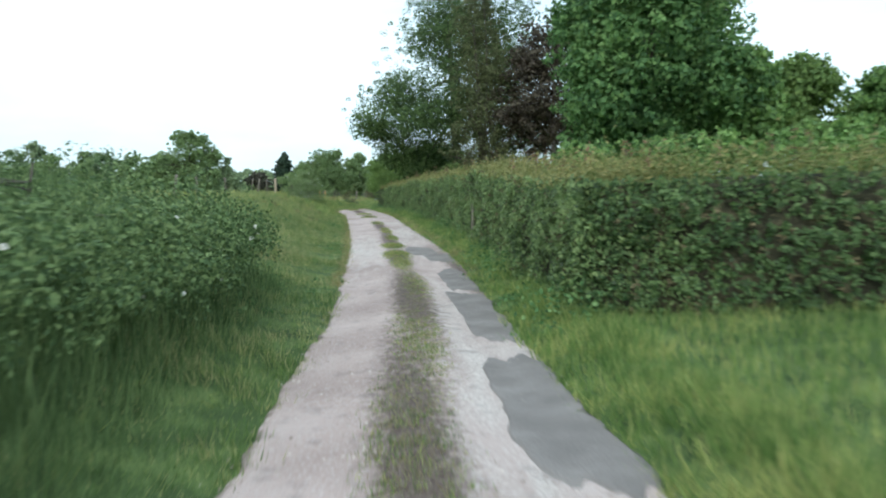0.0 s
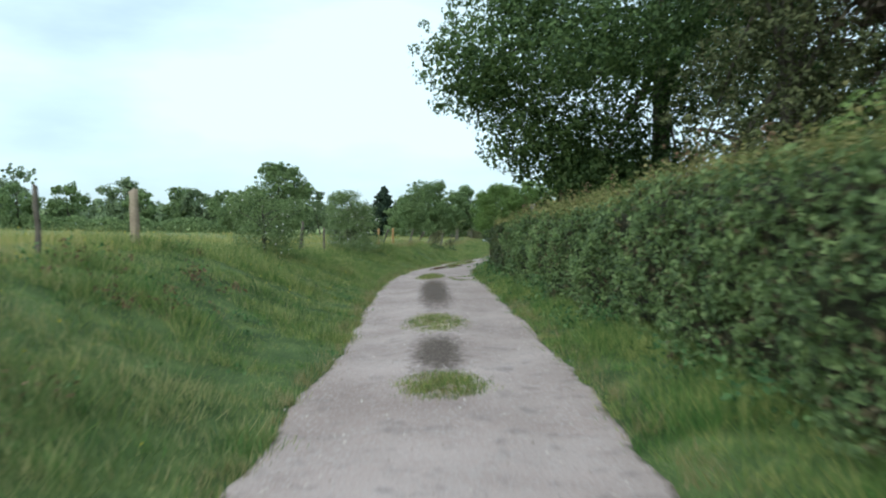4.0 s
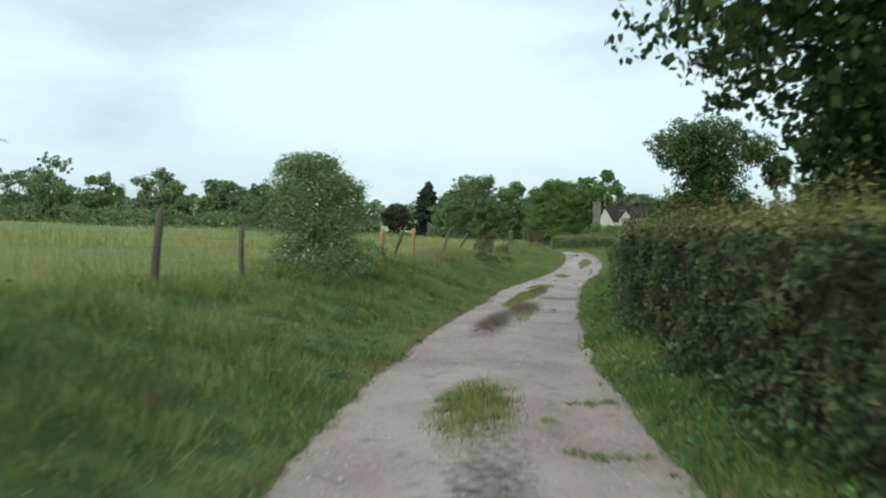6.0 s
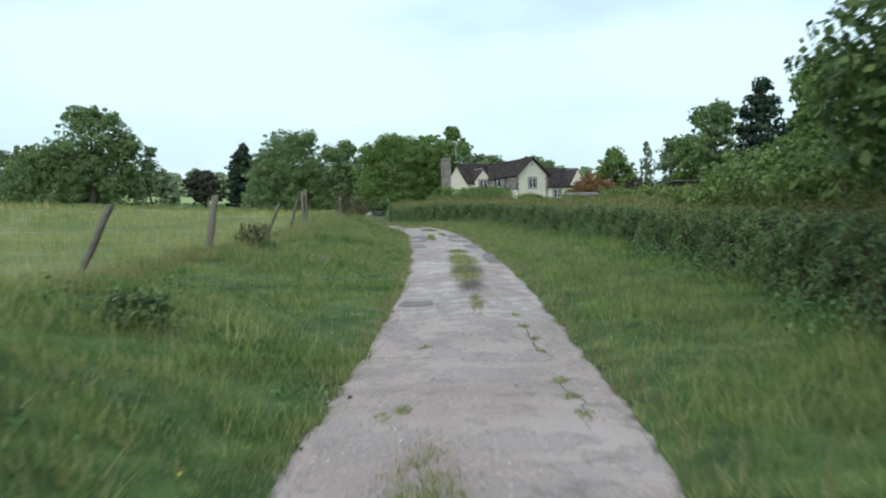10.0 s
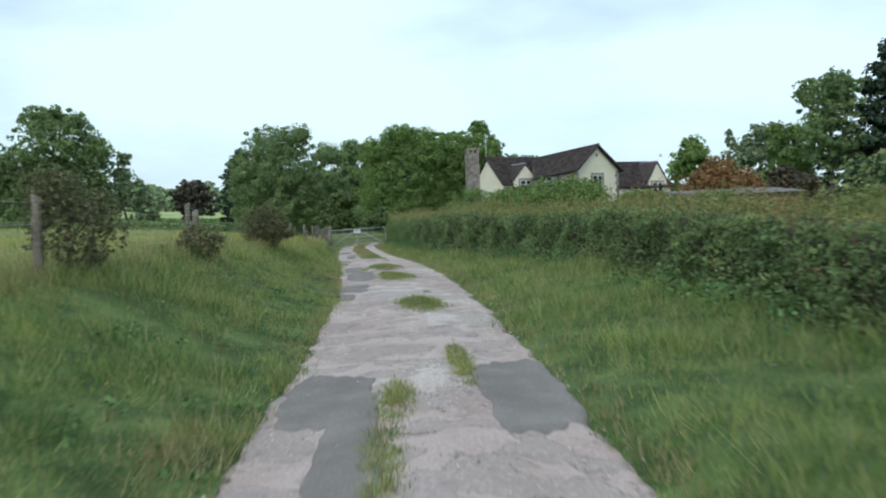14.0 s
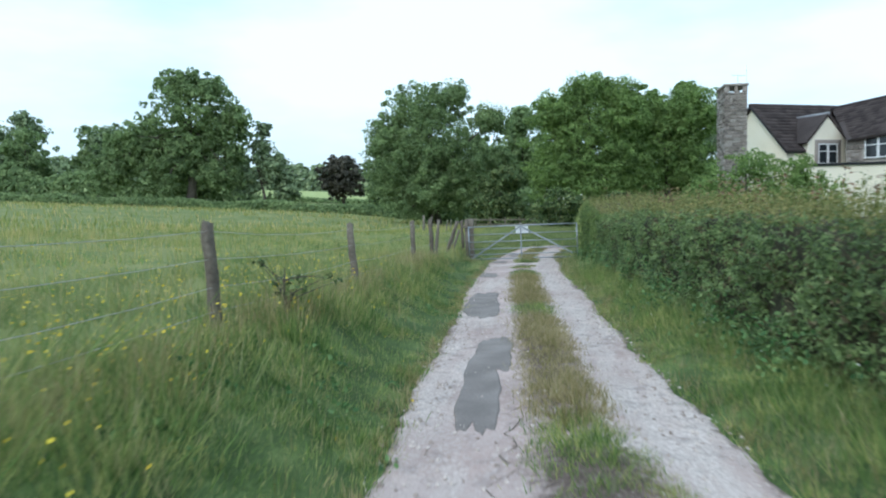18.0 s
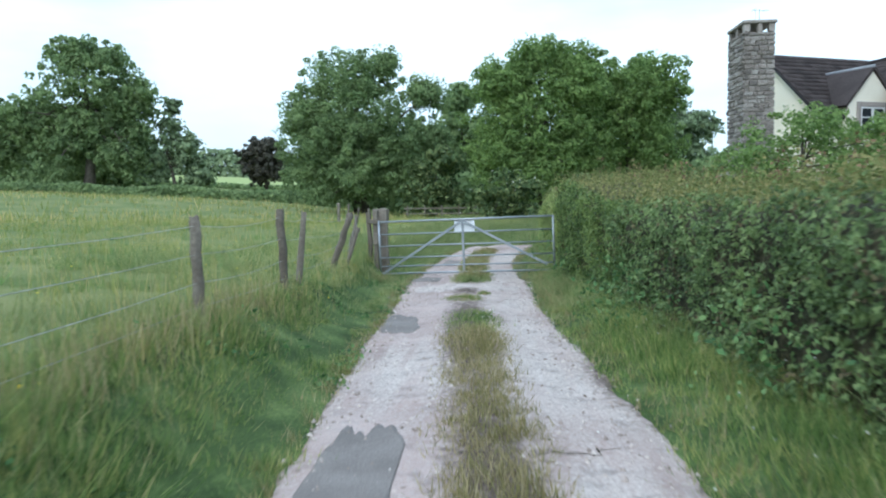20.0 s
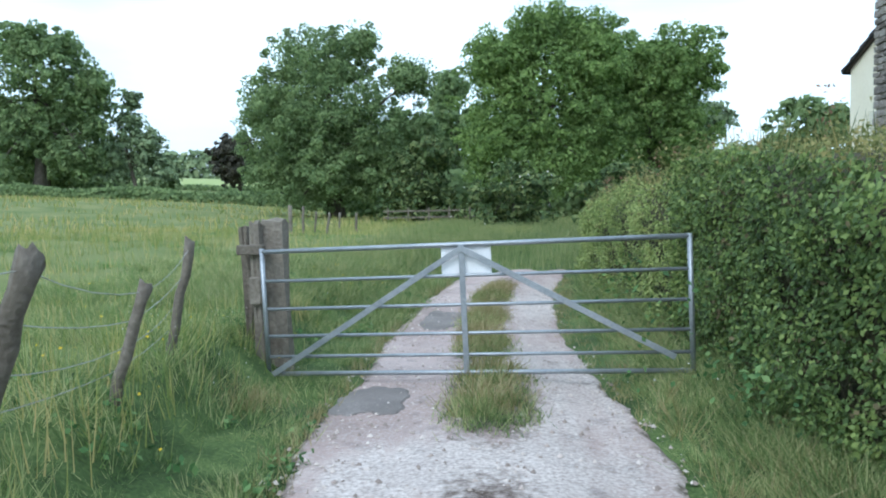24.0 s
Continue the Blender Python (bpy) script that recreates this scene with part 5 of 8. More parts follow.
def build_hedge(name, label, line, width_of, h_of, seed, density=1500, leaf=0.038, top_leaf=0.04, ends=(True, True), dock=0, mat=HEDGE_LEAF, brown_share=0.09, open_face=0.0, leaf_fn=small_leaves):
    """A clipped hedge along line (points from the near end to the far end, the lane on the left-hand side)."""
    rng = np.random.default_rng(seed)
    line = np.asarray(line, float)
    seg = np.r_[0, np.cumsum(np.hypot(*np.diff(line, axis=0).T))]
    s = np.arange(0, seg[-1], 0.3)
    xf, yf = np.interp(s, seg, line[:, 0]), np.interp(s, seg, line[:, 1])
    h, width = h_of(xf, yf), width_of(yf)
    root = thing(name, label, "hedge", at=(float(xf[0]), float(yf[0]), 0))
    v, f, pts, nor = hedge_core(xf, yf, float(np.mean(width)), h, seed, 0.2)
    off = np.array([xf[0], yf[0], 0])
    put("inner_mass", raw_mesh("inner_mass", v - off, f, HEDGE_CORE, True), root, "solid twig-brown core, darkened for the shade inside")
    wmean = float(np.mean(width))

    def at(u):
        i = u * (len(s) - 1)
        i0 = np.clip(i.astype(int), 0, len(s) - 2)
        t = (i - i0)[:, None]
        p = pts[i0] * (1 - t) + pts[i0 + 1] * t
        nn = nor[i0]
        return p, nn, np.interp(u * (len(s) - 1), np.arange(len(s)), h)

    L = seg[-1]
    # the clipped face towards the lane: short sprays of leaves, proud or sunken by turns, with dark clefts between
    per = 9
    m = int(L * np.mean(h) * density / per)
    u, w = rng.random(m), rng.random(m) ** 0.9
    p, nn, hh = at(u)
    run = p[:, 0] + p[:, 1]
    lump = 0.14 * smooth_noise(run * 1.1, w * hh * 1.6, 0.42, seed + 3) + 0.07 * smooth_noise(run, w * hh * 1.5, 0.17, seed + 5)
    cleft = smooth_noise(run * 1.6, w * hh * 0.7, 0.3, seed + 8) + 0.5 * smooth_noise(run, w * hh * 2, 0.12, seed + 9)
    ox = 0.06 + lump + rng.exponential(0.035, m) + 0.14 * ease(w, 0.82, 1.0) - 0.1 * ease(w, 0.4, 0.0)
    keep = rng.random(m) < np.clip(1.25 - 1.1 * np.clip(cleft - 0.35 + open_face, 0, 1), 0.12, 1)
    p, nn, hh, w, ox = p[keep], nn[keep], hh[keep], w[keep], np.minimum(ox[keep], 0.17)
    m = len(p)
    q = p + nn * ox[:, None]
    z = land_z(q[:, 0], q[:, 1]) + w * hh
    c0 = np.concatenate([q, z[:, None]], 1)
    axis = np.concatenate([-nn, np.full((m, 1), 0.55)], 1) + rng.normal(0, 0.6, (m, 3))
    axis /= np.linalg.norm(axis, axis=1)[:, None]
    step = rng.uniform(-0.05, 0.075, (m, per, 1))
    c = (c0[:, None] + axis[:, None] * step + rng.normal(0, 0.022, (m, per, 3))).reshape(-1, 3)
    nrm = np.repeat(np.concatenate([-nn, np.full((m, 1), 0.45)], 1), per, 0)
    brown = np.repeat(rng.random(m) < brown_share + 0.6 * brown_share * smooth_noise(p[:, 1], w * 3, 1.3, seed + 2), per)
    chunks = [leaf_fn(c[~brown], nrm[~brown], np.full(int((~brown).sum()), leaf), rng)]
    dead = leaf_fn(c[brown], nrm[brown], np.full(int(brown.sum()), leaf * 0.85), rng)
    put("browned_leaves", raw_mesh("browned_leaves", dead[0] - off, dead[1], HEDGE_BROWN), root, "browned clipped leaves and twig ends")
    # ends
    for k, on in enumerate(ends):
        if on:
            m = int(wmean * h[0 if k == 0 else -1] * density)
            ww, aa = rng.random(m), rng.random(m) * wmean
            i = 0 if k == 0 else -1
            tdir = np.array([-nor[i][1], nor[i][0]]) * (-1 if k == 0 else 1)
            e = pts[i] + nor[i] * aa[:, None] + tdir * rng.normal(0.0, 0.08, m)[:, None]
            c = np.concatenate([e, (land_z(e[:, 0], e[:, 1]) + ww * h[i])[:, None]], 1)
            chunks.append(leaf_fn(c, np.repeat([[tdir[0], tdir[1], 0.3]], m, 0), np.full(m, leaf), rng))
    put("foliage", raw_mesh("foliage", *join_arrays([(a - off, b) for a, b in chunks]), mat), root, "small dark hawthorn leaves")
    # the shaggy top
    n = int(L * wmean * 360)
    u, a = rng.random(n), rng.random(n)
    p, nn, hh = at(u)
    q = p + nn * (0.06 + a * (wmean - 0.1))[:, None]
    bump = 0.1 * smooth_noise(q[:, 0], q[:, 1], 0.5, seed + 6) + 0.12 * smooth_noise(q[:, 0], q[:, 1], 1.7, seed + 7)
    z = land_z(q[:, 0], q[:, 1]) * 0.0 + land_z(p[:, 0], p[:, 1]) + hh - 0.1 + rng.random(n) ** 0.7 * (0.14 + 1.25 * np.clip(bump, -0.06, 1) + rng.exponential(0.06, n) + 0.2 * ease(a, 0.25, 0.9))
    c = np.concatenate([q, z[:, None]], 1)
    put("top_growth", raw_mesh("top_growth", small_leaves(c, np.repeat([[0, -0.2, 1.0]], n, 0), np.full(n, top_leaf), rng)[0] - off, np.arange(3 * n).reshape(-1, 3), HEDGE_TOP), root, "lighter untrimmed shoots on the hedge top")
    # grasses standing in the top
    n = int(L * 110)
    u, a = rng.random(n), rng.random(n)
    p, nn, hh = at(u)
    q = p + nn * (0.25 + a * (wmean - 0.2))[:, None]
    z = land_z(p[:, 0], p[:, 1]) + hh - 0.1 + 0.15 * a
    tv, tf = tri_blades(q[:, 0], q[:, 1], rng.uniform(0.12, 0.42, n), rng.uniform(0.008, 0.02, n), rng, 0.5, z)
    tagged(put("standing_grass", raw_mesh("standing_grass", tv - off, tf, HEDGE_TOP), root), kind="stuff")
    n = int(L * 3.2)
    u, a = rng.random(n), rng.random(n)
    p, nn, hh = at(u)
    q = p + nn * (0.1 + a * (wmean - 0.2))[:, None]
    k = 14
    step = np.tile(np.linspace(0.1, 1, k), n)
    tall = np.repeat(rng.uniform(0.15, 0.45, n), k)
    lean = np.repeat(rng.normal(0, 0.3, (n, 2)), k, 0) * (step * tall)[:, None]
    qq = np.repeat(q, k, 0) + lean + rng.normal(0, 0.022, (n * k, 2))
    z = np.repeat(land_z(p[:, 0], p[:, 1]) + hh + 0.02 + 0.15 * a, k) + step * tall
    c = np.concatenate([qq, z[:, None]], 1)
    v, f = leaf_arrays(c, np.repeat([[0, -0.5, 0.7]], n * k, 0), np.full(n * k, 0.028), rng, 1.6)
    tagged(put("leader_shoot", raw_mesh("leader_shoot", v - off, f, HEDGE_TOP), root, "young upright shoots"), kind="stuff")
    if dock:
        n = int(L * dock)
        u = rng.random(n)
        p, nn, hh = at(u)
        q = p + nn * rng.uniform(0.3, wmean, n)[:, None]
        k = 16
        qq = np.repeat(q, k, 0) + rng.normal(0, 0.03, (n * k, 2))
        z = np.repeat(land_z(p[:, 0], p[:, 1]) + hh + rng.uniform(0.05, 0.2, n), k) + rng.uniform(0, 0.35, n * k)
        c = np.concatenate([qq, z[:, None]], 1)
        v, f = leaf_arrays(c, np.repeat([[0, -1.0, 0.5]], n * k, 0), np.full(n * k, 0.024), rng, 1.8)
        tagged(put("seed_head", raw_mesh("seed_head", v - off, f, DOCK), root, "rusty brown dock seed heads"), kind="stuff")
    return root


# hedge leaves again, with the oak's shade put into a darker colour
SHADE_LEAF = material("shade_darkened_thorn_leaves", (0.085, 0.118, 0.045), (0.034, 0.048, 0.02), (0.165, 0.2, 0.08), scale=1.3, fine=6.0, bump=0, island=0.34, through_light=0.3, rough=0.55, spread=0.36)
BANK_LEAF = material("pale_bramble_leaves", (0.312, 0.392, 0.126), (0.156, 0.209, 0.066), (0.520, 0.567, 0.216), scale=0.8, fine=3.0, bump=0, island=0.5, through_light=0.4, rough=0.65)
FRONT_LEAF = material("clipped_beech_leaves", (0.1, 0.168, 0.058), (0.042, 0.075, 0.028), (0.2, 0.29, 0.105), scale=1.3, fine=6.0, bump=0, island=0.34, through_light=0.35, rough=0.45, spread=0.36)
hy = np.arange(-0.2, 42.9, 1.0)
LANE_LINE = np.stack([lane_x(hy) + np.interp(hy, HEDGE_Y, HEDGE_D), hy], -1)
height_at = lambda xx, yy: np.interp(yy, HEDGE_Y, HEDGE_H) * (1 + 0.035 * smooth_noise(yy, yy * 0, 1.4, 3))
build_hedge("hedge", "tall clipped hawthorn hedge along the lane, with a shaggy top", LANE_LINE, lambda yy: np.full(len(yy), 1.5), height_at, 21, dock=2.0)
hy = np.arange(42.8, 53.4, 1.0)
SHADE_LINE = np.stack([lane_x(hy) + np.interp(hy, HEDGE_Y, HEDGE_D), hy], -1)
# this stretch takes the leaf colour darkened for the oak's shade
build_hedge("hedge", "leggy thorn hedge, leaves coloured darker for the oak's shade", SHADE_LINE, lambda yy: np.full(len(yy), 1.5), height_at, 25, dock=1.5, mat=SHADE_LEAF, open_face=0.25)
hy = np.arange(52.7, 66.5, 1.0)
BEND_LINE = np.stack([lane_x(hy) + np.interp(hy, HEDGE_Y, HEDGE_D), hy], -1)
build_hedge("hedge", "clipped hawthorn hedge round the bend of the lane", BEND_LINE, lambda yy: np.full(len(yy), 1.5), height_at, 26, dock=1.5, brown_share=0.14)
hy = np.arange(66.5, 139.9, 1.0)
FAR_LINE = np.stack([lane_x(hy) + np.interp(hy, HEDGE_Y, HEDGE_D), hy], -1)
build_hedge("hedge", "lower clipped field hedge bordering the farmhouse garden", FAR_LINE, lambda yy: np.full(len(yy), 1.7), height_at, 22, density=2000, leaf=0.032, top_leaf=0.032, dock=2.2)
hy = np.arange(139.3, 145.4, 1.0)
GATE_LINE = np.stack([np.interp(hy, [139, 141, 143, 146], [2.86, 2.72, 2.56, 2.55]), hy], -1)
build_hedge("hedge", "dense hedge growing round the hanging end of the gate", GATE_LINE, lambda yy: np.full(len(yy), 2.2), lambda xx, yy: np.interp(yy, [139, 141, 143, 145.5], [1.5, 1.62, 1.8, 1.76]) + 0.1 * smooth_noise(xx, yy, 0.9, 12), 23, density=4000, leaf=0.028, top_leaf=0.028, mat=GATE_LEAF, leaf_fn=leaf_arrays, open_face=-0.2, brown_share=0.05, dock=2.0)
hy = np.arange(145.2, 157.5, 1.0)
BANK_LINE = np.stack([np.interp(hy, [145, 149, 153, 157], [2.56, 2.42, 2.5, 3.2]), hy], -1)
build_hedge("hedge", "pale shaggy bramble hedge along the lane beyond the gate", BANK_LINE, lambda yy: np.full(len(yy), 2.2), lambda xx, yy: np.interp(yy, [145, 149, 153, 157], [1.72, 1.6, 1.3, 0.9]) + 0.14 * smooth_noise(xx, yy, 0.7, 13), 27, density=2400, leaf=0.026, top_leaf=0.026, mat=BANK_LEAF, brown_share=0.07, dock=3.0)
fx = np.arange(2.6, 17, 1.0)
FRONT_LINE = np.stack([fx[::-1], np.full(len(fx), -0.35) - 0.16 * (fx[::-1] - 2.6) * 1.0], -1)
build_hedge("hedge", "neatly clipped dark hedge at the mouth of the lane", FRONT_LINE, lambda yy: np.full(len(yy), 1.5), lambda xx, yy: 1.52 + 0.02 * smooth_noise(xx, xx, 1.0, 1), 24, dock=3.0, mat=FRONT_LEAF, leaf_fn=leaf_arrays, brown_share=0.03)

# ---- trees and bushes ----
def crown_points(blobs, n_clumps, per, rng, clump_r):
    """Leaf centres and outward normals: clumps spread over and in ellipsoid blobs."""
    vol = np.array([b[3] * b[4] * b[5] for b in blobs], float) ** 0.67
    pick = rng.choice(len(blobs), n_clumps, p=vol / vol.sum())
    B = np.array(blobs, float)[pick]
    d = rng.normal(0, 1, (n_clumps, 3))
    d /= np.linalg.norm(d, axis=1)[:, None]
    r = rng.uniform(0.15, 1.0, n_clumps) ** 0.45
    sprig = rng.random(n_clumps) < 0.3
    r = np.where(sprig, rng.uniform(0.95, 1.3 if clump_r > 0.3 else 1.1, n_clumps), r)
    cc = B[:, :3] + d * np.maximum(B[:, 3:] - clump_r * 0.75, B[:, 3:] * 0.35) * r[:, None]
    e = rng.normal(0, 1, (n_clumps, per, 3)) + np.array([0, 0, 0.25])
    e /= np.linalg.norm(e, axis=2)[:, :, None]
    rr = rng.uniform(0.35, 1, (n_clumps, per, 1)) ** 0.5
    cr_ = clump_r * rng.uniform(0.55, 1.4, (n_clumps, 1, 1)) * np.where(sprig, 0.55, 1.0)[:, None, None]
    p = cc[:, None] + e * rr * cr_ * np.array([1, 1, 0.78])
    nrm = 0.85 * e + 0.4 * d[:, None] + np.array([0, 0, 0.2])
    return p.reshape(-1, 3), nrm.reshape(-1, 3), cc


def build_tree(name, label, at, blobs, leaves, leaf, mat, trunk_r=0.3, bark=BARK, clump=0.9, per=40, seed=1, category="tree", fork=0.35, limbs=9, extra=None, z_base=None, top_z=None, long=1.3, near=False, inner=16):
    """A tree: tapered trunk, limbs reaching into the crown and leaf clumps. Blobs are (x, y, z, rx, ry, rz) from the foot."""
    rng = np.random.default_rng(seed)
    zb = land(at[0], at[1]) - 0.1 if z_base is None else z_base
    if top_z is not None:
        k = (top_z - zb) / max(b[2] + b[5] for b in blobs)
        blobs = [(b[0], b[1], b[2] * k, b[3], b[4], b[5] * k) for b in blobs]
    else:
        k = 1 + float(field_fall(np.float64(at[0]), np.float64(at[1]))) / max(b[2] + b[5] for b in blobs)
        blobs = [(b[0], b[1], b[2] * k, b[3], b[4], b[5] * k) for b in blobs]
    root = thing(name, label, category, at=(at[0], at[1], zb))
    top = max(b[2] + b[5] for b in blobs)
    low = min(b[2] - b[5] for b in blobs)
    main = np.array(max(blobs, key=lambda b: b[3] * b[4] * b[5])[:3])
    zt = np.linspace(0, 1, 7)
    end = np.array([main[0] * 0.7, main[1] * 0.7, low + (top - low) * 0.75])
    line = zt[:, None] * end + np.stack([0.12 * trunk_r * 3 * np.sin(zt * 5 + seed), 0.12 * trunk_r * 3 * np.cos(zt * 4), np.zeros(7)], -1)
    rad = trunk_r * (1 - 0.8 * zt)
    rad[0] *= 1.35
    put("trunk", raw_mesh("trunk", *tube_arrays(line, rad, 8), bark, True), root, "")
    p, nrm, cc = crown_points(blobs, max(6, int(leaves * 1.4 / per)), int(per * 0.8), rng, clump * 0.85)
    for k in range(limbs):
        c = cc[rng.integers(len(cc))]
        s = rng.uniform(fork, 0.8)
        a = np.array([np.interp(s, zt, line[:, i]) for i in range(3)])
        mid = (a + c) / 2 + np.array([0, 0, 0.12 * np.linalg.norm(c - a)]) + rng.normal(0, 0.06, 3) * np.linalg.norm(c - a)
        t = np.linspace(0, 1, 6)[:, None]
        arc = (1 - t) ** 2 * a + 2 * t * (1 - t) * mid + t**2 * c
        r0 = trunk_r * 0.45 * (1 - 0.5 * s)
        put("limb", raw_mesh("limb", *tube_arrays(arc, np.linspace(r0, r0 * 0.15, 6), 5, False), bark, True), root)
    v, f = leaf_arrays(p, nrm, np.full(len(p), leaf * 0.82), rng, long) if near else small_leaves(p, nrm, np.full(len(p), leaf * 0.98), rng, long)
    if leaves >= 3500 and (leaf >= 0.1 or inner < 6):  # the shaded leaf mass deep inside the crown
        n = leaves // inner
        pick = np.array(blobs, float)[rng.integers(len(blobs), size=n)]
        g = rng.normal(0, 1, (n, 3))
        g *= (rng.random(n) ** 0.45 * (0.55 if inner > 6 else 0.82) / np.linalg.norm(g, axis=1))[:, None]
        iv, if_ = (leaf_arrays if near else small_leaves)(pick[:, :3] + g * pick[:, 3:], g, np.full(n, leaf * (1.1 if near else 1.7)), rng, 1.2)
        put("inner_foliage", raw_mesh("inner_foliage", iv, if_, mat), root, "shaded leaves inside the crown")
    put("crown", raw_mesh("crown", v, f, mat), root, "")
    if extra:
        for nm, mt, cnt, sz, lab in extra:
            i = rng.choice(len(p), cnt)
            out = p[i] + nrm[i] / (np.linalg.norm(nrm[i], axis=1)[:, None] + 1e-6) * leaf * 1.2
            v, f = leaf_arrays(out, nrm[i] + np.array([0, -0.8, 0]), np.full(cnt, sz), rng, 1.0, 0.15)
            put(nm, raw_mesh(nm, v, f, mt), root, lab)
    return root


def round_crown(h, r, low, rng, k=7, sq=0.8):
    """Blobs that make an uneven broad crown of height h, radius r, starting at low."""
    mid = (h + low) / 2
    out = [(0, 0, mid, r * 0.72, r * 0.72, (h - low) * 0.42)]
    for i in range(k):
        a = 2 * np.pi * i / k + rng.uniform(-0.4, 0.4)
        z = low + (h - low) * rng.uniform(0.22, 0.82)
        rr = r * rng.uniform(0.45, 0.66) * (1 - 0.35 * abs((z - mid) / (h - low)) * 2)
        out.append((math.cos(a) * rr, math.sin(a) * rr, z, r * rng.uniform(0.3, 0.44), r * rng.uniform(0.3, 0.44), (h - low) * rng.uniform(0.13, 0.2)))
    out.append((rng.uniform(-0.2, 0.2) * r, 0, h - (h - low) * 0.15, r * 0.42, r * 0.42, (h - low) * 0.15))
    return out


IVY_LEAF = material("ivy_and_oak_leaves", (0.105, 0.165, 0.050), (0.042, 0.075, 0.025), (0.200, 0.265, 0.082), scale=0.5, fine=2.0, bump=0, island=0.55, through_light=0.3, rough=0.55)
TR = np.random.default_rng(5)
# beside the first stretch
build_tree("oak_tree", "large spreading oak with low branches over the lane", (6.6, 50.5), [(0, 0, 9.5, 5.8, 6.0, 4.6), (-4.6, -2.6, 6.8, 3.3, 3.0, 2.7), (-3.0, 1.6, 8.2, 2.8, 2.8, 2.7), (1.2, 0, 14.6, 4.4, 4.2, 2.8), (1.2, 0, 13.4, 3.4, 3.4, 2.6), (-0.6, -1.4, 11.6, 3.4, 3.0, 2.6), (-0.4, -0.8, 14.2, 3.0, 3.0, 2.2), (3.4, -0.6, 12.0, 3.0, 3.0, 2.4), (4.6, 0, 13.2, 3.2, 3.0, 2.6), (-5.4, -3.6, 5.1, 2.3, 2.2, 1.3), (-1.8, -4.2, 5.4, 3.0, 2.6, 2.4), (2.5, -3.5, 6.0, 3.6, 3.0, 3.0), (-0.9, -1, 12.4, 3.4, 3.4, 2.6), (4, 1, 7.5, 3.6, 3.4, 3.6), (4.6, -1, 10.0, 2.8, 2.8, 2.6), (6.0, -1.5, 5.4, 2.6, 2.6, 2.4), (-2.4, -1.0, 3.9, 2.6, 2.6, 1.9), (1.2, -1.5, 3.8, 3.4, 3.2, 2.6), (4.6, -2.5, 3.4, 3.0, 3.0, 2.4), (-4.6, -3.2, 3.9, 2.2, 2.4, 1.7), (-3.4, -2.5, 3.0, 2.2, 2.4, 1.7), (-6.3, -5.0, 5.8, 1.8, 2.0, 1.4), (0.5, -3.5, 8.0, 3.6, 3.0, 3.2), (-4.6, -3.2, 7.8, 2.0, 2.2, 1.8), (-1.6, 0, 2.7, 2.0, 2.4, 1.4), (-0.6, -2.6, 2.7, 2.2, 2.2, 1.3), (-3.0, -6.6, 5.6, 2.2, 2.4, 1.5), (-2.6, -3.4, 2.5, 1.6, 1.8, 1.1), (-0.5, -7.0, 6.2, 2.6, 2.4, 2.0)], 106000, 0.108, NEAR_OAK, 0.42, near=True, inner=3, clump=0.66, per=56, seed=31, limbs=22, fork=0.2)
CYPRESS_LEAF = material("dull_cypress_sprays", (0.118, 0.135, 0.058), (0.05, 0.06, 0.028), (0.205, 0.215, 0.095), scale=0.6, fine=3.0, bump=0, island=0.45, through_light=0.22, rough=0.75)
build_tree("cypress_tree", "tall dull olive-green cypress rising behind the hedge", (7.4, 41.2), [(0, 0, 1.6, 2.2, 2.1, 1.7), (-0.3, 0, 3.8, 2.3, 2.2, 2.0), (0.4, -0.4, 5.4, 2.1, 2.1, 1.8), (0, 0.2, 7.4, 2.2, 2.1, 2.1), (0.5, 0, 9.4, 1.9, 1.9, 2.0), (-0.3, 0, 11.4, 1.8, 1.8, 2.0), (0.2, 0, 13.4, 1.3, 1.3, 1.9), (0.8, -0.6, 3.0, 1.6, 1.6, 1.5), (1.0, 0.2, 8.0, 1.4, 1.4, 1.6)], 34000, 0.08, CYPRESS_LEAF, 0.26, near=True, inner=5, clump=0.42, per=36, seed=37, limbs=18, fork=0.12, long=2.0)
build_tree("elder_bush", "bright green elder rising over the hedge", (4.5, 31.4), [(0, 0, 1.4, 1.0, 1.2, 1.0), (0.5, 0.9, 1.2, 0.9, 1.0, 0.9), (0.2, -0.9, 1.1, 0.9, 1.0, 0.8)], 7500, 0.06, GARDEN_LEAF, 0.06, clump=0.3, per=24, seed=38, category="bush", limbs=10, top_z=2.45, extra=[("blossom", PETAL, 14, 0.07, "white elder blossom")])
build_tree("elder_bush", "bright green elder rising over the hedge", (4.2, 45.4), [(0, 0, 1.5, 0.8, 0.9, 1.0), (0.4, 0.5, 1.3, 0.7, 0.8, 0.8)], 4600, 0.06, GARDEN_LEAF, 0.06, clump=0.28, per=24, seed=39, category="bush", limbs=10, top_z=2.7)
build_tree("sycamore_tree", "bright green broad-leaved tree behind the hedge", (11.6, 22.5), [(0, 0, 6.2, 3.8, 3.6, 3.6), (-2.2, -1.5, 4.6, 1.9, 1.9, 1.9), (2.4, -1.2, 5, 2, 2, 2), (0.5, -1, 9.2, 2.4, 2.4, 2.2), (-1.5, 1, 7.8, 2.4, 2.4, 2), (-1.0, -0.5, 3.2, 2.6, 2.4, 1.6)], 36000, 0.16, OAK_LEAF, 0.28, clump=0.85, per=48, seed=32, limbs=14)
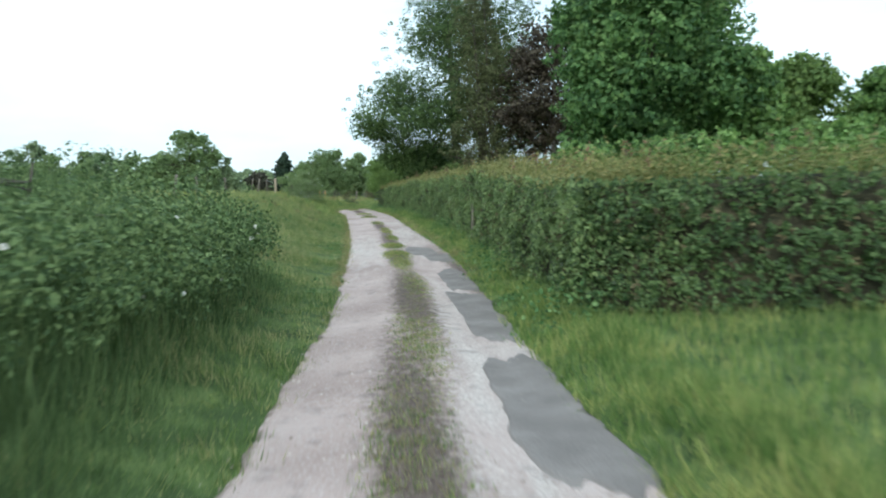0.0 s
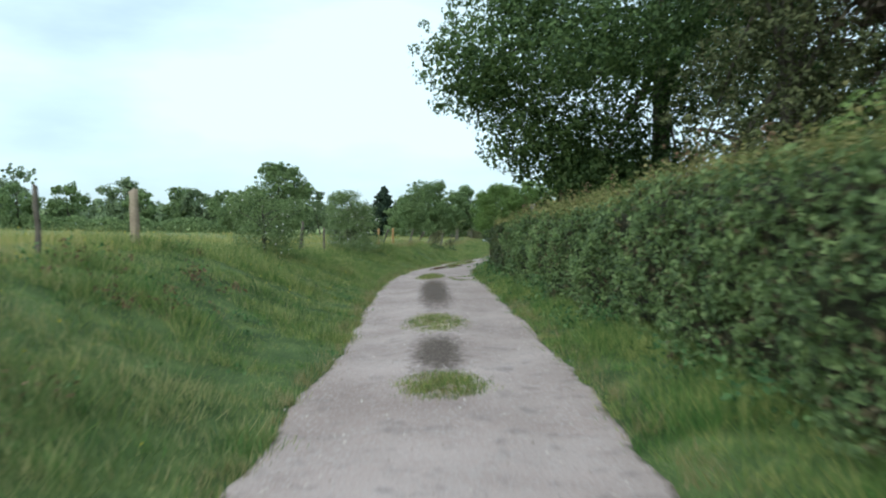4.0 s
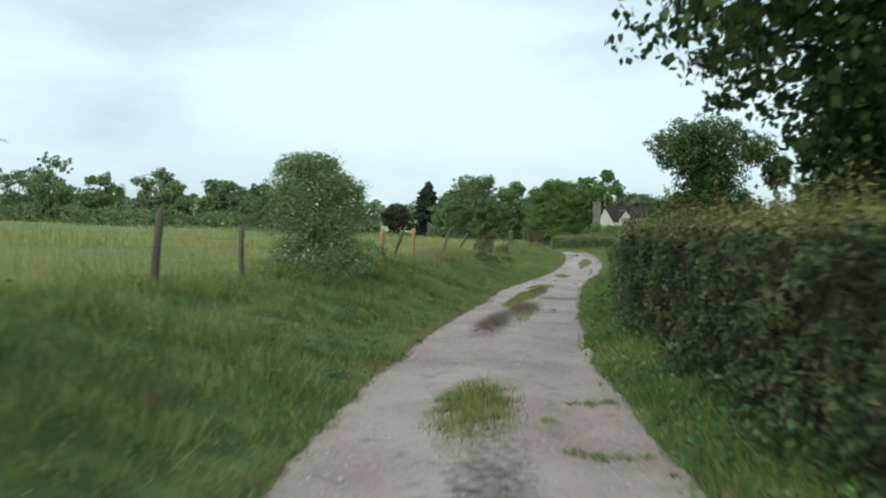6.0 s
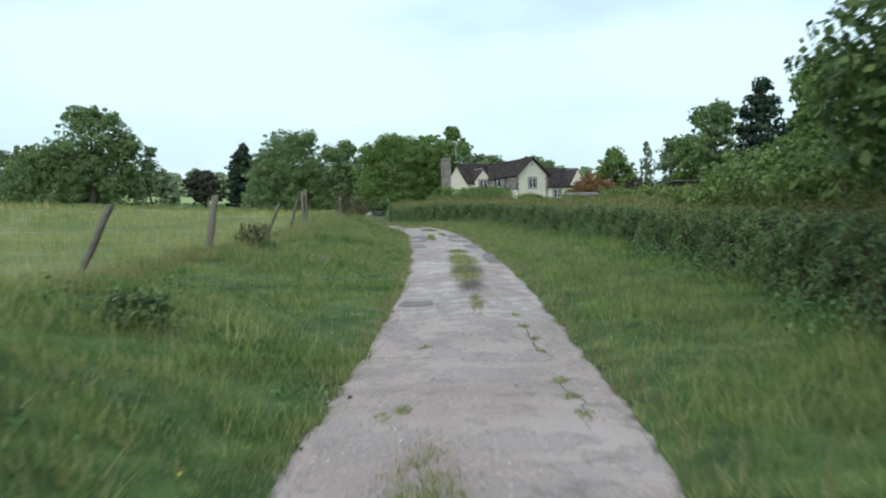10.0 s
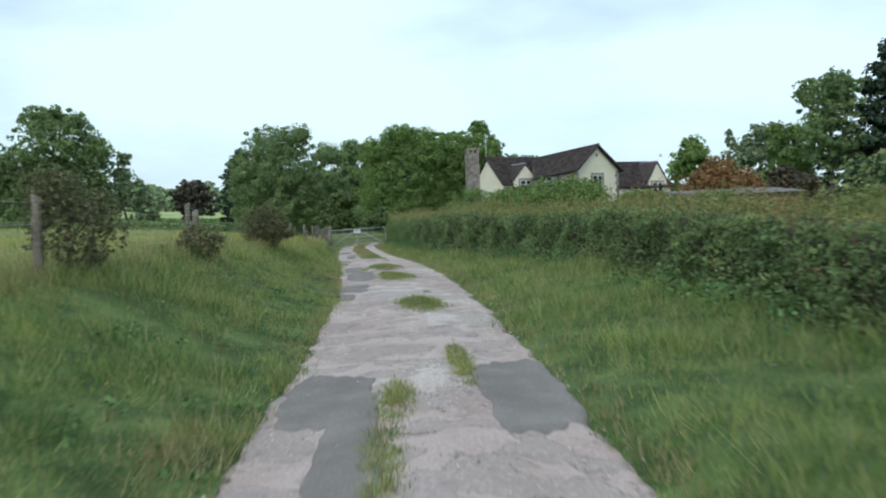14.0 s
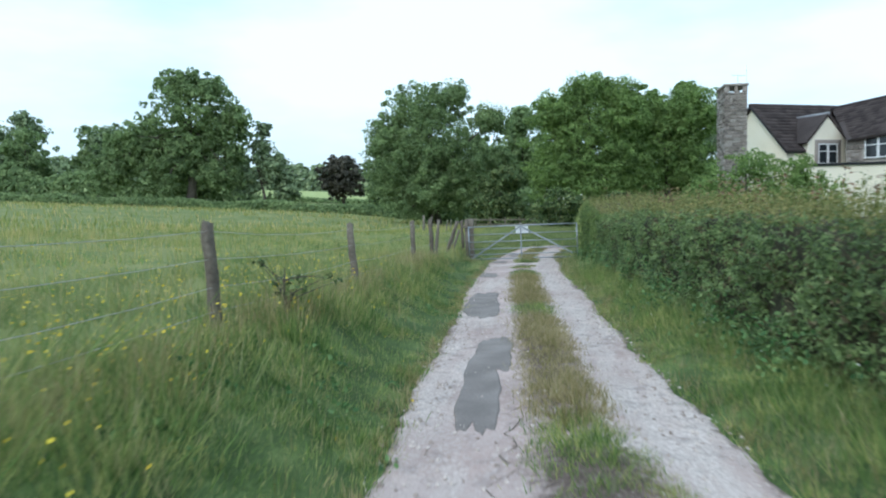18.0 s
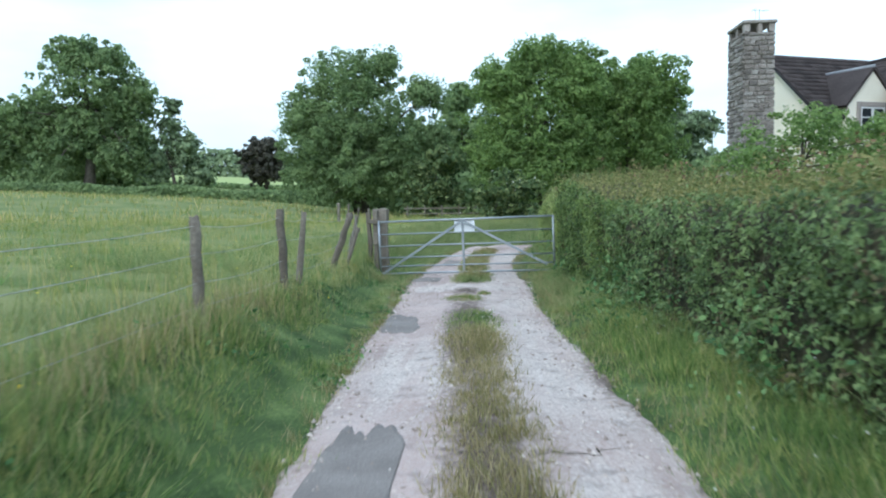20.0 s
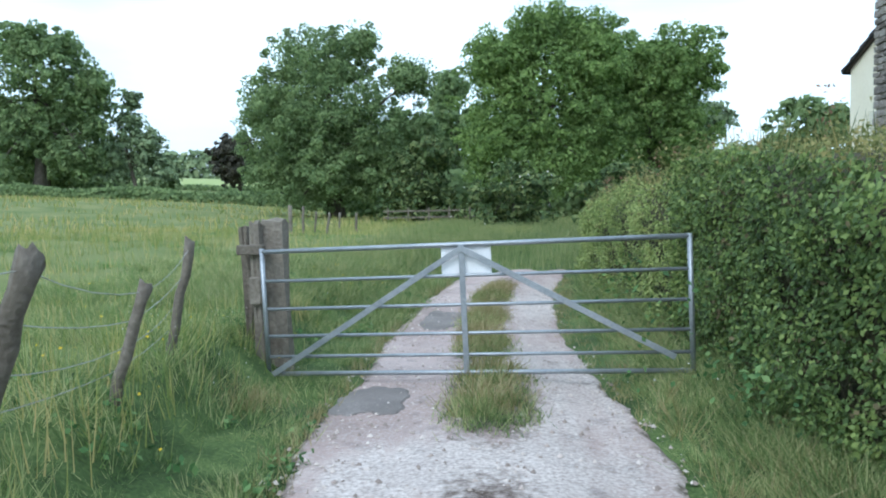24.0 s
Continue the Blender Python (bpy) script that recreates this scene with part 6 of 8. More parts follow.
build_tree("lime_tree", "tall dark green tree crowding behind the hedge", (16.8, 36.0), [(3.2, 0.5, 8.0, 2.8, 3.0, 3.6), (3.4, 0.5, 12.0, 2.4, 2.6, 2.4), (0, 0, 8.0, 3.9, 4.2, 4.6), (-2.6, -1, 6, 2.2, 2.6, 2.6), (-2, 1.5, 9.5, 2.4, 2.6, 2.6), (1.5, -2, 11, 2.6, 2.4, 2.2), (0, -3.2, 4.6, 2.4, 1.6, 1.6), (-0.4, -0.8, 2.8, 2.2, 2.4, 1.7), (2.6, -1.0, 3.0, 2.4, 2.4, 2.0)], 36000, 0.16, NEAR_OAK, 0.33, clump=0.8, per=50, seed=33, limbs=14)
build_tree("copper_beech", "dark purple copper beech with a pale trunk", (12.0, 40.2), [(0, 0, 4.6, 3.4, 3.2, 2.0), (0, 0, 7.2, 3.9, 3.6, 3.0), (-2.4, -1.0, 5.4, 1.8, 1.8, 1.5), (2.0, -1.4, 5.4, 2.2, 2.0, 1.8), (0, 0, 10, 2.4, 2.4, 2.2), (-1.6, -0.6, 8.6, 1.8, 1.8, 1.6)], 17000, 0.15, COPPER_LEAF, 0.22, PALE_BARK, clump=0.8, per=40, seed=34, limbs=16)
for k, (x, y, h, r) in enumerate([(15.5, 22, 6.7, 2.6), (19.0, 24, 6.6, 2.8), (22.5, 23, 5.8, 2.8), (14.0, 31, 9, 3.2), (20, 36, 10, 3.6)]):
    build_tree("young_sycamore", "leafy green garden tree behind the front hedge", (x, y), round_crown(h, r, 1.2, TR, 6), 11000, 0.17, LIME_LEAF if k % 2 == 0 else ASH_LEAF, 0.16, clump=0.6, per=32, seed=40 + k, limbs=10)
# leaf colour carries the shade under the oak
build_tree("thorn_tree", "overgrown thorn rising behind the hedge, leaves darkened for the oak's shade", (4.3, 49.6), [(0, 0, 1.9, 1.4, 1.7, 1.4), (-0.5, -1.6, 1.7, 1.2, 1.4, 1.1), (0.6, -2.6, 1.7, 1.4, 1.5, 1.2), (0.4, 1.6, 2.0, 1.4, 1.5, 1.4)], 15000, 0.08, NEAR_OAK, 0.1, clump=0.35, per=30, seed=36, limbs=8, category="tree", top_z=3.7)
for k, (x, y) in enumerate([(9.6, 8.6), (13.6, 9.2), (17.6, 9.6), (7.4, 12.5)]):
    build_tree("shrub", "leafy garden shrub crowding behind the front hedge", (x, y), [(0, 0, 1.1, 1.9, 1.5, 1.0), (-1.2, 0.3, 1.3, 1.3, 1.2, 0.9), (1.3, 0, 1.4, 1.4, 1.2, 0.9)], 4600, 0.1, LIME_LEAF, 0.07, clump=0.34, per=26, seed=170 + k, category="bush", limbs=8, top_z=2.25 + 0.15 * (k % 2))
# the ivy-clad tree past the bend
build_tree("ivy_clad_tree", "stubby ivy-clad tree with a mushroom-shaped crown", (7.35, 75.4), [(0, 0, 5.3, 2.2, 2.1, 1.6), (-1.2, -0.5, 5.4, 1.6, 1.5, 1.3), (0.1, 0, 3.9, 1.5, 1.4, 1.6), (-0.1, 0, 2.6, 1.5, 1.4, 1.3), (2.3, 0, 5.2, 1.2, 1.2, 0.9), (-1.5, -0.6, 2.0, 1.3, 1.2, 1.1), (0.6, 0, 1.4, 1.6, 1.5, 1.2), (3.2, 0.2, 4.2, 0.8, 0.8, 0.8), (-1.7, -0.6, 2.5, 1.2, 1.2, 1.0), (0.4, 0, 3.2, 1.8, 1.6, 1.6), (0.2, -0.3, 4.2, 1.5, 1.3, 1.2), (0.2, -0.4, 5.9, 1.7, 1.5, 1.0), (0.6, -0.3, 2.2, 1.9, 1.5, 1.2)], 40000, 0.09, IVY_LEAF, 0.34, near=True, inner=3, clump=0.42, per=36, seed=51, limbs=5)
build_tree("elder_bush", "bright green elder shoots above the hedge", (7.7, 80.8), [(0, 0, 2.0, 1.5, 1.5, 0.9), (-0.4, -2.2, 1.7, 1.2, 1.4, 0.7), (0.3, 2.5, 1.6, 1.3, 1.4, 0.7)], 7000, 0.08, GARDEN_LEAF, 0.07, clump=0.3, per=24, seed=52, category="bush", top_z=2.3)
# behind the garden
build_tree("birch_tree", "tall light green willow-like tree behind the garden", (50.6, 147.0), round_crown(17.5, 6.2, 0.5, TR, 10), 12000, 0.3, ASH_LEAF, 0.25, clump=0.7, per=36, seed=53)
build_tree("birch_tree", "tall light green willow-like tree behind the garden", (56.5, 141.0), round_crown(18.5, 7.0, 1.0, TR, 9), 8000, 0.32, ASH_LEAF, 0.3, clump=0.8, per=36, seed=54)
build_tree("birch_tree", "tall light green willow-like tree behind the garden", (50.0, 130.0), round_crown(12.0, 4.6, 0.6, TR, 8), 7000, 0.28, ASH_LEAF, 0.3, clump=0.9, per=36, seed=55)


def conifer_blobs(h, r, n=9):
    return [(0, 0, h * (i + 0.5) / n * 0.95 + 0.3, r * (1 - 0.85 * i / n), r * (1 - 0.85 * i / n), h / n * 0.75) for i in range(n)]


build_tree("dark_conifer", "dense dark green conifer behind the garden", (56.5, 173.5), conifer_blobs(15.5, 8.2), 15000, 0.36, DARK_LEAF, 0.35, clump=0.8, per=30, seed=56, top_z=18.6)
build_tree("garden_tree", "green broad-leaved tree beyond the farmhouse garden", (49.5, 173.0), round_crown(13.0, 4.6, 2.0, TR), 6500, 0.34, FIELD_LEAF, 0.3, clump=0.9, per=30, seed=57, top_z=15.6)
build_tree("garden_tree", "green broad-leaved tree beyond the farmhouse garden", (37.0, 179.0), round_crown(8.6, 3.8, 1.0, TR), 3600, 0.36, ASH_LEAF, 0.25, clump=0.8, per=26, seed=58, top_z=9.6)
build_tree("slender_tree", "slender sparse tree against the sky", (44.3, 186.0), [(0, 0, 5.5, 1.3, 1.3, 4.2), (0, 0, 9.2, 0.5, 0.5, 1.3)], 1100, 0.28, FAR_LEAF, 0.12, clump=0.5, per=18, seed=59)
build_tree("slender_tree", "slender tufted tree against the sky", (48.0, 186.0), [(0, 0, 9.6, 1.3, 1.3, 1.3), (0.2, 0, 6.6, 0.9, 0.9, 1.3), (0.2, 0, 3.6, 1.4, 1.4, 1.3)], 1100, 0.3, FAR_LEAF, 0.12, clump=0.6, per=18, seed=60)
build_tree("garden_tree", "green broad-leaved tree beyond the farmhouse garden", (50.5, 183.0), round_crown(10.4, 3.8, 1.0, TR), 3200, 0.38, ASH_LEAF, 0.25, clump=0.8, per=26, seed=61, top_z=11.2)
build_tree("dark_tree", "dark green tree among the garden trees", (63.0, 172.0), round_crown(15.0, 5.0, 1.0, TR), 5200, 0.42, DARK_LEAF, 0.3, clump=1.0, per=28, seed=62, top_z=15.5)
build_tree("orange_shrub", "orange-leaved ornamental shrub in the garden", (18.8, 131.0), [(0.2, 0, 1.9, 1.4, 1.3, 1.2), (1.7, 0.6, 1.7, 1.2, 1.3, 1.0), (-1.0, 0.2, 1.3, 0.9, 1.0, 0.8)], 9000, 0.1, ORANGE_LEAF, 0.1, clump=0.4, per=24, seed=63, category="shrub", top_z=3.8)
build_tree("purple_shrub", "dark purple-leaved shrub in the garden", (24.0, 134.0), round_crown(3.1, 2.3, 0.2, TR, 5), 2600, 0.17, COPPER_LEAF, 0.1, clump=0.45, per=22, seed=64, category="shrub")
for k, (x, y, h, r) in enumerate([(13.0, 124.0, 2.0, 1.8), (14.8, 120.5, 1.9, 2.0), (13.5, 108, 1.9, 2.2), (18, 104, 2.1, 2.4), (11.5, 97, 1.8, 1.8), (10.4, 117.5, 1.9, 1.6)]):
    build_tree("garden_bush", "bright green overgrown shrub behind the hedge", (x, y), round_crown(h - 0.35, r, 0.2, TR, 5), 5200, 0.085, GARDEN_LEAF, 0.08, clump=0.4, per=28, seed=70 + k, category="bush")
build_tree("shrub", "large bright green shrub swelling over the hedge", (8.4, 120.6), [(0, 0, 1.5, 1.3, 2.0, 1.2), (-0.5, 1.8, 1.3, 1.0, 1.4, 1.0), (0.9, -0.6, 1.6, 1.3, 1.5, 1.1), (0.4, -2.6, 1.4, 1.2, 1.6, 1.1)], 14000, 0.065, GARDEN_LEAF, 0.1, clump=0.34, per=30, seed=85, category="bush", top_z=2.75)
build_tree("shrub", "large bright green shrub before the farmhouse", (9.6, 131.0), round_crown(2.75, 3.0, 0.2, TR, 6), 12000, 0.085, GARDEN_LEAF, 0.1, clump=0.38, per=30, seed=80, top_z=2.9, category="bush")
build_tree("shrub", "bright green shrub before the farmhouse", (10.9, 137.0), round_crown(2.5, 2.3, 0.2, TR, 6), 8000, 0.085, GARDEN_LEAF, 0.1, clump=0.38, per=30, seed=81, top_z=2.7, category="bush")
build_tree("shrub", "grey-green shrub below the stone chimney", (8.3, 146.6), [(0, 0, 1.6, 1.9, 1.6, 1.3), (-1.2, 0, 1.3, 1.2, 1.3, 1.1), (1.3, 0.3, 1.5, 1.3, 1.3, 1.2), (2.6, 0.3, 1.3, 1.1, 1.0, 1.0), (1.9, 0.2, 2.3, 0.5, 0.5, 0.6), (0.2, 0, 2.5, 0.9, 0.9, 0.6)], 15000, 0.075, ASH_LEAF, 0.1, clump=0.36, per=30, seed=82, top_z=3.55, category="bush")
build_tree("shrub", "leafy shrub against the cream farmhouse wall", (19.0, 146.5), round_crown(1.9, 2.2, 0.2, TR, 6), 3800, 0.14, LIME_LEAF, 0.1, clump=0.42, per=28, seed=83, category="bush")
build_tree("shrub", "leafy shrub against the cream farmhouse wall", (24.0, 154.0), round_crown(2.8, 2.4, 0.2, TR, 6), 3200, 0.16, ASH_LEAF, 0.1, clump=0.42, per=28, seed=84, category="bush")
# beyond the gate
build_tree("chestnut_tree", "big dome-shaped dark green tree in the field", (-11.5, 196.0), [(0, 0, 7.4, 6.0, 5.6, 4.9), (-3.2, -1, 5.0, 4.0, 3.6, 3.4), (3.2, -1, 5.2, 3.6, 3.4, 3.4), (2.6, 0, 12.6, 1.8, 1.9, 1.7), (-0.9, 0, 11.4, 4.3, 4.0, 2.8), (6.0, 0, 10.0, 2.5, 2.4, 2.0), (6.8, 0, 6.2, 2.0, 2.0, 1.8), (-4.4, 0, 8.4, 2.6, 3.0, 2.8), (0, -1.5, 3.0, 5.8, 4.6, 2.6)], 72000, 0.172, FIELD_LEAF, 0.6, clump=1.1, per=84, seed=90, top_z=14.9, limbs=8)
build_tree("sycamore_tree", "big rounded bright green tree beyond the gate", (3.8, 184.0), [(0, 0, 7.0, 5.0, 4.6, 4.8), (-2.4, -1, 9.2, 2.6, 2.4, 2.4), (-2.4, 0, 4.6, 3.0, 2.8, 3.0), (2.6, -1, 9.0, 2.8, 2.6, 2.2), (3.4, 0, 5.0, 2.6, 2.8, 3.0), (0.2, -1.0, 11.2, 2.6, 2.4, 1.6), (2.8, -0.5, 10.6, 2.4, 2.2, 1.8), (0, -2, 3.4, 3.6, 2.6, 2.6)], 64000, 0.154, ASH_LEAF, 0.5, clump=1.0, per=78, seed=91, top_z=12.6)
build_tree("sycamore_tree", "rounded green tree beside the lane beyond the gate", (10.9, 187.0), [(0, 0, 6.0, 4.0, 3.8, 4.2), (1.4, -1, 8.4, 3.0, 2.8, 2.4), (-1.8, 0, 8.4, 2.6, 2.4, 2.2), (1.8, 0, 4.0, 2.6, 2.6, 2.6)], 31000, 0.164, ASH_LEAF, 0.4, clump=0.95, per=70, seed=97, top_z=11.8)
build_tree("ash_tree", "tall open ash tree behind the farmhouse", (15.5, 221.0), [(0, 0, 9, 4.4, 4.4, 5.0), (-3, 0, 13, 2.2, 2.2, 2.0), (1.8, 0, 14.6, 2.0, 2.0, 1.9), (4.0, 0, 12, 2.0, 2.0, 2.0), (-4, 0, 8, 2.6, 2.6, 3)], 8000, 0.4, ASH_LEAF, 0.4, clump=0.95, per=32, seed=92, top_z=17.6)
build_tree("ash_tree", "green tree behind the lane's end", (9.5, 205.0), round_crown(10.5, 4.2, 0.8, TR), 6000, 0.36, OAK_LEAF, 0.3, clump=0.9, per=32, seed=93)
build_tree("bramble_bush", "pale bramble thicket swelling behind the gate hedge", (4.9, 150.2), [(0, 0, 1.0, 1.3, 1.6, 0.8), (0.8, 1.4, 1.2, 1.4, 1.4, 0.9), (-0.5, -1.2, 1.0, 0.9, 1.2, 0.8), (-0.6, 1.6, 0.8, 1.0, 1.4, 0.6)], 12000, 0.06, GARDEN_LEAF, 0.05, clump=0.3, per=26, seed=160, category="bush", limbs=14, top_z=2.05)
build_tree("hawthorn_bush", "wild hedge bush beyond the gate", (1.6, 170.0), round_crown(2.6, 2.6, 0.1, TR, 6) + [(0, 0, 0.5, 2.3, 2.0, 0.7)], 4200, 0.14, BUSH_LEAF, 0.1, clump=0.4, per=28, seed=94, category="bush", extra=[("blossom", PETAL, 40, 0.09, "white elder blossom")])
build_tree("hawthorn_bush", "wild hedge bush beyond the gate", (5.4, 163.0), round_crown(2.7, 2.4, 0.1, TR, 6) + [(0, 0, 0.5, 2.2, 2.0, 0.7)], 4200, 0.13, BUSH_LEAF, 0.1, clump=0.4, per=28, seed=95, category="bush")
build_tree("hawthorn_bush", "dark scrub below the big field trees", (-4.0, 190.0), round_crown(4.6, 3.4, 0.1, TR, 6) + [(0, 0, 0.8, 3.2, 2.6, 1.1)], 5200, 0.22, BUSH_LEAF, 0.12, clump=0.6, per=28, seed=96, category="bush")
# field trees
build_tree("oak_tree", "great old field oak with gaps in its crown", (-54.5, 228.0), [(1, 0, 14.0, 7.2, 6.4, 6.6), (6.2, 0, 12.5, 4.4, 4.0, 4.2), (-1, 0, 18.6, 3.8, 3.6, 2.4), (3.5, 0, 17.5, 2.8, 2.8, 2.2), (-6.2, 0, 9.8, 4.4, 4.2, 4.6), (-11, 0, 8, 4.2, 4.2, 4.8), (7.4, 0, 8, 2.6, 2.6, 2.2), (-13.5, 0, 5.2, 3.8, 3.6, 3.6), (0.5, 0, 8.0, 5.0, 4.4, 4.0), (-3.5, 0, 5.5, 5.0, 4.4, 4.2), (5.0, 0, 4.5, 4.0, 3.6, 3.2)], 36000, 0.36, FIELD_LEAF, 0.8, clump=1.35, per=52, seed=100, top_z=23.6, limbs=18)
build_tree("birch_tree", "grey-green thin-crowned tree by the field edge", (-43.6, 231.0), [(-0.6, 0, 8.4, 2.6, 3, 3.0), (1.6, 0, 6.2, 2.4, 3, 2.4), (0, 0, 11.2, 1.3, 1.6, 1.4), (-2.6, 0, 4.0, 3.2, 3, 3.4), (3.2, 0, 3.0, 3.0, 3, 2.6)], 4200, 0.4, FAR_LEAF, 0.3, clump=0.9, per=26, seed=101)
build_tree("red_leaved_tree", "rounded dark purple-leaved tree in the field hedge", (-37.2, 251.0), [(0, 0, 5.6, 4.3, 4.0, 4.0), (0, 0, 8.2, 2.6, 2.6, 1.9)], 4500, 0.42, material("plum_leaves", (0.068, 0.066, 0.048), (0.034, 0.033, 0.025), (0.11, 0.1, 0.066), bump=0, island=0.5, rough=0.7), 0.35, clump=0.9, per=28, seed=102, top_z=11.6)
build_tree("dark_conifer", "narrow dark conifer standing in the tree line", (-30.4, 262.5), [(0, 0, 2.4, 4.0, 4.0, 2.6), (0, 0, 6.2, 4.3, 4.3, 3.0), (0, 0, 10, 3.9, 3.9, 3.0), (0, 0, 13, 2.9, 2.9, 2.4), (0.3, 0, 15.2, 1.6, 1.6, 1.9)], 11000, 0.45, DARK_LEAF, 0.35, clump=0.9, per=26, seed=103, top_z=18.4)
FIELD_TREES = [  # x, y, top, radius, leaves
    (-161, 283, 31.5, 9, FAR_LEAF), (-120, 275, 25, 8, FAR_LEAF), (-108, 262, 19.5, 7, FIELD_LEAF), (-92, 268, 19.5, 7, FAR_LEAF), (-80, 262, 18.5, 7.5, FIELD_LEAF), (-70, 258, 19, 7.5, FIELD_LEAF), (-136, 270, 23, 8, FIELD_LEAF), (-148, 262, 23, 7, FIELD_LEAF), (-178, 290, 27, 9, FAR_LEAF), (-200, 300, 29, 10, FIELD_LEAF), (-226, 300, 28, 10, FAR_LEAF), (-99, 272, 21, 7, FIELD_LEAF),
    (-20.5, 240, 13.5, 6, FIELD_LEAF), (-3.5, 222, 14.5, 5, FIELD_LEAF), (3.5, 232, 15.0, 5.5, FAR_LEAF), (25, 235, 12.5, 6, FAR_LEAF), (34, 222, 11, 6, FIELD_LEAF), (60, 205, 13, 7, FAR_LEAF), (70, 180, 15, 8, FIELD_LEAF), (62, 150, 15, 7, FIELD_LEAF), (52, 128, 14, 7, FAR_LEAF), (44, 100, 14, 7, FIELD_LEAF), (36, 80, 12, 6, FIELD_LEAF), (30, 60, 12, 5, FIELD_LEAF), (-66, 268, 12.5, 6, FAR_LEAF), (-24, 258, 12, 6, FIELD_LEAF), (-64, 246, 11, 6, FIELD_LEAF), (-10, 236, 12.5, 6, FIELD_LEAF),
]
for k, (x, y, top, r, mt) in enumerate(FIELD_TREES):
    h = top - land(x, y)
    h += 0.8
    build_tree("field_tree", "leafy green tree in the far field boundary", (x, y), round_crown(h, r * 1.12, h * 0.04, TR, 8), 3600, 0.55, mt, 0.35, clump=1.5, per=34, seed=220 + k, limbs=4, top_z=top + 0.8)


def far_hedge(name, label, x0, y0, x1, y1, h, w, n, leaf, mat, seed):
    rng = np.random.default_rng(seed)
    t = rng.random(n)
    x, y = x0 + (x1 - x0) * t, y0 + (y1 - y0) * t
    hh = h * (1 + 0.25 * smooth_noise(x, y, 2.5, seed))
    a, b = rng.uniform(-1, 1, n), rng.random(n) ** 0.8
    nx_, ny_ = -(y1 - y0), (x1 - x0)
    l = math.hypot(nx_, ny_)
    x, y = x + nx_ / l * a * w * np.sqrt(1 - 0.7 * b**2), y + ny_ / l * a * w * np.sqrt(1 - 0.7 * b**2)
    z = land_z(x, y) + b * hh
    v, f = leaf_arrays(np.stack([x, y, z], -1), np.stack([nx_ / l * a, ny_ / l * a - 0.4, b], -1), np.full(n, leaf), rng, 1.2)
    root = thing(name, label, "hedge", at=(x0, y0, land(x0, y0)))
    v = (v - np.array([x0, y0, land(x0, y0)])).reshape(-1, 4, 3)
    for nm, on in (("foliage", b <= 0.8), ("top_growth", b > 0.8)):
        put(nm, raw_mesh(nm, v[on].reshape(-1, 3), np.arange(4 * int(on.sum())).reshape(-1, 4), mat), root)


far_hedge("field_hedge", "low dark hedge across the far end of the field", -95, 229, -9, 216, 1.25, 0.9, 15000, 0.33, FIELD_LEAF, 1)
far_hedge("field_scrub", "dark continuous scrub below the far trees", -240, 272, -56, 251, 5.5, 2.6, 22000, 0.6, FIELD_LEAF, 8)
far_hedge("field_scrub", "dark scrub below the far trees", -28, 247.6, -14, 246, 5.0, 2.6, 2200, 0.7, FIELD_LEAF, 18)
far_hedge("field_scrub", "dark scrub below the trees at the lane's end", -14, 204, 40, 214, 4.0, 2.2, 9000, 0.5, FIELD_LEAF, 9)
far_hedge("field_hedge", "dark hedge along a distant field", -120, 300, 20, 285, 1.1, 1.0, 7000, 0.5, FIELD_LEAF, 2)
far_hedge("distant_wood", "distant dark wood on the skyline", -190, 520, 120, 470, 13, 6, 11000, 2.2, FAR_LEAF, 3)
far_hedge("distant_wood", "distant dark wood on the skyline", -480, 470, -190, 520, 14, 6, 9000, 2.4, FAR_LEAF, 4)
far_hedge("garden_hedge", "tangled hedge behind the farmhouse", 14, 172, 60, 190, 3.5, 1.8, 8000, 0.34, BUSH_LEAF, 5)
far_hedge("garden_hedge", "tangled overgrown garden hedge behind the clipped one", 30, 60, 38, 150, 4.5, 2.0, 12000, 0.36, BUSH_LEAF, 6)

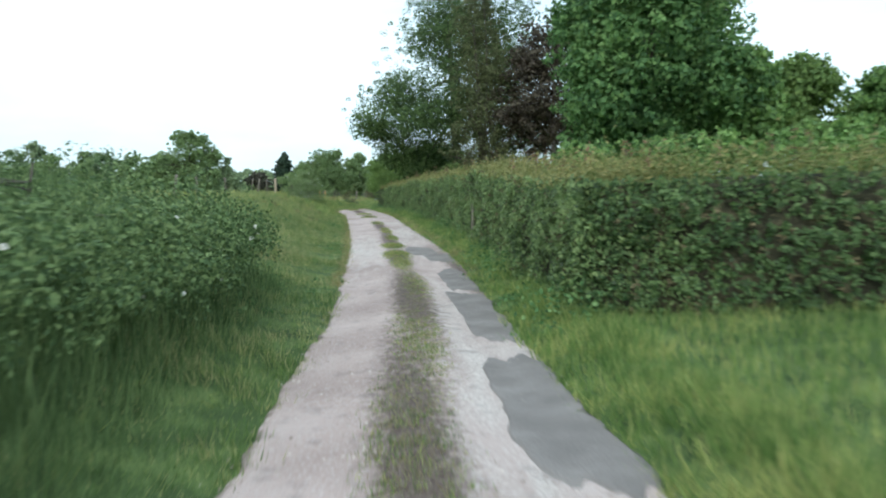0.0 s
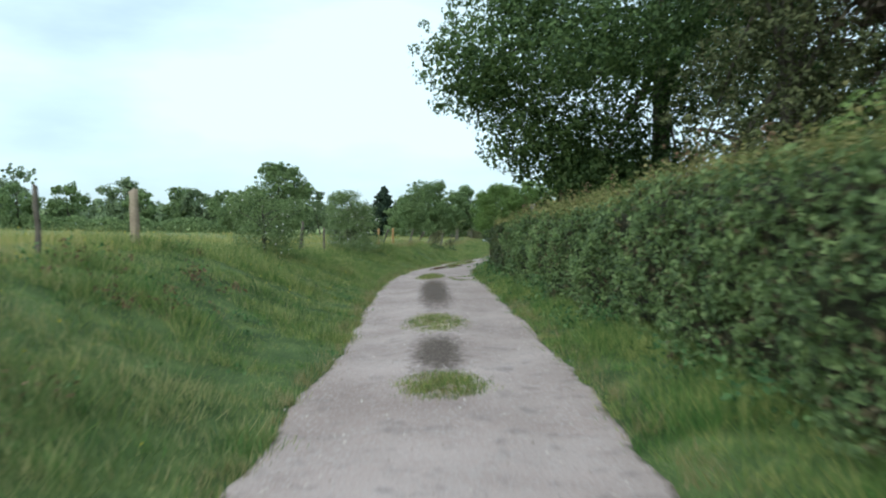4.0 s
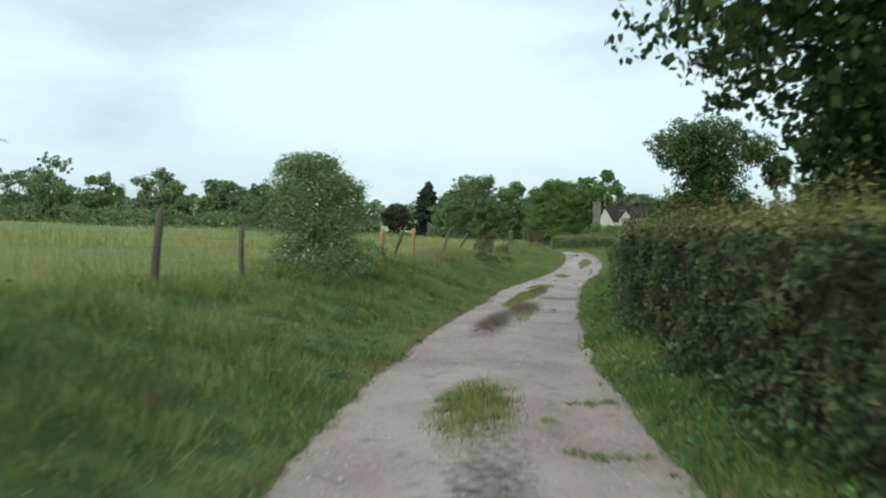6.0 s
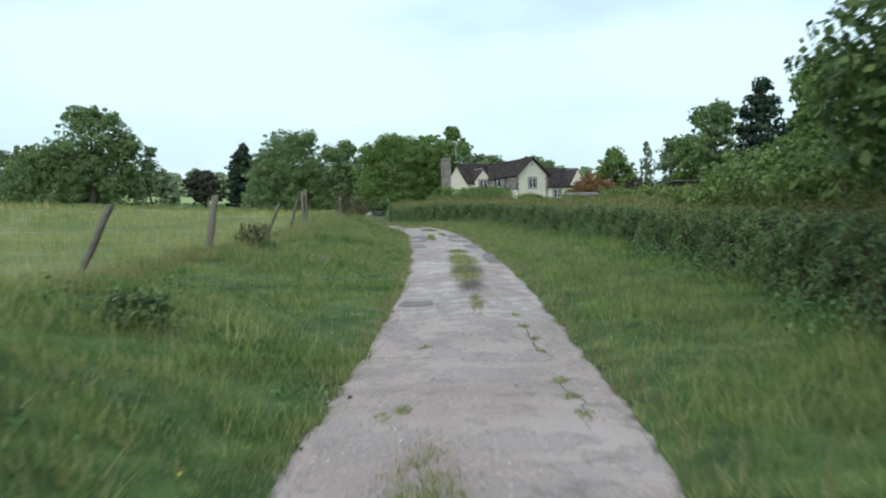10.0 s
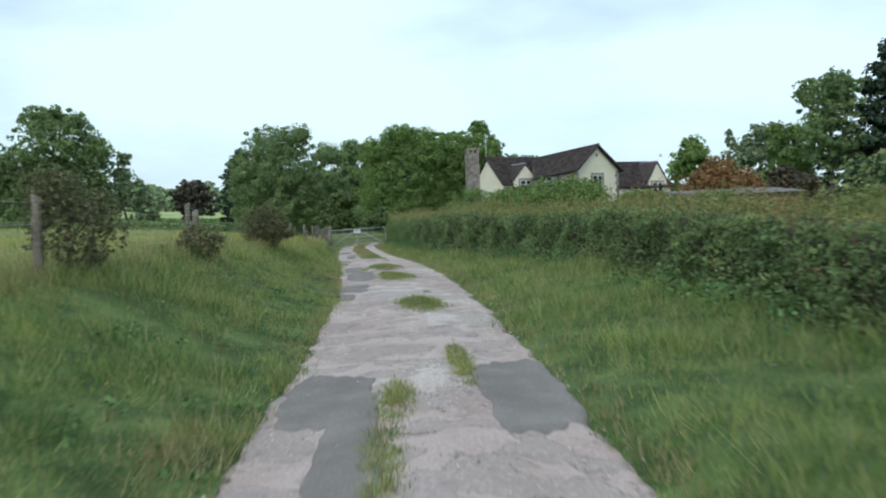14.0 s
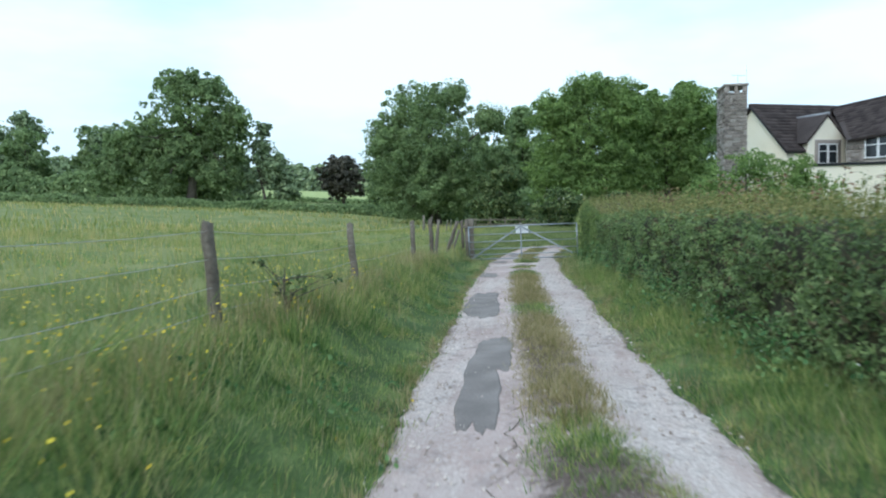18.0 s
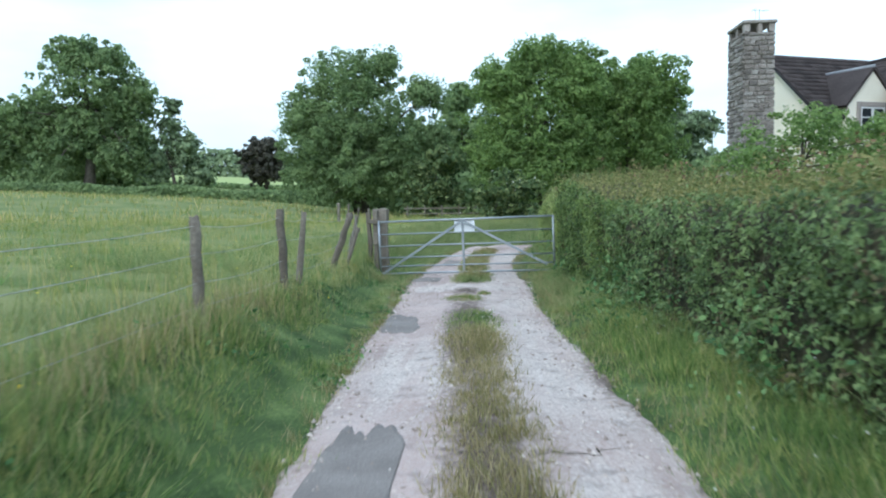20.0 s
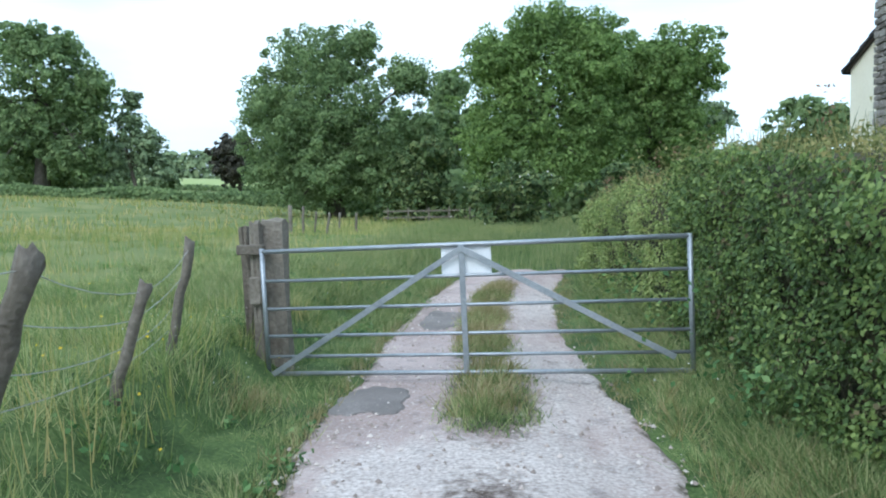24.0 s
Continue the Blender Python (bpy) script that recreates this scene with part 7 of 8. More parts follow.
# bushes along the fence
build_tree("nettle_bank", "tall dark bank of nettles and brambles at the lane mouth", (-3.5, 0.0), [(0.2, 0.4, 0.55, 2.3, 2.6, 1.0), (-1.6, -0.8, 0.7, 2.2, 2.4, 1.05), (1.4, -0.6, 0.3, 1.2, 2.2, 0.75), (-3.6, 0.5, 0.9, 2.4, 2.4, 1.0), (0.5, 2.4, 0.3, 1.6, 1.6, 0.7), (0.3, -3.2, 0.2, 1.7, 2.2, 0.8), (-1.9, -3.4, 0.5, 2.0, 2.2, 0.95), (-4.0, -2.6, 0.8, 2.2, 2.2, 1.0), (1.6, 0.2, 0.1, 1.0, 3.0, 0.6), (1.2, -3.5, 0.0, 1.1, 2.4, 0.7), (0.4, -1.0, 0.1, 2.2, 3.4, 0.6), (0.6, -5.2, 0.0, 1.4, 1.8, 0.7), (-2.0, -5.4, 0.3, 2.0, 1.8, 0.85), (2.0, 0.4, 0.25, 0.6, 1.6, 0.65), (2.05, -1.8, 0.2, 0.6, 1.6, 0.7), (2.0, -4.0, 0.15, 0.6, 1.5, 0.65), (1.5, -2.6, 0.45, 0.7, 2.0, 0.6), (2.3, 0.7, 0.0, 0.45, 1.4, 0.8), (2.25, -1.3, 0.0, 0.45, 1.4, 0.75), (1.8, -0.3, 0.6, 0.6, 1.6, 0.5), (2.1, 1.6, 0.1, 0.6, 1.4, 0.6), (1.6, -2.0, 0.0, 1.0, 2.5, 0.55), (0.2, -2.6, 0.0, 1.6, 2.2, 0.55), (2.2, 0.2, 0.0, 0.5, 2.4, 0.55)], 66000, 0.033, NETTLE_LEAF, 0.05, near=True, long=1.9, clump=0.26, per=30, seed=150, category="bush", limbs=6, top_z=land(-3.5, 0) + 1.55, extra=[("blossom", PETAL, 45, 0.055, "white bramble blossom")])
build_tree("dog_rose_bush", "loose grey-green dog rose bush in white bloom", (-5.05, 42.6), [(0, 0, 0.55, 0.85, 0.8, 0.6), (0.5, 0.2, 0.5, 0.7, 0.6, 0.5), (0, 0, 1.1, 0.9, 0.8, 0.75), (0.9, 0.4, 1.15, 0.65, 0.6, 0.5), (-0.6, 0, 1.4, 0.5, 0.5, 0.4)], 12000, 0.036, ROSE_LEAF, 0.05, near=True, clump=0.22, per=20, seed=151, category="bush", limbs=14, extra=[("blossom", PETAL, 90, 0.045, "white rose blossom")])
build_tree("dog_rose_bush", "tall dog rose bush covered in white blossom", (-5.0, 54.6), [(0.3, 0, 0.45, 1.3, 1.1, 0.6), (0, 0, 1.2, 1.15, 1.1, 0.95), (-0.1, 0, 2.0, 1.0, 0.95, 0.75), (-0.4, 0, 2.45, 0.55, 0.5, 0.4), (0.6, 0, 1.9, 0.6, 0.6, 0.5), (0.1, 0, 0.5, 1.2, 1.1, 0.5), (0.3, -0.2, 1.3, 1.2, 1.0, 0.6), (0.2, -1.0, 0.15, 1.2, 0.9, 0.5), (-0.1, 0, 2.55, 0.75, 0.6, 0.4)], 30000, 0.036, ROSE_LEAF, 0.07, near=True, inner=5, top_z=land(-5.0, 54.6) + 2.5, clump=0.24, per=24, seed=152, category="bush", limbs=24, extra=[("blossom", PETAL, 380, 0.046, "white rose blossom")])
build_tree("thorn_bush", "small dark thorn bush on the fence line", (-2.5, 71.6), [(0, 0, 0.6, 0.5, 0.5, 0.45), (0.3, 0, 1.0, 0.3, 0.3, 0.25)], 2600, 0.034, THORN_LEAF, 0.03, clump=0.14, per=16, seed=153, category="bush", limbs=14)
build_tree("thorn_bush", "small dark thorn bush on the fence line", (-2.3, 87.5), [(0, 0, 0.5, 0.55, 0.5, 0.4)], 1800, 0.034, THORN_LEAF, 0.03, clump=0.14, per=16, seed=154, category="bush", limbs=10)
build_tree("thorn_bush", "dark leggy thorn bush grown through the wire", (-0.6, 102.6), [(0.1, 0, 0.65, 0.6, 0.6, 0.55), (-0.1, 0, 1.1, 0.4, 0.4, 0.3)], 3400, 0.034, THORN_LEAF, 0.03, clump=0.15, per=16, seed=155, category="bush", limbs=18)
build_tree("thorn_bush", "low dark thorn bush on the fence line", (0.0, 106.0), [(0, 0, 0.35, 0.42, 0.42, 0.33)], 1600, 0.034, THORN_LEAF, 0.03, clump=0.14, per=16, seed=156, category="bush", limbs=12)
build_tree("thorn_bush", "round brownish thorn bush with bare twig ends", (-0.2, 112.8), [(0, 0, 0.35, 0.5, 0.5, 0.3), (0, 0, 0.72, 0.66, 0.62, 0.5), (0.1, 0, 1.05, 0.4, 0.4, 0.25), (0.5, 0, 0.5, 0.35, 0.3, 0.2)], 8500, 0.03, THORN_LEAF, 0.04, clump=0.15, per=18, seed=157, category="bush", limbs=60, fork=0.1)
build_tree("thorn_sapling", "straggling thorn sapling beside the wire", (-0.7, 120.1), [(0, 0, 0.4, 0.2, 0.2, 0.25), (0.25, 0, 0.75, 0.18, 0.1, 0.08), (0.05, 0, 0.6, 0.16, 0.16, 0.12)], 420, 0.045, BUSH_LEAF, 0.025, clump=0.08, per=12, seed=158, category="bush", limbs=14, fork=0.1)
build_tree("thorn_sapling", "nearly bare thorn sapling beside the wire", (-0.75, 125.2), [(0, 0, 0.35, 0.3, 0.2, 0.2), (0.5, 0, 0.45, 0.3, 0.1, 0.08), (-0.25, 0, 0.6, 0.1, 0.1, 0.1)], 110, 0.04, BUSH_LEAF, 0.022, clump=0.08, per=8, seed=159, category="bush", limbs=16, fork=0.1)

for k, (x, y, r) in enumerate([(-2.5, 68.4, 0.55), (-1.87, 75.72, 0.6), (-2.2, 70.3, 0.4), (-2.0, 86.8, 0.4)]):
    build_tree("nettle_clump", "dark clump of nettles and docks on the verge", (x, y), [(0, 0, 0.16, r, r, 0.16), (0.2 * r, 0.1, 0.28, 0.6 * r, 0.6 * r, 0.14)], 1500, 0.04, BUSH_LEAF, 0.015, clump=0.16, per=18, seed=400 + k, category="weeds", limbs=5)
SOIL = material("bare_reddish_soil", (0.2, 0.135, 0.095), (0.11, 0.075, 0.052), (0.3, 0.215, 0.16), scale=3, fine=26, bump=1.0, rough=0.95)
ang, rad = np.linspace(0, 2 * np.pi, 36, endpoint=False), np.linspace(0.001, 1, 7)
A_, R_ = np.meshgrid(ang, rad, indexing="ij")
sx = -0.55 + np.cos(A_) * R_ * 0.45 * (1 + 0.2 * np.sin(3 * A_ + 1))
sy = 86.2 + np.sin(A_) * R_ * 1.1 * (1 + 0.15 * np.sin(5 * A_))
sz = land_z(sx, sy) + 0.07 * (1 - R_ ** 2) + 0.015 * smooth_noise(sx, sy, 0.08, 3) - 0.03 * (R_ > 0.99)
ii, jj = np.meshgrid(np.arange(36), np.arange(6), indexing="ij")
sq = np.stack([ii * 7 + jj, ii * 7 + jj + 1, (ii + 1) % 36 * 7 + jj + 1, (ii + 1) % 36 * 7 + jj], -1).reshape(-1, 4)
tagged(put("soil_heap", raw_mesh("soil_heap", np.stack([sx, sy, sz], -1).reshape(-1, 3), sq, SOIL, True)), "low heap of bare reddish soil on the grass verge", "soil heap")

x, y = RNG.uniform(-6.5, -0.75, 52000), RNG.uniform(-7.5, 4.0, 52000)
h = RNG.uniform(0.25, 0.95, len(x)) * ease(-x, 0.8, 2.2)
tagged(put("tall_grass", raw_mesh("tall_grass", *tri_blades(x, y, h + 0.05, 0.007 + 0.009 * h, RNG, 0.45), NETTLE_LEAF)), "tall dark grass at the foot of the nettle bank", "grass", kind="stuff")

# ---- fence ----
def build_post(x, y, h, r, dx, dy, wood, label, square=False, seed=0):
    """A fence post leaning by dx, dy at its top."""
    rng = np.random.default_rng(seed)
    z0 = land(x, y)
    root = thing("fence_post", label, "fence post", "field fence posts", at=(x, y, z0))
    n, sides = 9, 14
    t = np.linspace(0, 1, n)
    pts = np.stack([dx * t + rng.normal(0, 0.006, n), dy * t + rng.normal(0, 0.006, n), -0.25 + (h + 0.25) * t], -1)
    v, f = tube_arrays(pts, np.full(n, r), sides)
    turn = np.arange(sides) / sides * 2 * np.pi
    girth = r * (1.05 - 0.1 * t) * (1 + rng.normal(0, 0.03, n))
    # split faces, grooves along the grain and a weathered top
    groove = rng.uniform(0.8, 1.12, sides)
    ring = v[: n * sides].reshape(n, sides, 3)
    wide = girth[:, None] * (groove + rng.normal(0, 0.03, (n, sides)))
    ring[:] = pts[:, None] + np.stack([-np.cos(turn) * wide, np.sin(turn) * wide, np.zeros_like(wide)], -1)
    ring[-1, :, 2] += rng.normal(0, 0.014, sides) + 0.025 * np.cos(turn + rng.uniform(0, 6.28))
    put("shaft", raw_mesh("shaft", v, f, wood), root)
    return (x + dx, y + dy, z0 + h), (x, y, z0)


POSTS = [  # foot x, y; height of the top above datum; radius; lean; wood
    (-6, 16.4, 1.5, 0.05, 0.16, 0, 0), (-5.9, 19.6, 1.55, 0.045, -0.05, 0, 0), (-5.7, 23.5, 1.62, 0.045, 0.02, 0, 0), (-5.5, 28.4, 1.7, 0.04, 0.2, 0, 0), (-5.45, 30.4, 1.75, 0.045, 0.16, 0, 0), (-5.3, 33.2, 1.8, 0.04, -0.03, 0, 0), (-5.19, 35.73, 1.9, 0.075, -0.02, 0, 1),
    (-5.72, 49.15, 1.73, 0.06, 0.13, 0, 0), (-5.39, 51.58, 1.53, 0.045, 0, 0, 0), (-4.26, 57.95, 1.54, 0.055, 0.03, 0, 2), (-4.45, 59.91, 1.55, 0.045, 0.42, 0, 0), (-4.05, 61.78, 1.6, 0.055, 0.02, 0, 2), (-3.52, 63.92, 1.57, 0.045, 0.34, 0, 0), (-3.9, 71.85, 1.53, 0.05, 0.68, 0, 0),
    (-3.95, 80.05, 1.35, 0.06, 0.62, 0, 0), (-2.97, 84.93, 1.57, 0.085, 0.25, 0, 0), (-2.8, 92.5, 1.44, 0.045, 0.55, 0, 0), (-2.3, 95.5, 1.5, 0.045, 0.3, 0, 0), (-2.12, 99.14, 1.95, 0.055, 0.02, 0, 0), (-1.97, 99.2, 2.0, 0.05, 0.01, 0, 0), (-0.76, 102.22, 1.77, 0.055, 0.04, 0, 0), (-0.52, 103.1, 1.74, 0.05, 0.0, 0, 0), (-0.33, 107, 1.64, 0.05, 0.03, 0, 0), (-1.2, 109.8, 1.86, 0.05, 0.03, 0, 0),
    (-0.9, 119.61, 1.52, 0.05, -0.12, 0, 0), (-0.97, 124.21, 1.43, 0.055, -0.1, 0, 0), (-1.01, 128.7, 1.31, 0.055, -0.08, 0, 0), (-1.3, 134.45, 1.25, 0.05, -0.03, 0, 0), (-1.4, 137.4, 1.25, 0.06, -0.05, 0, 0), (-1.5, 138.3, 1.2, 0.045, 0.12, 0, 0),
    (-1.59, 140.53, 1.12, 0.06, 0.4, 0, 0), (-1.62, 141.86, 0.84, 0.043, 0.3, 0, 0), (-1.88, 143.3, 1.02, 0.036, 0.27, 0, 0),
]
WOODS = (OLD_WOOD, material("pale_stout_post", (0.42, 0.33, 0.24), (0.26, 0.2, 0.15), (0.55, 0.45, 0.34), scale=3, fine=30, bump=0.6, rough=0.9), NEW_WOOD)
LABELS = ("grey weathered fence post in rough grass", "stout pale weathered fence post", "new orange-brown round fence post")
tops = []
for k, (x, y, h, r, dx, dy, w) in enumerate(POSTS):
    tops.append(build_post(x, y, h - land(x, y), r, dx, dy, WOODS[w], LABELS[w], seed=k))


def wire_run(tops_, frac, sag, r=0.0028):
    """One strand: from post to post, sagging a little in every bay."""
    at = [np.array(b) + (np.array(a) - np.array(b)) * frac for a, b in tops_]
    pts = [at[0]]
    for a, b in zip(at, at[1:]):
        for s in (0.25, 0.5, 0.75, 1.0):
            pts.append(a + (b - a) * s - np.array([0, 0, sag * 4 * s * (1 - s)]))
    return tube_arrays(pts, np.full(len(pts), r), 4, False)


for lo, hi in ((7, 18), (18, 33)):
    fence = thing("fence_wires", "slack dull wire strands between the posts", "wire")
    for frac, sag in ((0.92, 0.05), (0.66, 0.03), (0.4, 0.04), (0.18, 0.02)):
        put("wire_strand", raw_mesh("wire_strand", *wire_run(tops[lo:hi], frac, sag), WIRE), fence)

# ---- the gate ----
GL, GR = Vector((-1.28, 144.14, -0.24)), Vector((2.355, 143.72, -0.03))
gate = thing("field_gate", "galvanised steel six-bar field gate, closed across the lane", "gate", at=tuple(GL))
gdir = GR - GL
GW, GH = gdir.length, 1.1
gate.matrix_world = Matrix.Translation(GL) @ Matrix(((gdir.x / GW, -gdir.y / GW, 0, 0), (gdir.y / GW, gdir.x / GW, 0, 0), (gdir.z / GW, 0, 1, 0), (0, 0, 0, 1)))


def bar(name, a, b, r, parent, mat, sides=8, label=""):
    p = np.array([a, (np.array(a) + np.array(b)) / 2, b], float)
    return put(name, raw_mesh(name, *tube_arrays(p, np.full(3, r), sides), mat, True), parent, label)


for k, z in enumerate((0.0, 0.155, 0.34, 0.585, 0.835, 1.1)):
    bar("rail", (0, 0, z), (GW, 0, z), 0.021 if k in (0, 5) else 0.015, gate, STEEL)
bar("end_stile", (0, 0, -0.02), (0, 0, GH + 0.03), 0.022, gate, STEEL)
bar("end_stile", (GW, 0, -0.02), (GW, 0, GH + 0.02), 0.022, gate, STEEL)
GM = GW * 0.492
mid = box_bm(GM - 0.024, GM + 0.024, -0.032, -0.024, 0.0, GH, 0.002)
part("centre_stile", mid, STEEL, gate, "flat steel upright")


def flat_bar(a, b, w, t, y, parent):
    a, b = Vector(a), Vector(b)
    L = (b - a).length
    bm = box_bm(0, L, -t / 2, t / 2, -w / 2, w / 2, 0.002)
    ang = math.atan2(b.z - a.z, b.x - a.x)
    bm.transform(Matrix.Translation((a.x, y, a.z)) @ Matrix.Rotation(-ang, 4, "Y"))
    return part("diagonal_brace", bm, STEEL, parent, "flat steel diagonal")


flat_bar((GM, 0, GH - 0.03), (0.05, 0, 0.0), 0.05, 0.006, -0.04, gate)
flat_bar((GM, 0, GH - 0.03), (GW - 0.14, 0, 0.12), 0.05, 0.006, -0.042, gate)
sign = thing("gate_sign", "blank white rectangular notice fixed to the gate", "sign", at=(0, 0, 0))
sign.matrix_world = gate.matrix_world @ Matrix.Translation((GM, 0, 0.92))
part("board", box_bm(-0.21, 0.22, 0.022, 0.03, -0.14, 0.13, 0.003), BOARD, sign)
# posts by the gate
def timber(name, label, x, y, w, d, h, lean, wood, seed, category="gate post"):
    rng = np.random.default_rng(seed)
    z0 = land(x, y)
    root = thing(name, label, category, at=(x, y, z0 - 0.2), rz=float(rng.uniform(-12, 12)))
    bm = bmesh.new()
    bmesh.ops.create_cube(bm, size=1.0, matrix=Matrix.LocRotScale((0, 0, (h + 0.2) / 2), None, (w, d, h + 0.2)))
    bmesh.ops.subdivide_edges(bm, edges=bm.edges[:], cuts=3, use_grid_fill=True)
    for v in bm.verts:
        t = v.co.z / (h + 0.2)
        v.co.x += lean * t + float(rng.normal(0, 0.008))
        v.co.y += float(rng.normal(0, 0.008))
        v.co.z += float(rng.normal(0, 0.015)) * (t > 0.9)
    part("post", bm, wood, root)
    return root


timber("gate_post", "massive weathered timber gate post, split at the top", -1.24, 144.42, 0.2, 0.18, 1.14 - land(-1.24, 144.42), -0.03, OLD_WOOD, 1)
gp = timber("gate_post", "grey old timber slapping post beside the gate", -1.375, 144.3, 0.09, 0.12, 1.2 - land(-1.46, 144.3), -0.03, OLD_WOOD, 2)
timber("gate_post", "dark rotten post by the gate", -1.56, 144.6, 0.08, 0.1, 1.1 - land(-1.6, 144.6), -0.05, OLD_WOOD, 3)
part("short_rail", box_bm(-0.17, 0.08, -0.14, -0.05, 1.2, 1.29, 0.01), OLD_WOOD, gp, "broken rail end")
part("latch_block", box_bm(-0.06, 0.05, -0.13, -0.05, 0.75, 1.0, 0.01), OLD_WOOD, gp, "wooden latch block")
for k, (x, y, h) in enumerate([(-6.96, 166.3, 1.1), (-6.44, 166.1, 1.05), (-6.0, 166.0, 0.85), (-5.5, 165.8, 0.8), (-5.7, 169.2, 0.8), (-4.6, 167.1, 0.8)]):
    build_post(x, y, h, (0.09, 0.05, 0.04, 0.04, 0.04, 0.05)[k], (0.0, 0.03, 0.12, 0.16, 0.08, 0.04)[k], 0, OLD_WOOD, "grey leaning stake in rough grass beyond the gate", seed=50 + k)
build_post(2.93, 11.7, 1.05, 0.05, 0.02, 0, OLD_WOOD, "brown stake in a gap of the clipped hedge", seed=60)
build_post(1.78, 50.5, 0.62, 0.05, 0.03, 0, OLD_WOOD, "short grey stake before the dark hedge", seed=59)
rail = thing("post_and_rail", "pale timber post and rail fence beyond the gate", "fence", at=(-5.9, 186.0, land(-4.0, 186)))
for k in range(5):
    part("post", box_bm(k * 1.3 - 0.05, k * 1.3 + 0.05, -0.05, 0.05, -0.2, 0.95, 0.005), OLD_WOOD, rail)
for z in (0.35, 0.75):
    part("rail", box_bm(-0.3, 5.5, -0.09, -0.05, z - 0.05, z + 0.05, 0.005), OLD_WOOD, rail)

# ---- the farmhouse ----
house = thing("farmhouse", "cream-rendered stone farmhouse with dark tiled roofs", "house", at=(14.5, 155.0, 0.0))
HO = Vector((14.5, 155.0, 0.0))
HZ = land(15, 152) - 0.2


def frame2(o, ax):
    """Axes for a wing: origin o (x, y), unit ax along its ridge; returns a matrix (local x along the ridge, y to the back)."""
    ax = Vector((ax[0], ax[1], 0)).normalized()
    ay = Vector((-ax.y, ax.x, 0))
    return Matrix(((ax.x, ay.x, 0, o[0] - HO.x), (ax.y, ay.y, 0, o[1] - HO.y), (0, 0, 1, 0), (0, 0, 0, 1)))


def wing(m, L, hw, eave, ridge, wall_mats, over=0.25, tiles=True, seed=0, rows=14, ends=(True, True), drop=0.0, back=0.0, valley=None, start=0.0, hb=None):
    """Walls and a pitched roof. Local x from 0 to L along the ridge, y from -hw (front) to hw. With a valley, the roof runs back and is cut along that line of the plan."""
    hb = hb or hw  # half width behind the ridge
    eb = ridge - (ridge - eave) * hb / hw
    if valley:
        va, vb = (Vector((p[0] - HO.x, p[1] - HO.y, 0)) for p in valley)
        vn = Vector((va.y - vb.y, vb.x - va.x, 0)).normalized()
    t = 0.3
    for nm, y0, y1, mt in (("front_wall", -hw, -hw + t, wall_mats[0]), ("back_wall", hb - t, hb, wall_mats[1])):
        bm = box_bm(start if nm == "front_wall" else 0, L, y0, y1, HZ, eave if nm == "front_wall" else eb)
        for v in bm.verts:
            if v.co.z > HZ + 0.1 and v.co.x < start + 0.1:
                v.co.z -= drop
        bm.transform(m)
        part(nm, bm, mt, house)
    for k, x0 in enumerate((0, L - t)):
        if not ends[k]:
            continue
        bm = bmesh.new()
        prof = [(-hw, HZ), (hb, HZ), (hb, eb), (0, ridge - 0.06), (-hw, eave)]
        a = [bm.verts.new((x0 + (0.004 if k == 0 else -0.004), y, z)) for y, z in prof]
        b = [bm.verts.new((x0 + t, y, z)) for y, z in prof]
        bm.faces.new(a[::-1])
        bm.faces.new(b)
        for i in range(5):
            bm.faces.new((a[i], a[(i + 1) % 5], b[(i + 1) % 5], b[i]))
        bm.transform(m)
        part("gable_wall", bm, wall_mats[2], house)
    slope = math.atan2(ridge - eave, hw)
    m = m @ Matrix.Translation((L, 0, ridge)) @ Matrix.Rotation(-math.atan2(drop, L), 4, "Y") @ Matrix.Translation((-L, 0, -ridge))
    for side in (-1, 1):
        reach, low = (hb, eb) if side > 0 else (hw, eave)
        run = math.hypot(ridge - low, reach) + over
        sm = m @ Matrix.Translation((0, 0, ridge)) @ Matrix.Rotation(-side * slope if side > 0 else slope, 4, "X")
        slab = box_bm(-max(over, back), L + over, 0 if side > 0 else -run, run if side > 0 else 0, 0.0, 0.1)
        slab.transform(sm)
        if valley:
            bmesh.ops.bisect_plane(slab, geom=slab.verts[:] + slab.edges[:] + slab.faces[:], plane_co=va, plane_no=vn, clear_inner=True)
        roof = part("roof_slope", slab, TILE, house)
        chunks = []
        rng = np.random.default_rng(seed + side)
        step, wid = run / rows, 0.34
        for r in range(rows):
            y0 = run - (r + 1) * step
            full = L + over + max(over, back)
            n = int(full / wid)
            xs = -max(over, back) + (np.arange(n) + 0.5 * (r % 2) * 0.98) * (full - wid * 0.5) / n
            for xx in xs:
                z0, z1 = 0.1 + 0.004 + rng.uniform(0, 0.008), 0.128 + rng.uniform(0, 0.01)
                c = np.array([[xx, y0, z0], [xx + wid * 0.97, y0, z0], [xx + wid * 0.97, y0 + step, z1], [xx, y0 + step, z1], [xx, y0 + step, 0.1], [xx + wid * 0.97, y0 + step, 0.1]])
                if side < 0:
                    c[:, 1] *= -1
                if valley and (sm @ Vector(c[:4].mean(0)) - va).dot(vn) < 0.1:
                    continue
                chunks.append((c, np.array([[0, 1, 2, 3], [3, 2, 5, 4]])))
        v, f = join_arrays(chunks)
        M = np.array(sm)
        v = v @ M[:3, :3].T + M[:3, 3]
        tagged(put("tiling", raw_mesh("tiling", v, f, TILE), roof), kind="stuff")
        gut = np.array([(m @ Vector((x, side * (reach + over * 0.8), low - 0.06))) for x in (start - over if not valley else start + 0.1, L / 2, L + over)])
        put("gutter", raw_mesh("gutter", *tube_arrays(gut, np.full(3, 0.055), 6), BLACK_PIPE, True), house)
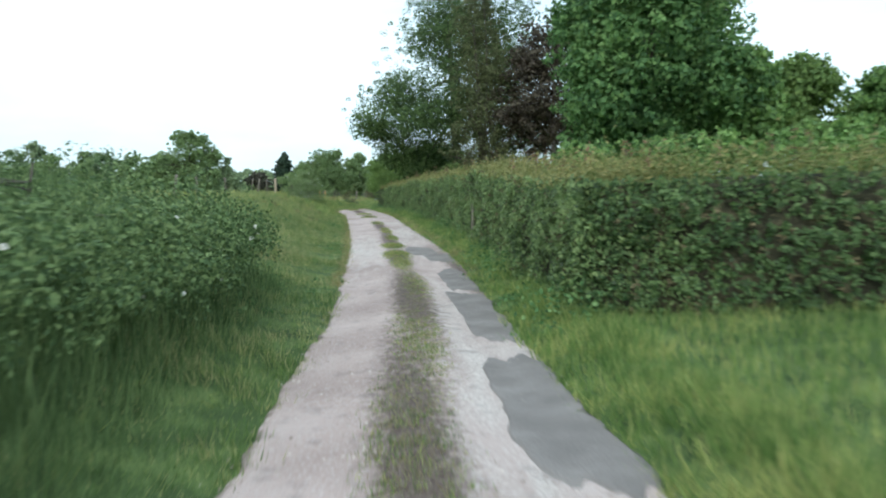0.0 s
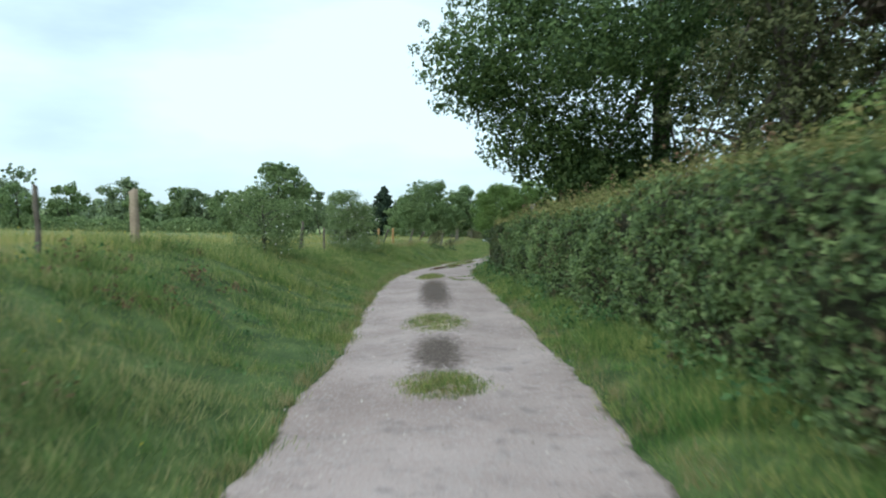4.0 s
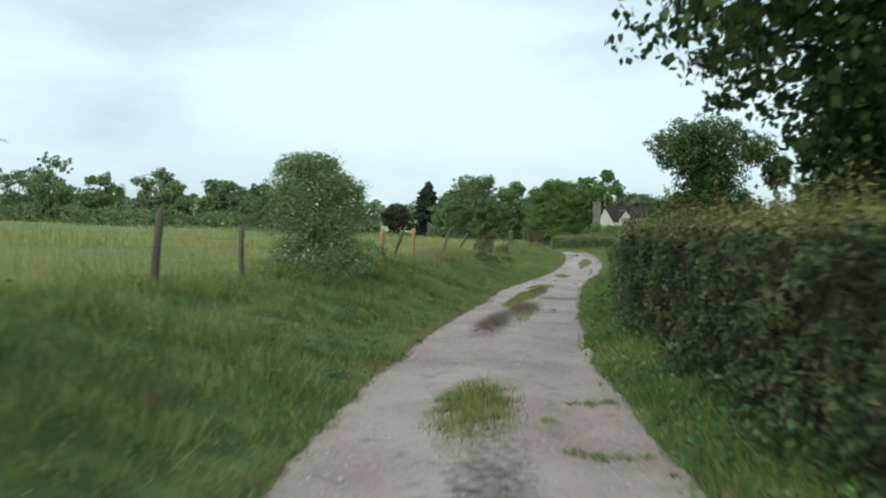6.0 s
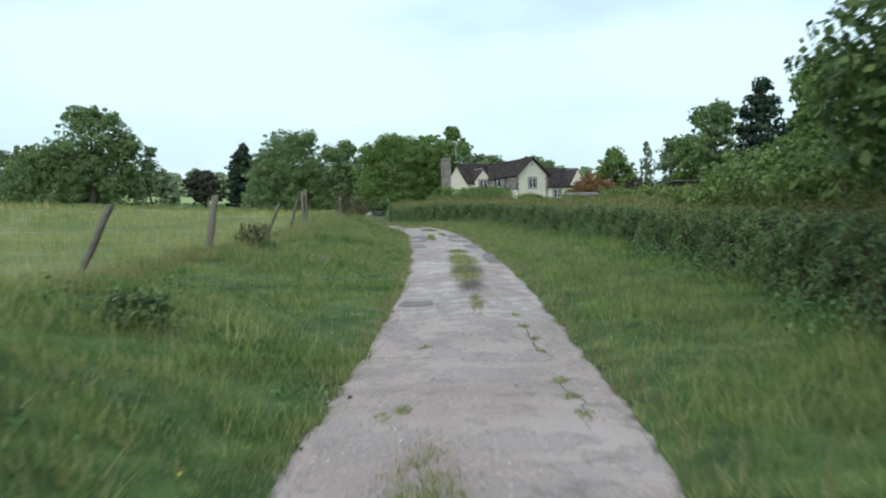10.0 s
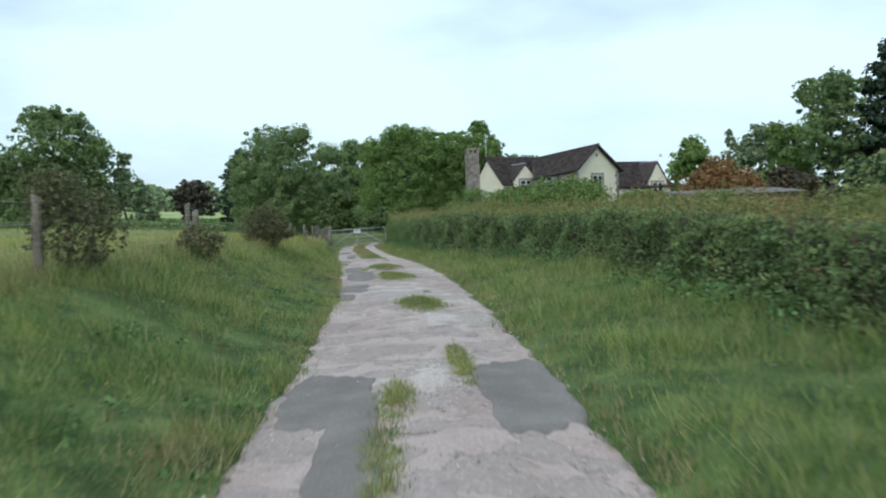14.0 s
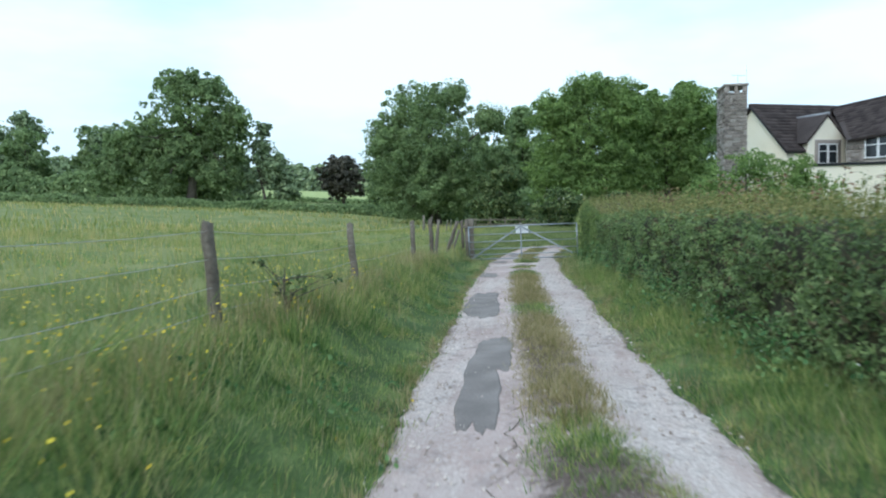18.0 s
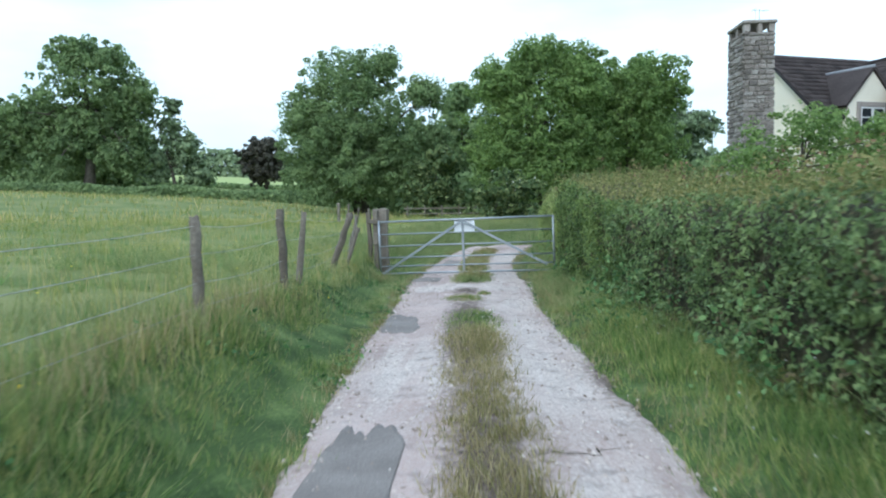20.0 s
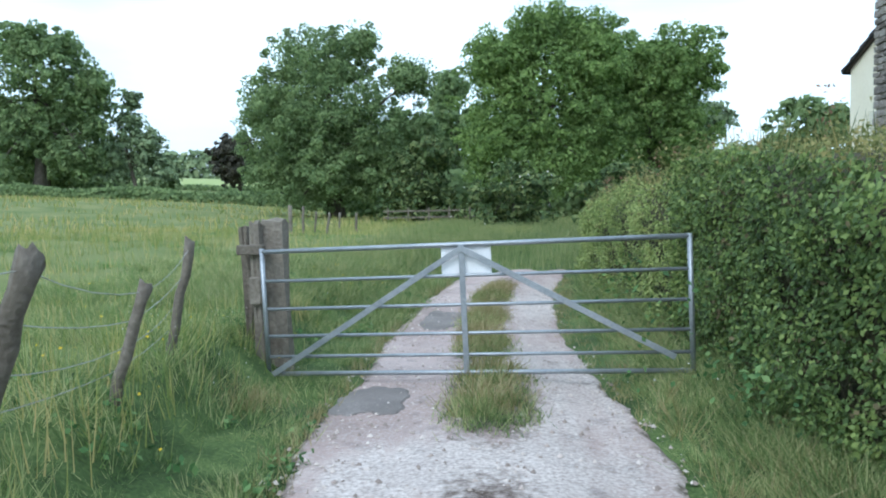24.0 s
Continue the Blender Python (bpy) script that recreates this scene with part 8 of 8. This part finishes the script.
    rid = np.array([(m @ Vector((x, 0, ridge + 0.1))) for x in np.linspace(-max(over, back - 0.6), L + over, 8)])
    put("ridge_tiles", raw_mesh("ridge_tiles", *tube_arrays(rid, np.full(8, 0.11), 6), TILE), house)
    for x in (L + over,) if valley else (-over, L + over):
        for side in (-1, 1):
            reach = (hb if side > 0 else hw) + over * 0.75
            p = np.array([m @ Vector((x, side * s * reach, ridge + 0.03 - s * (ridge - eave) * reach / hw)) for s in (0, 0.5, 1.0)])
            put("verge_board", raw_mesh("verge_board", *tube_arrays(p, np.full(3, 0.045), 4), BLACK_PIPE), house)


def window(m, w, h, panes=2, surround=True):
    """A window set into a wall, in the plane y = 0 of m, facing -y, its sill middle at the origin."""
    win = put("window", None, house)
    win.matrix_basis = m
    # black plate puts the shade of the reveal behind the panes
    part("shade_backing", box_bm(-w / 2, w / 2, -0.008, 0.02, 0, h), BLACK_PIPE, win)
    if surround:
        for a in (box_bm(-w / 2 - 0.16, -w / 2, -0.05, 0.05, -0.1, h + 0.16, 0.01), box_bm(w / 2, w / 2 + 0.16, -0.05, 0.05, -0.1, h + 0.16, 0.01), box_bm(-w / 2, w / 2, -0.05, 0.05, h, h + 0.16, 0.01), box_bm(-w / 2, w / 2, -0.06, 0.05, -0.1, 0, 0.01)):
            part("stone_surround", a, STONE, win)
    for k in range(panes):
        x0 = -w / 2 + w * k / panes
        x1 = x0 + w / panes
        f = 0.06
        part("glass_pane", box_bm(x0 + f, x1 - f, -0.02, -0.012, f, h - f), GLASS, win)
        for a in (box_bm(x0 + 0.005, x0 + f, -0.035, -0.009, 0.005, h - 0.005, 0.003), box_bm(x1 - f, x1 - 0.005, -0.035, -0.009, 0.005, h - 0.005, 0.003), box_bm(x0 + f, x1 - f, -0.035, -0.009, h - f, h - 0.005, 0.003), box_bm(x0 + f, x1 - f, -0.035, -0.009, 0.005, f, 0.003), box_bm(x0 + f, x1 - f, -0.034, -0.009, h * 0.6, h * 0.6 + 0.04, 0.003)):
            part("window_frame", a, WHITE_PAINT, win)
    return win


def stone_wall(parent, m, x0, x1, z0, z1, course, seed, depth=0.06, lengths=(0.25, 0.55), avoid=(), proud=0.0):
    """Courses of separate stones in the plane y = 0 of m, facing -y."""
    rng = np.random.default_rng(seed)
    meshes = []
    for k in range(6):
        bm = box_bm(-0.5, 0.5, -0.5, 0.5, -0.5, 0.5)
        for v in bm.verts:
            v.co += Vector(rng.normal(0, 0.035, 3))
        bmesh.ops.bevel(bm, geom=bm.edges[:], offset=0.07, segments=1, affect="EDGES")
        me = bpy.data.meshes.new("stone")
        bm.to_mesh(me)
        bm.free()
        me.materials.append(STONE)
        meshes.append(me)
    z = z0
    while z < z1 - 0.05:
        hh = min(course * rng.uniform(0.65, 1.45), z1 - z)
        x = x0
        while x < x1 - 0.02:
            w = min(rng.uniform(*lengths), x1 - x)
            if x1 - x - w < 0.12:
                w = x1 - x
            cx_, cz_ = x + w / 2, z + hh / 2
            if not any(a < cx_ < b and c < cz_ < d for a, b, c, d in avoid):
                put("stone", meshes[rng.integers(6)], parent, m=m @ Matrix.LocRotScale((cx_, -proud - rng.uniform(0, 0.025), cz_ + rng.uniform(-0.012, 0.012)), Euler((0, rng.uniform(-0.09, 0.09), 0)), (w - 0.022, depth * 2, (hh - 0.02) * rng.uniform(0.85, 1.0))))
            x += w
        z += hh


A1 = frame2((10.72, 156.4), (0.911, 0.411))
wing(A1, 5.5, 2.4, 3.8, 6.0, (RENDER_WALL, RENDER_WALL, RENDER_WALL), over=0.14, seed=1, ends=(True, False), hb=1.8)
# main block: its gable end looks to the garden
A2 = frame2((15.54, 155.76), (0.585, -0.811))
wing(A2, 5.09, 2.55, 4.5, 6.32, (MORTAR, RENDER_WALL, RENDER_WALL), seed=2, ends=(False, True), drop=0.394, back=2.4, valley=((14.52, 157.18), (13.94, 153.62)), start=0.8)
# the far wing
A3 = frame2((18.5, 158.5), (0.93, 0.37))
wing(A3, 8.0, 2.6, 3.35, 5.45, (RENDER_WALL, RENDER_WALL, RENDER_WALL), seed=3)

# stone courses on the lane side of the main block, and its white casements
SIDE = A2 @ Matrix.Translation((0, -2.55, 0))
stone_wall(house, SIDE, 0.82, 5.03, 2.2, 4.45, 0.18, 7, lengths=(0.14, 0.42), avoid=((1.6, 3.0, 3.15, 4.2), (0, 0.8, 4.05, 4.5), (0.7, 2.6, 4.18, 4.5), (2.2, 4.2, 4.3, 4.5)))
window(SIDE @ Matrix.Translation((2.3, -0.06, 3.3)), 1.2, 0.9, 2, False)
put("downpipe", raw_mesh("downpipe", *tube_arrays([SIDE @ Vector((3.6, -0.16, z)) for z in (4.5, 3.0, 1.0)], np.full(3, 0.045), 6), BLACK_PIPE, True), house)
# gable window, vent slot and quoins
GAB = A2 @ Matrix.Translation((5.09, 0, 0)) @ Matrix.Rotation(math.pi / 2, 4, "Z")
window(GAB @ Matrix.Translation((0, -0.01, 3.1)), 1.1, 1.05, 2)
# solid black block stands for the shade inside the slot
bm = box_bm(-0.09, 0.09, -0.02, 0.05, 5.55, 5.75)
bm.transform(GAB)
part("vent_slot", bm, BLACK_PIPE, house)
for side in (-1, 1):
    for k in range(9):
        w = 0.42 if k % 2 else 0.27
        z = 2.0 + k * 0.28
        x0, x1 = (-2.56, -2.56 + w) if side < 0 else (2.56 - w, 2.56)
        bm = box_bm(x0, x1, -0.035, 0.1, z + 0.01, z + 0.27, 0.015)
        bm.transform(GAB)
        part("quoin", bm, STONE, house)


def dormer(m, x, front, w, eave, apex, depth, win_w, win_z, win_h):
    """A gabled dormer rising from the front wall."""
    d = m @ Matrix.Translation((x, front, 0))
    bm = bmesh.new()
    prof = [(-w / 2, win_z - 0.5), (w / 2, win_z - 0.5), (w / 2, eave), (0, apex - 0.05), (-w / 2, eave)]
    a = [bm.verts.new((px, 0, pz)) for px, pz in prof]
    b = [bm.verts.new((px, depth, pz)) for px, pz in prof]
    bm.faces.new(a)
    bm.faces.new(b[::-1])
    for i in range(5):
        bm.faces.new((a[i], b[i], b[(i + 1) % 5], a[(i + 1) % 5]))
    bm.transform(d)
    part("dormer_wall", bm, RENDER_WALL, house)
    sl = math.atan2(apex - eave, w / 2)
    run = math.hypot(apex - eave, w / 2) + 0.16
    for side in (-1, 1):
        bm = box_bm(0 if side > 0 else -run, run if side > 0 else 0, -0.07, depth + 0.1, 0.0, 0.09)
        bm.transform(d @ Matrix.Translation((0, 0, apex)) @ Matrix.Rotation(side * sl, 4, "Y"))
        part("dormer_roof", bm, TILE, house)
    rid = np.array([d @ Vector((0, y, apex + 0.09)) for y in (-0.06, depth / 2, depth)])
    put("dormer_ridge", raw_mesh("dormer_ridge", *tube_arrays(rid, np.full(3, 0.07), 6), LEAD), house)
    window(d @ Matrix.Translation((0, -0.01, win_z)), win_w, win_h, 2)


dormer(A1, 1.9, -2.66, 2.1, 4.2, 5.36, 2.7, 1.05, 3.2, 0.92)
dormer(A3, 6.5, -2.68, 2.0, 3.8, 5.35, 2.2, 1.1, 2.75, 0.9)
window(A3 @ Matrix.Translation((3.5, -2.62, 2.0)), 1.0, 0.95, 2)
# chimney stack of separate stones
stack = put("chimney", None, house)
stack.matrix_basis = Matrix.Translation((8.72 - HO.x, 153.33 - HO.y, 0))
part("stack_core", box_bm(0.03, 0.89, -0.79, 0.79, HZ, 6.2), MORTAR, stack)
stone_wall(stack, Matrix.Translation((0, -0.79, 0)), 0.0, 0.92, 0.8, 6.26, 0.145, 8, 0.05, (0.1, 0.3))
stone_wall(stack, Matrix.Translation((0.03, 0, 0)) @ Matrix.Rotation(-math.pi / 2, 4, "Z"), -0.82, 0.82, 0.8, 6.26, 0.145, 9, 0.05, (0.1, 0.3))
for x0, x1, y0, y1 in ((0.0, 0.18, -0.82, -0.6), (0.74, 0.92, -0.82, -0.6), (0.0, 0.18, 0.6, 0.82), (0.74, 0.92, 0.6, 0.82), (0.4, 0.54, -0.82, -0.65), (0.0, 0.16, -0.1, 0.1)):
    part("cap_pier", box_bm(x0, x1, y0, y1, 6.25, 6.5, 0.015), STONE, stack)
part("cap_slab", box_bm(-0.05, 0.97, -0.87, 0.87, 6.5, 6.6, 0.02), STONE, stack, "flat stone cap slab")
part("sloping_shoulder", box_bm(-0.28, 0.1, -0.5, 0.9, HZ, 2.05, 0.12), STONE, stack, "stepped stone shoulder at the foot")
aerial = put("aerial", raw_mesh("aerial", *join_arrays([tube_arrays([(0.7, 0, 6.58), (0.7, 0, 6.83), (0.7, 0, 7.1)], [0.012] * 3, 5), tube_arrays([(0.45, 0, 7.08), (0.7, 0, 7.06), (1.0, 0, 7.05)], [0.008] * 3, 4), tube_arrays([(0.5, -0.15, 7.07), (0.5, 0, 7.07), (0.5, 0.15, 7.07)], [0.006] * 3, 4), tube_arrays([(0.85, -0.15, 7.05), (0.85, 0, 7.05), (0.85, 0.15, 7.05)], [0.006] * 3, 4)]), WIRE), stack, "thin television aerial")
breast = box_bm(9.6 - HO.x, 11.0 - HO.x, 153.5 - HO.y, 156.2 - HO.y, HZ, 3.1)
part("chimney_breast", breast, RENDER_WALL, house, "cream wall joining the chimney to the house")
flue = [Vector((-3.61, 3.37, z)) for z in (3.4, 6.0, 8.3)]
put("flue_pole", raw_mesh("flue_pole", *tube_arrays(flue, [0.02] * 3, 6), WHITE_PAINT, True), house)
# low cream outbuilding joined to the front
annexe = thing("annexe", "low flat-roofed cream annexe before the farmhouse", "outbuilding", at=(11.3, 150.2, 0), rz=-9)
part("wall", box_bm(0, 5.2, 0, 2.4, HZ, 2.92), RENDER_WALL, annexe)
part("coping", box_bm(-0.08, 5.28, -0.08, 2.48, 2.92, 3.02, 0.01), BLACK_PIPE, annexe, "dark roof edge")
# garden sheds
def shed(label, x, y, w, d, h, rz, wall_mat, slope):
    z = land(x, y) - 0.1
    s = thing("garden_shed", label, "shed", at=(x, y, z), rz=rz)
    for a in (box_bm(0, w, 0, 0.1, 0, h), box_bm(0, w, d - 0.1, d, 0, h), box_bm(0, 0.1, 0.1, d - 0.1, 0, h), box_bm(w - 0.1, w, 0.1, d - 0.1, 0, h)):
        part("wall", a, wall_mat, s)
    n = int(w / 0.15)
    xs = np.linspace(-0.2, w + 0.2, n * 2 + 1)
    zz = 0.02 * np.where(np.arange(len(xs)) % 2, 1, -1)
    top = np.concatenate([np.stack([xs, np.full(len(xs), yy), h + 0.06 + zz + slope * (yy > 0) + dz], -1) for yy in (-0.25, d + 0.25) for dz in (0, 0.02)])
    k = len(xs)
    f = []
    for i in range(k - 1):
        f += [[i, i + 1, 2 * k + i + 1, 2 * k + i], [k + i, 3 * k + i, 3 * k + i + 1, k + i + 1], [i, k + i, k + i + 1, i + 1]]
    put("sheet_roof", raw_mesh("sheet_roof", top, np.array(f), SHEET), s, "weathered corrugated sheet roof")
    return s


shed("low garden shed with a weathered sheet roof", 13.0, 98.6, 3.2, 2.6, 1.65, -6, OLD_WOOD, -0.15)
shed("brick shed with a sheet roof behind the hedge", 15.5, 125.5, 4.6, 2.8, 1.45, -4, BRICK_RED, 0.25)
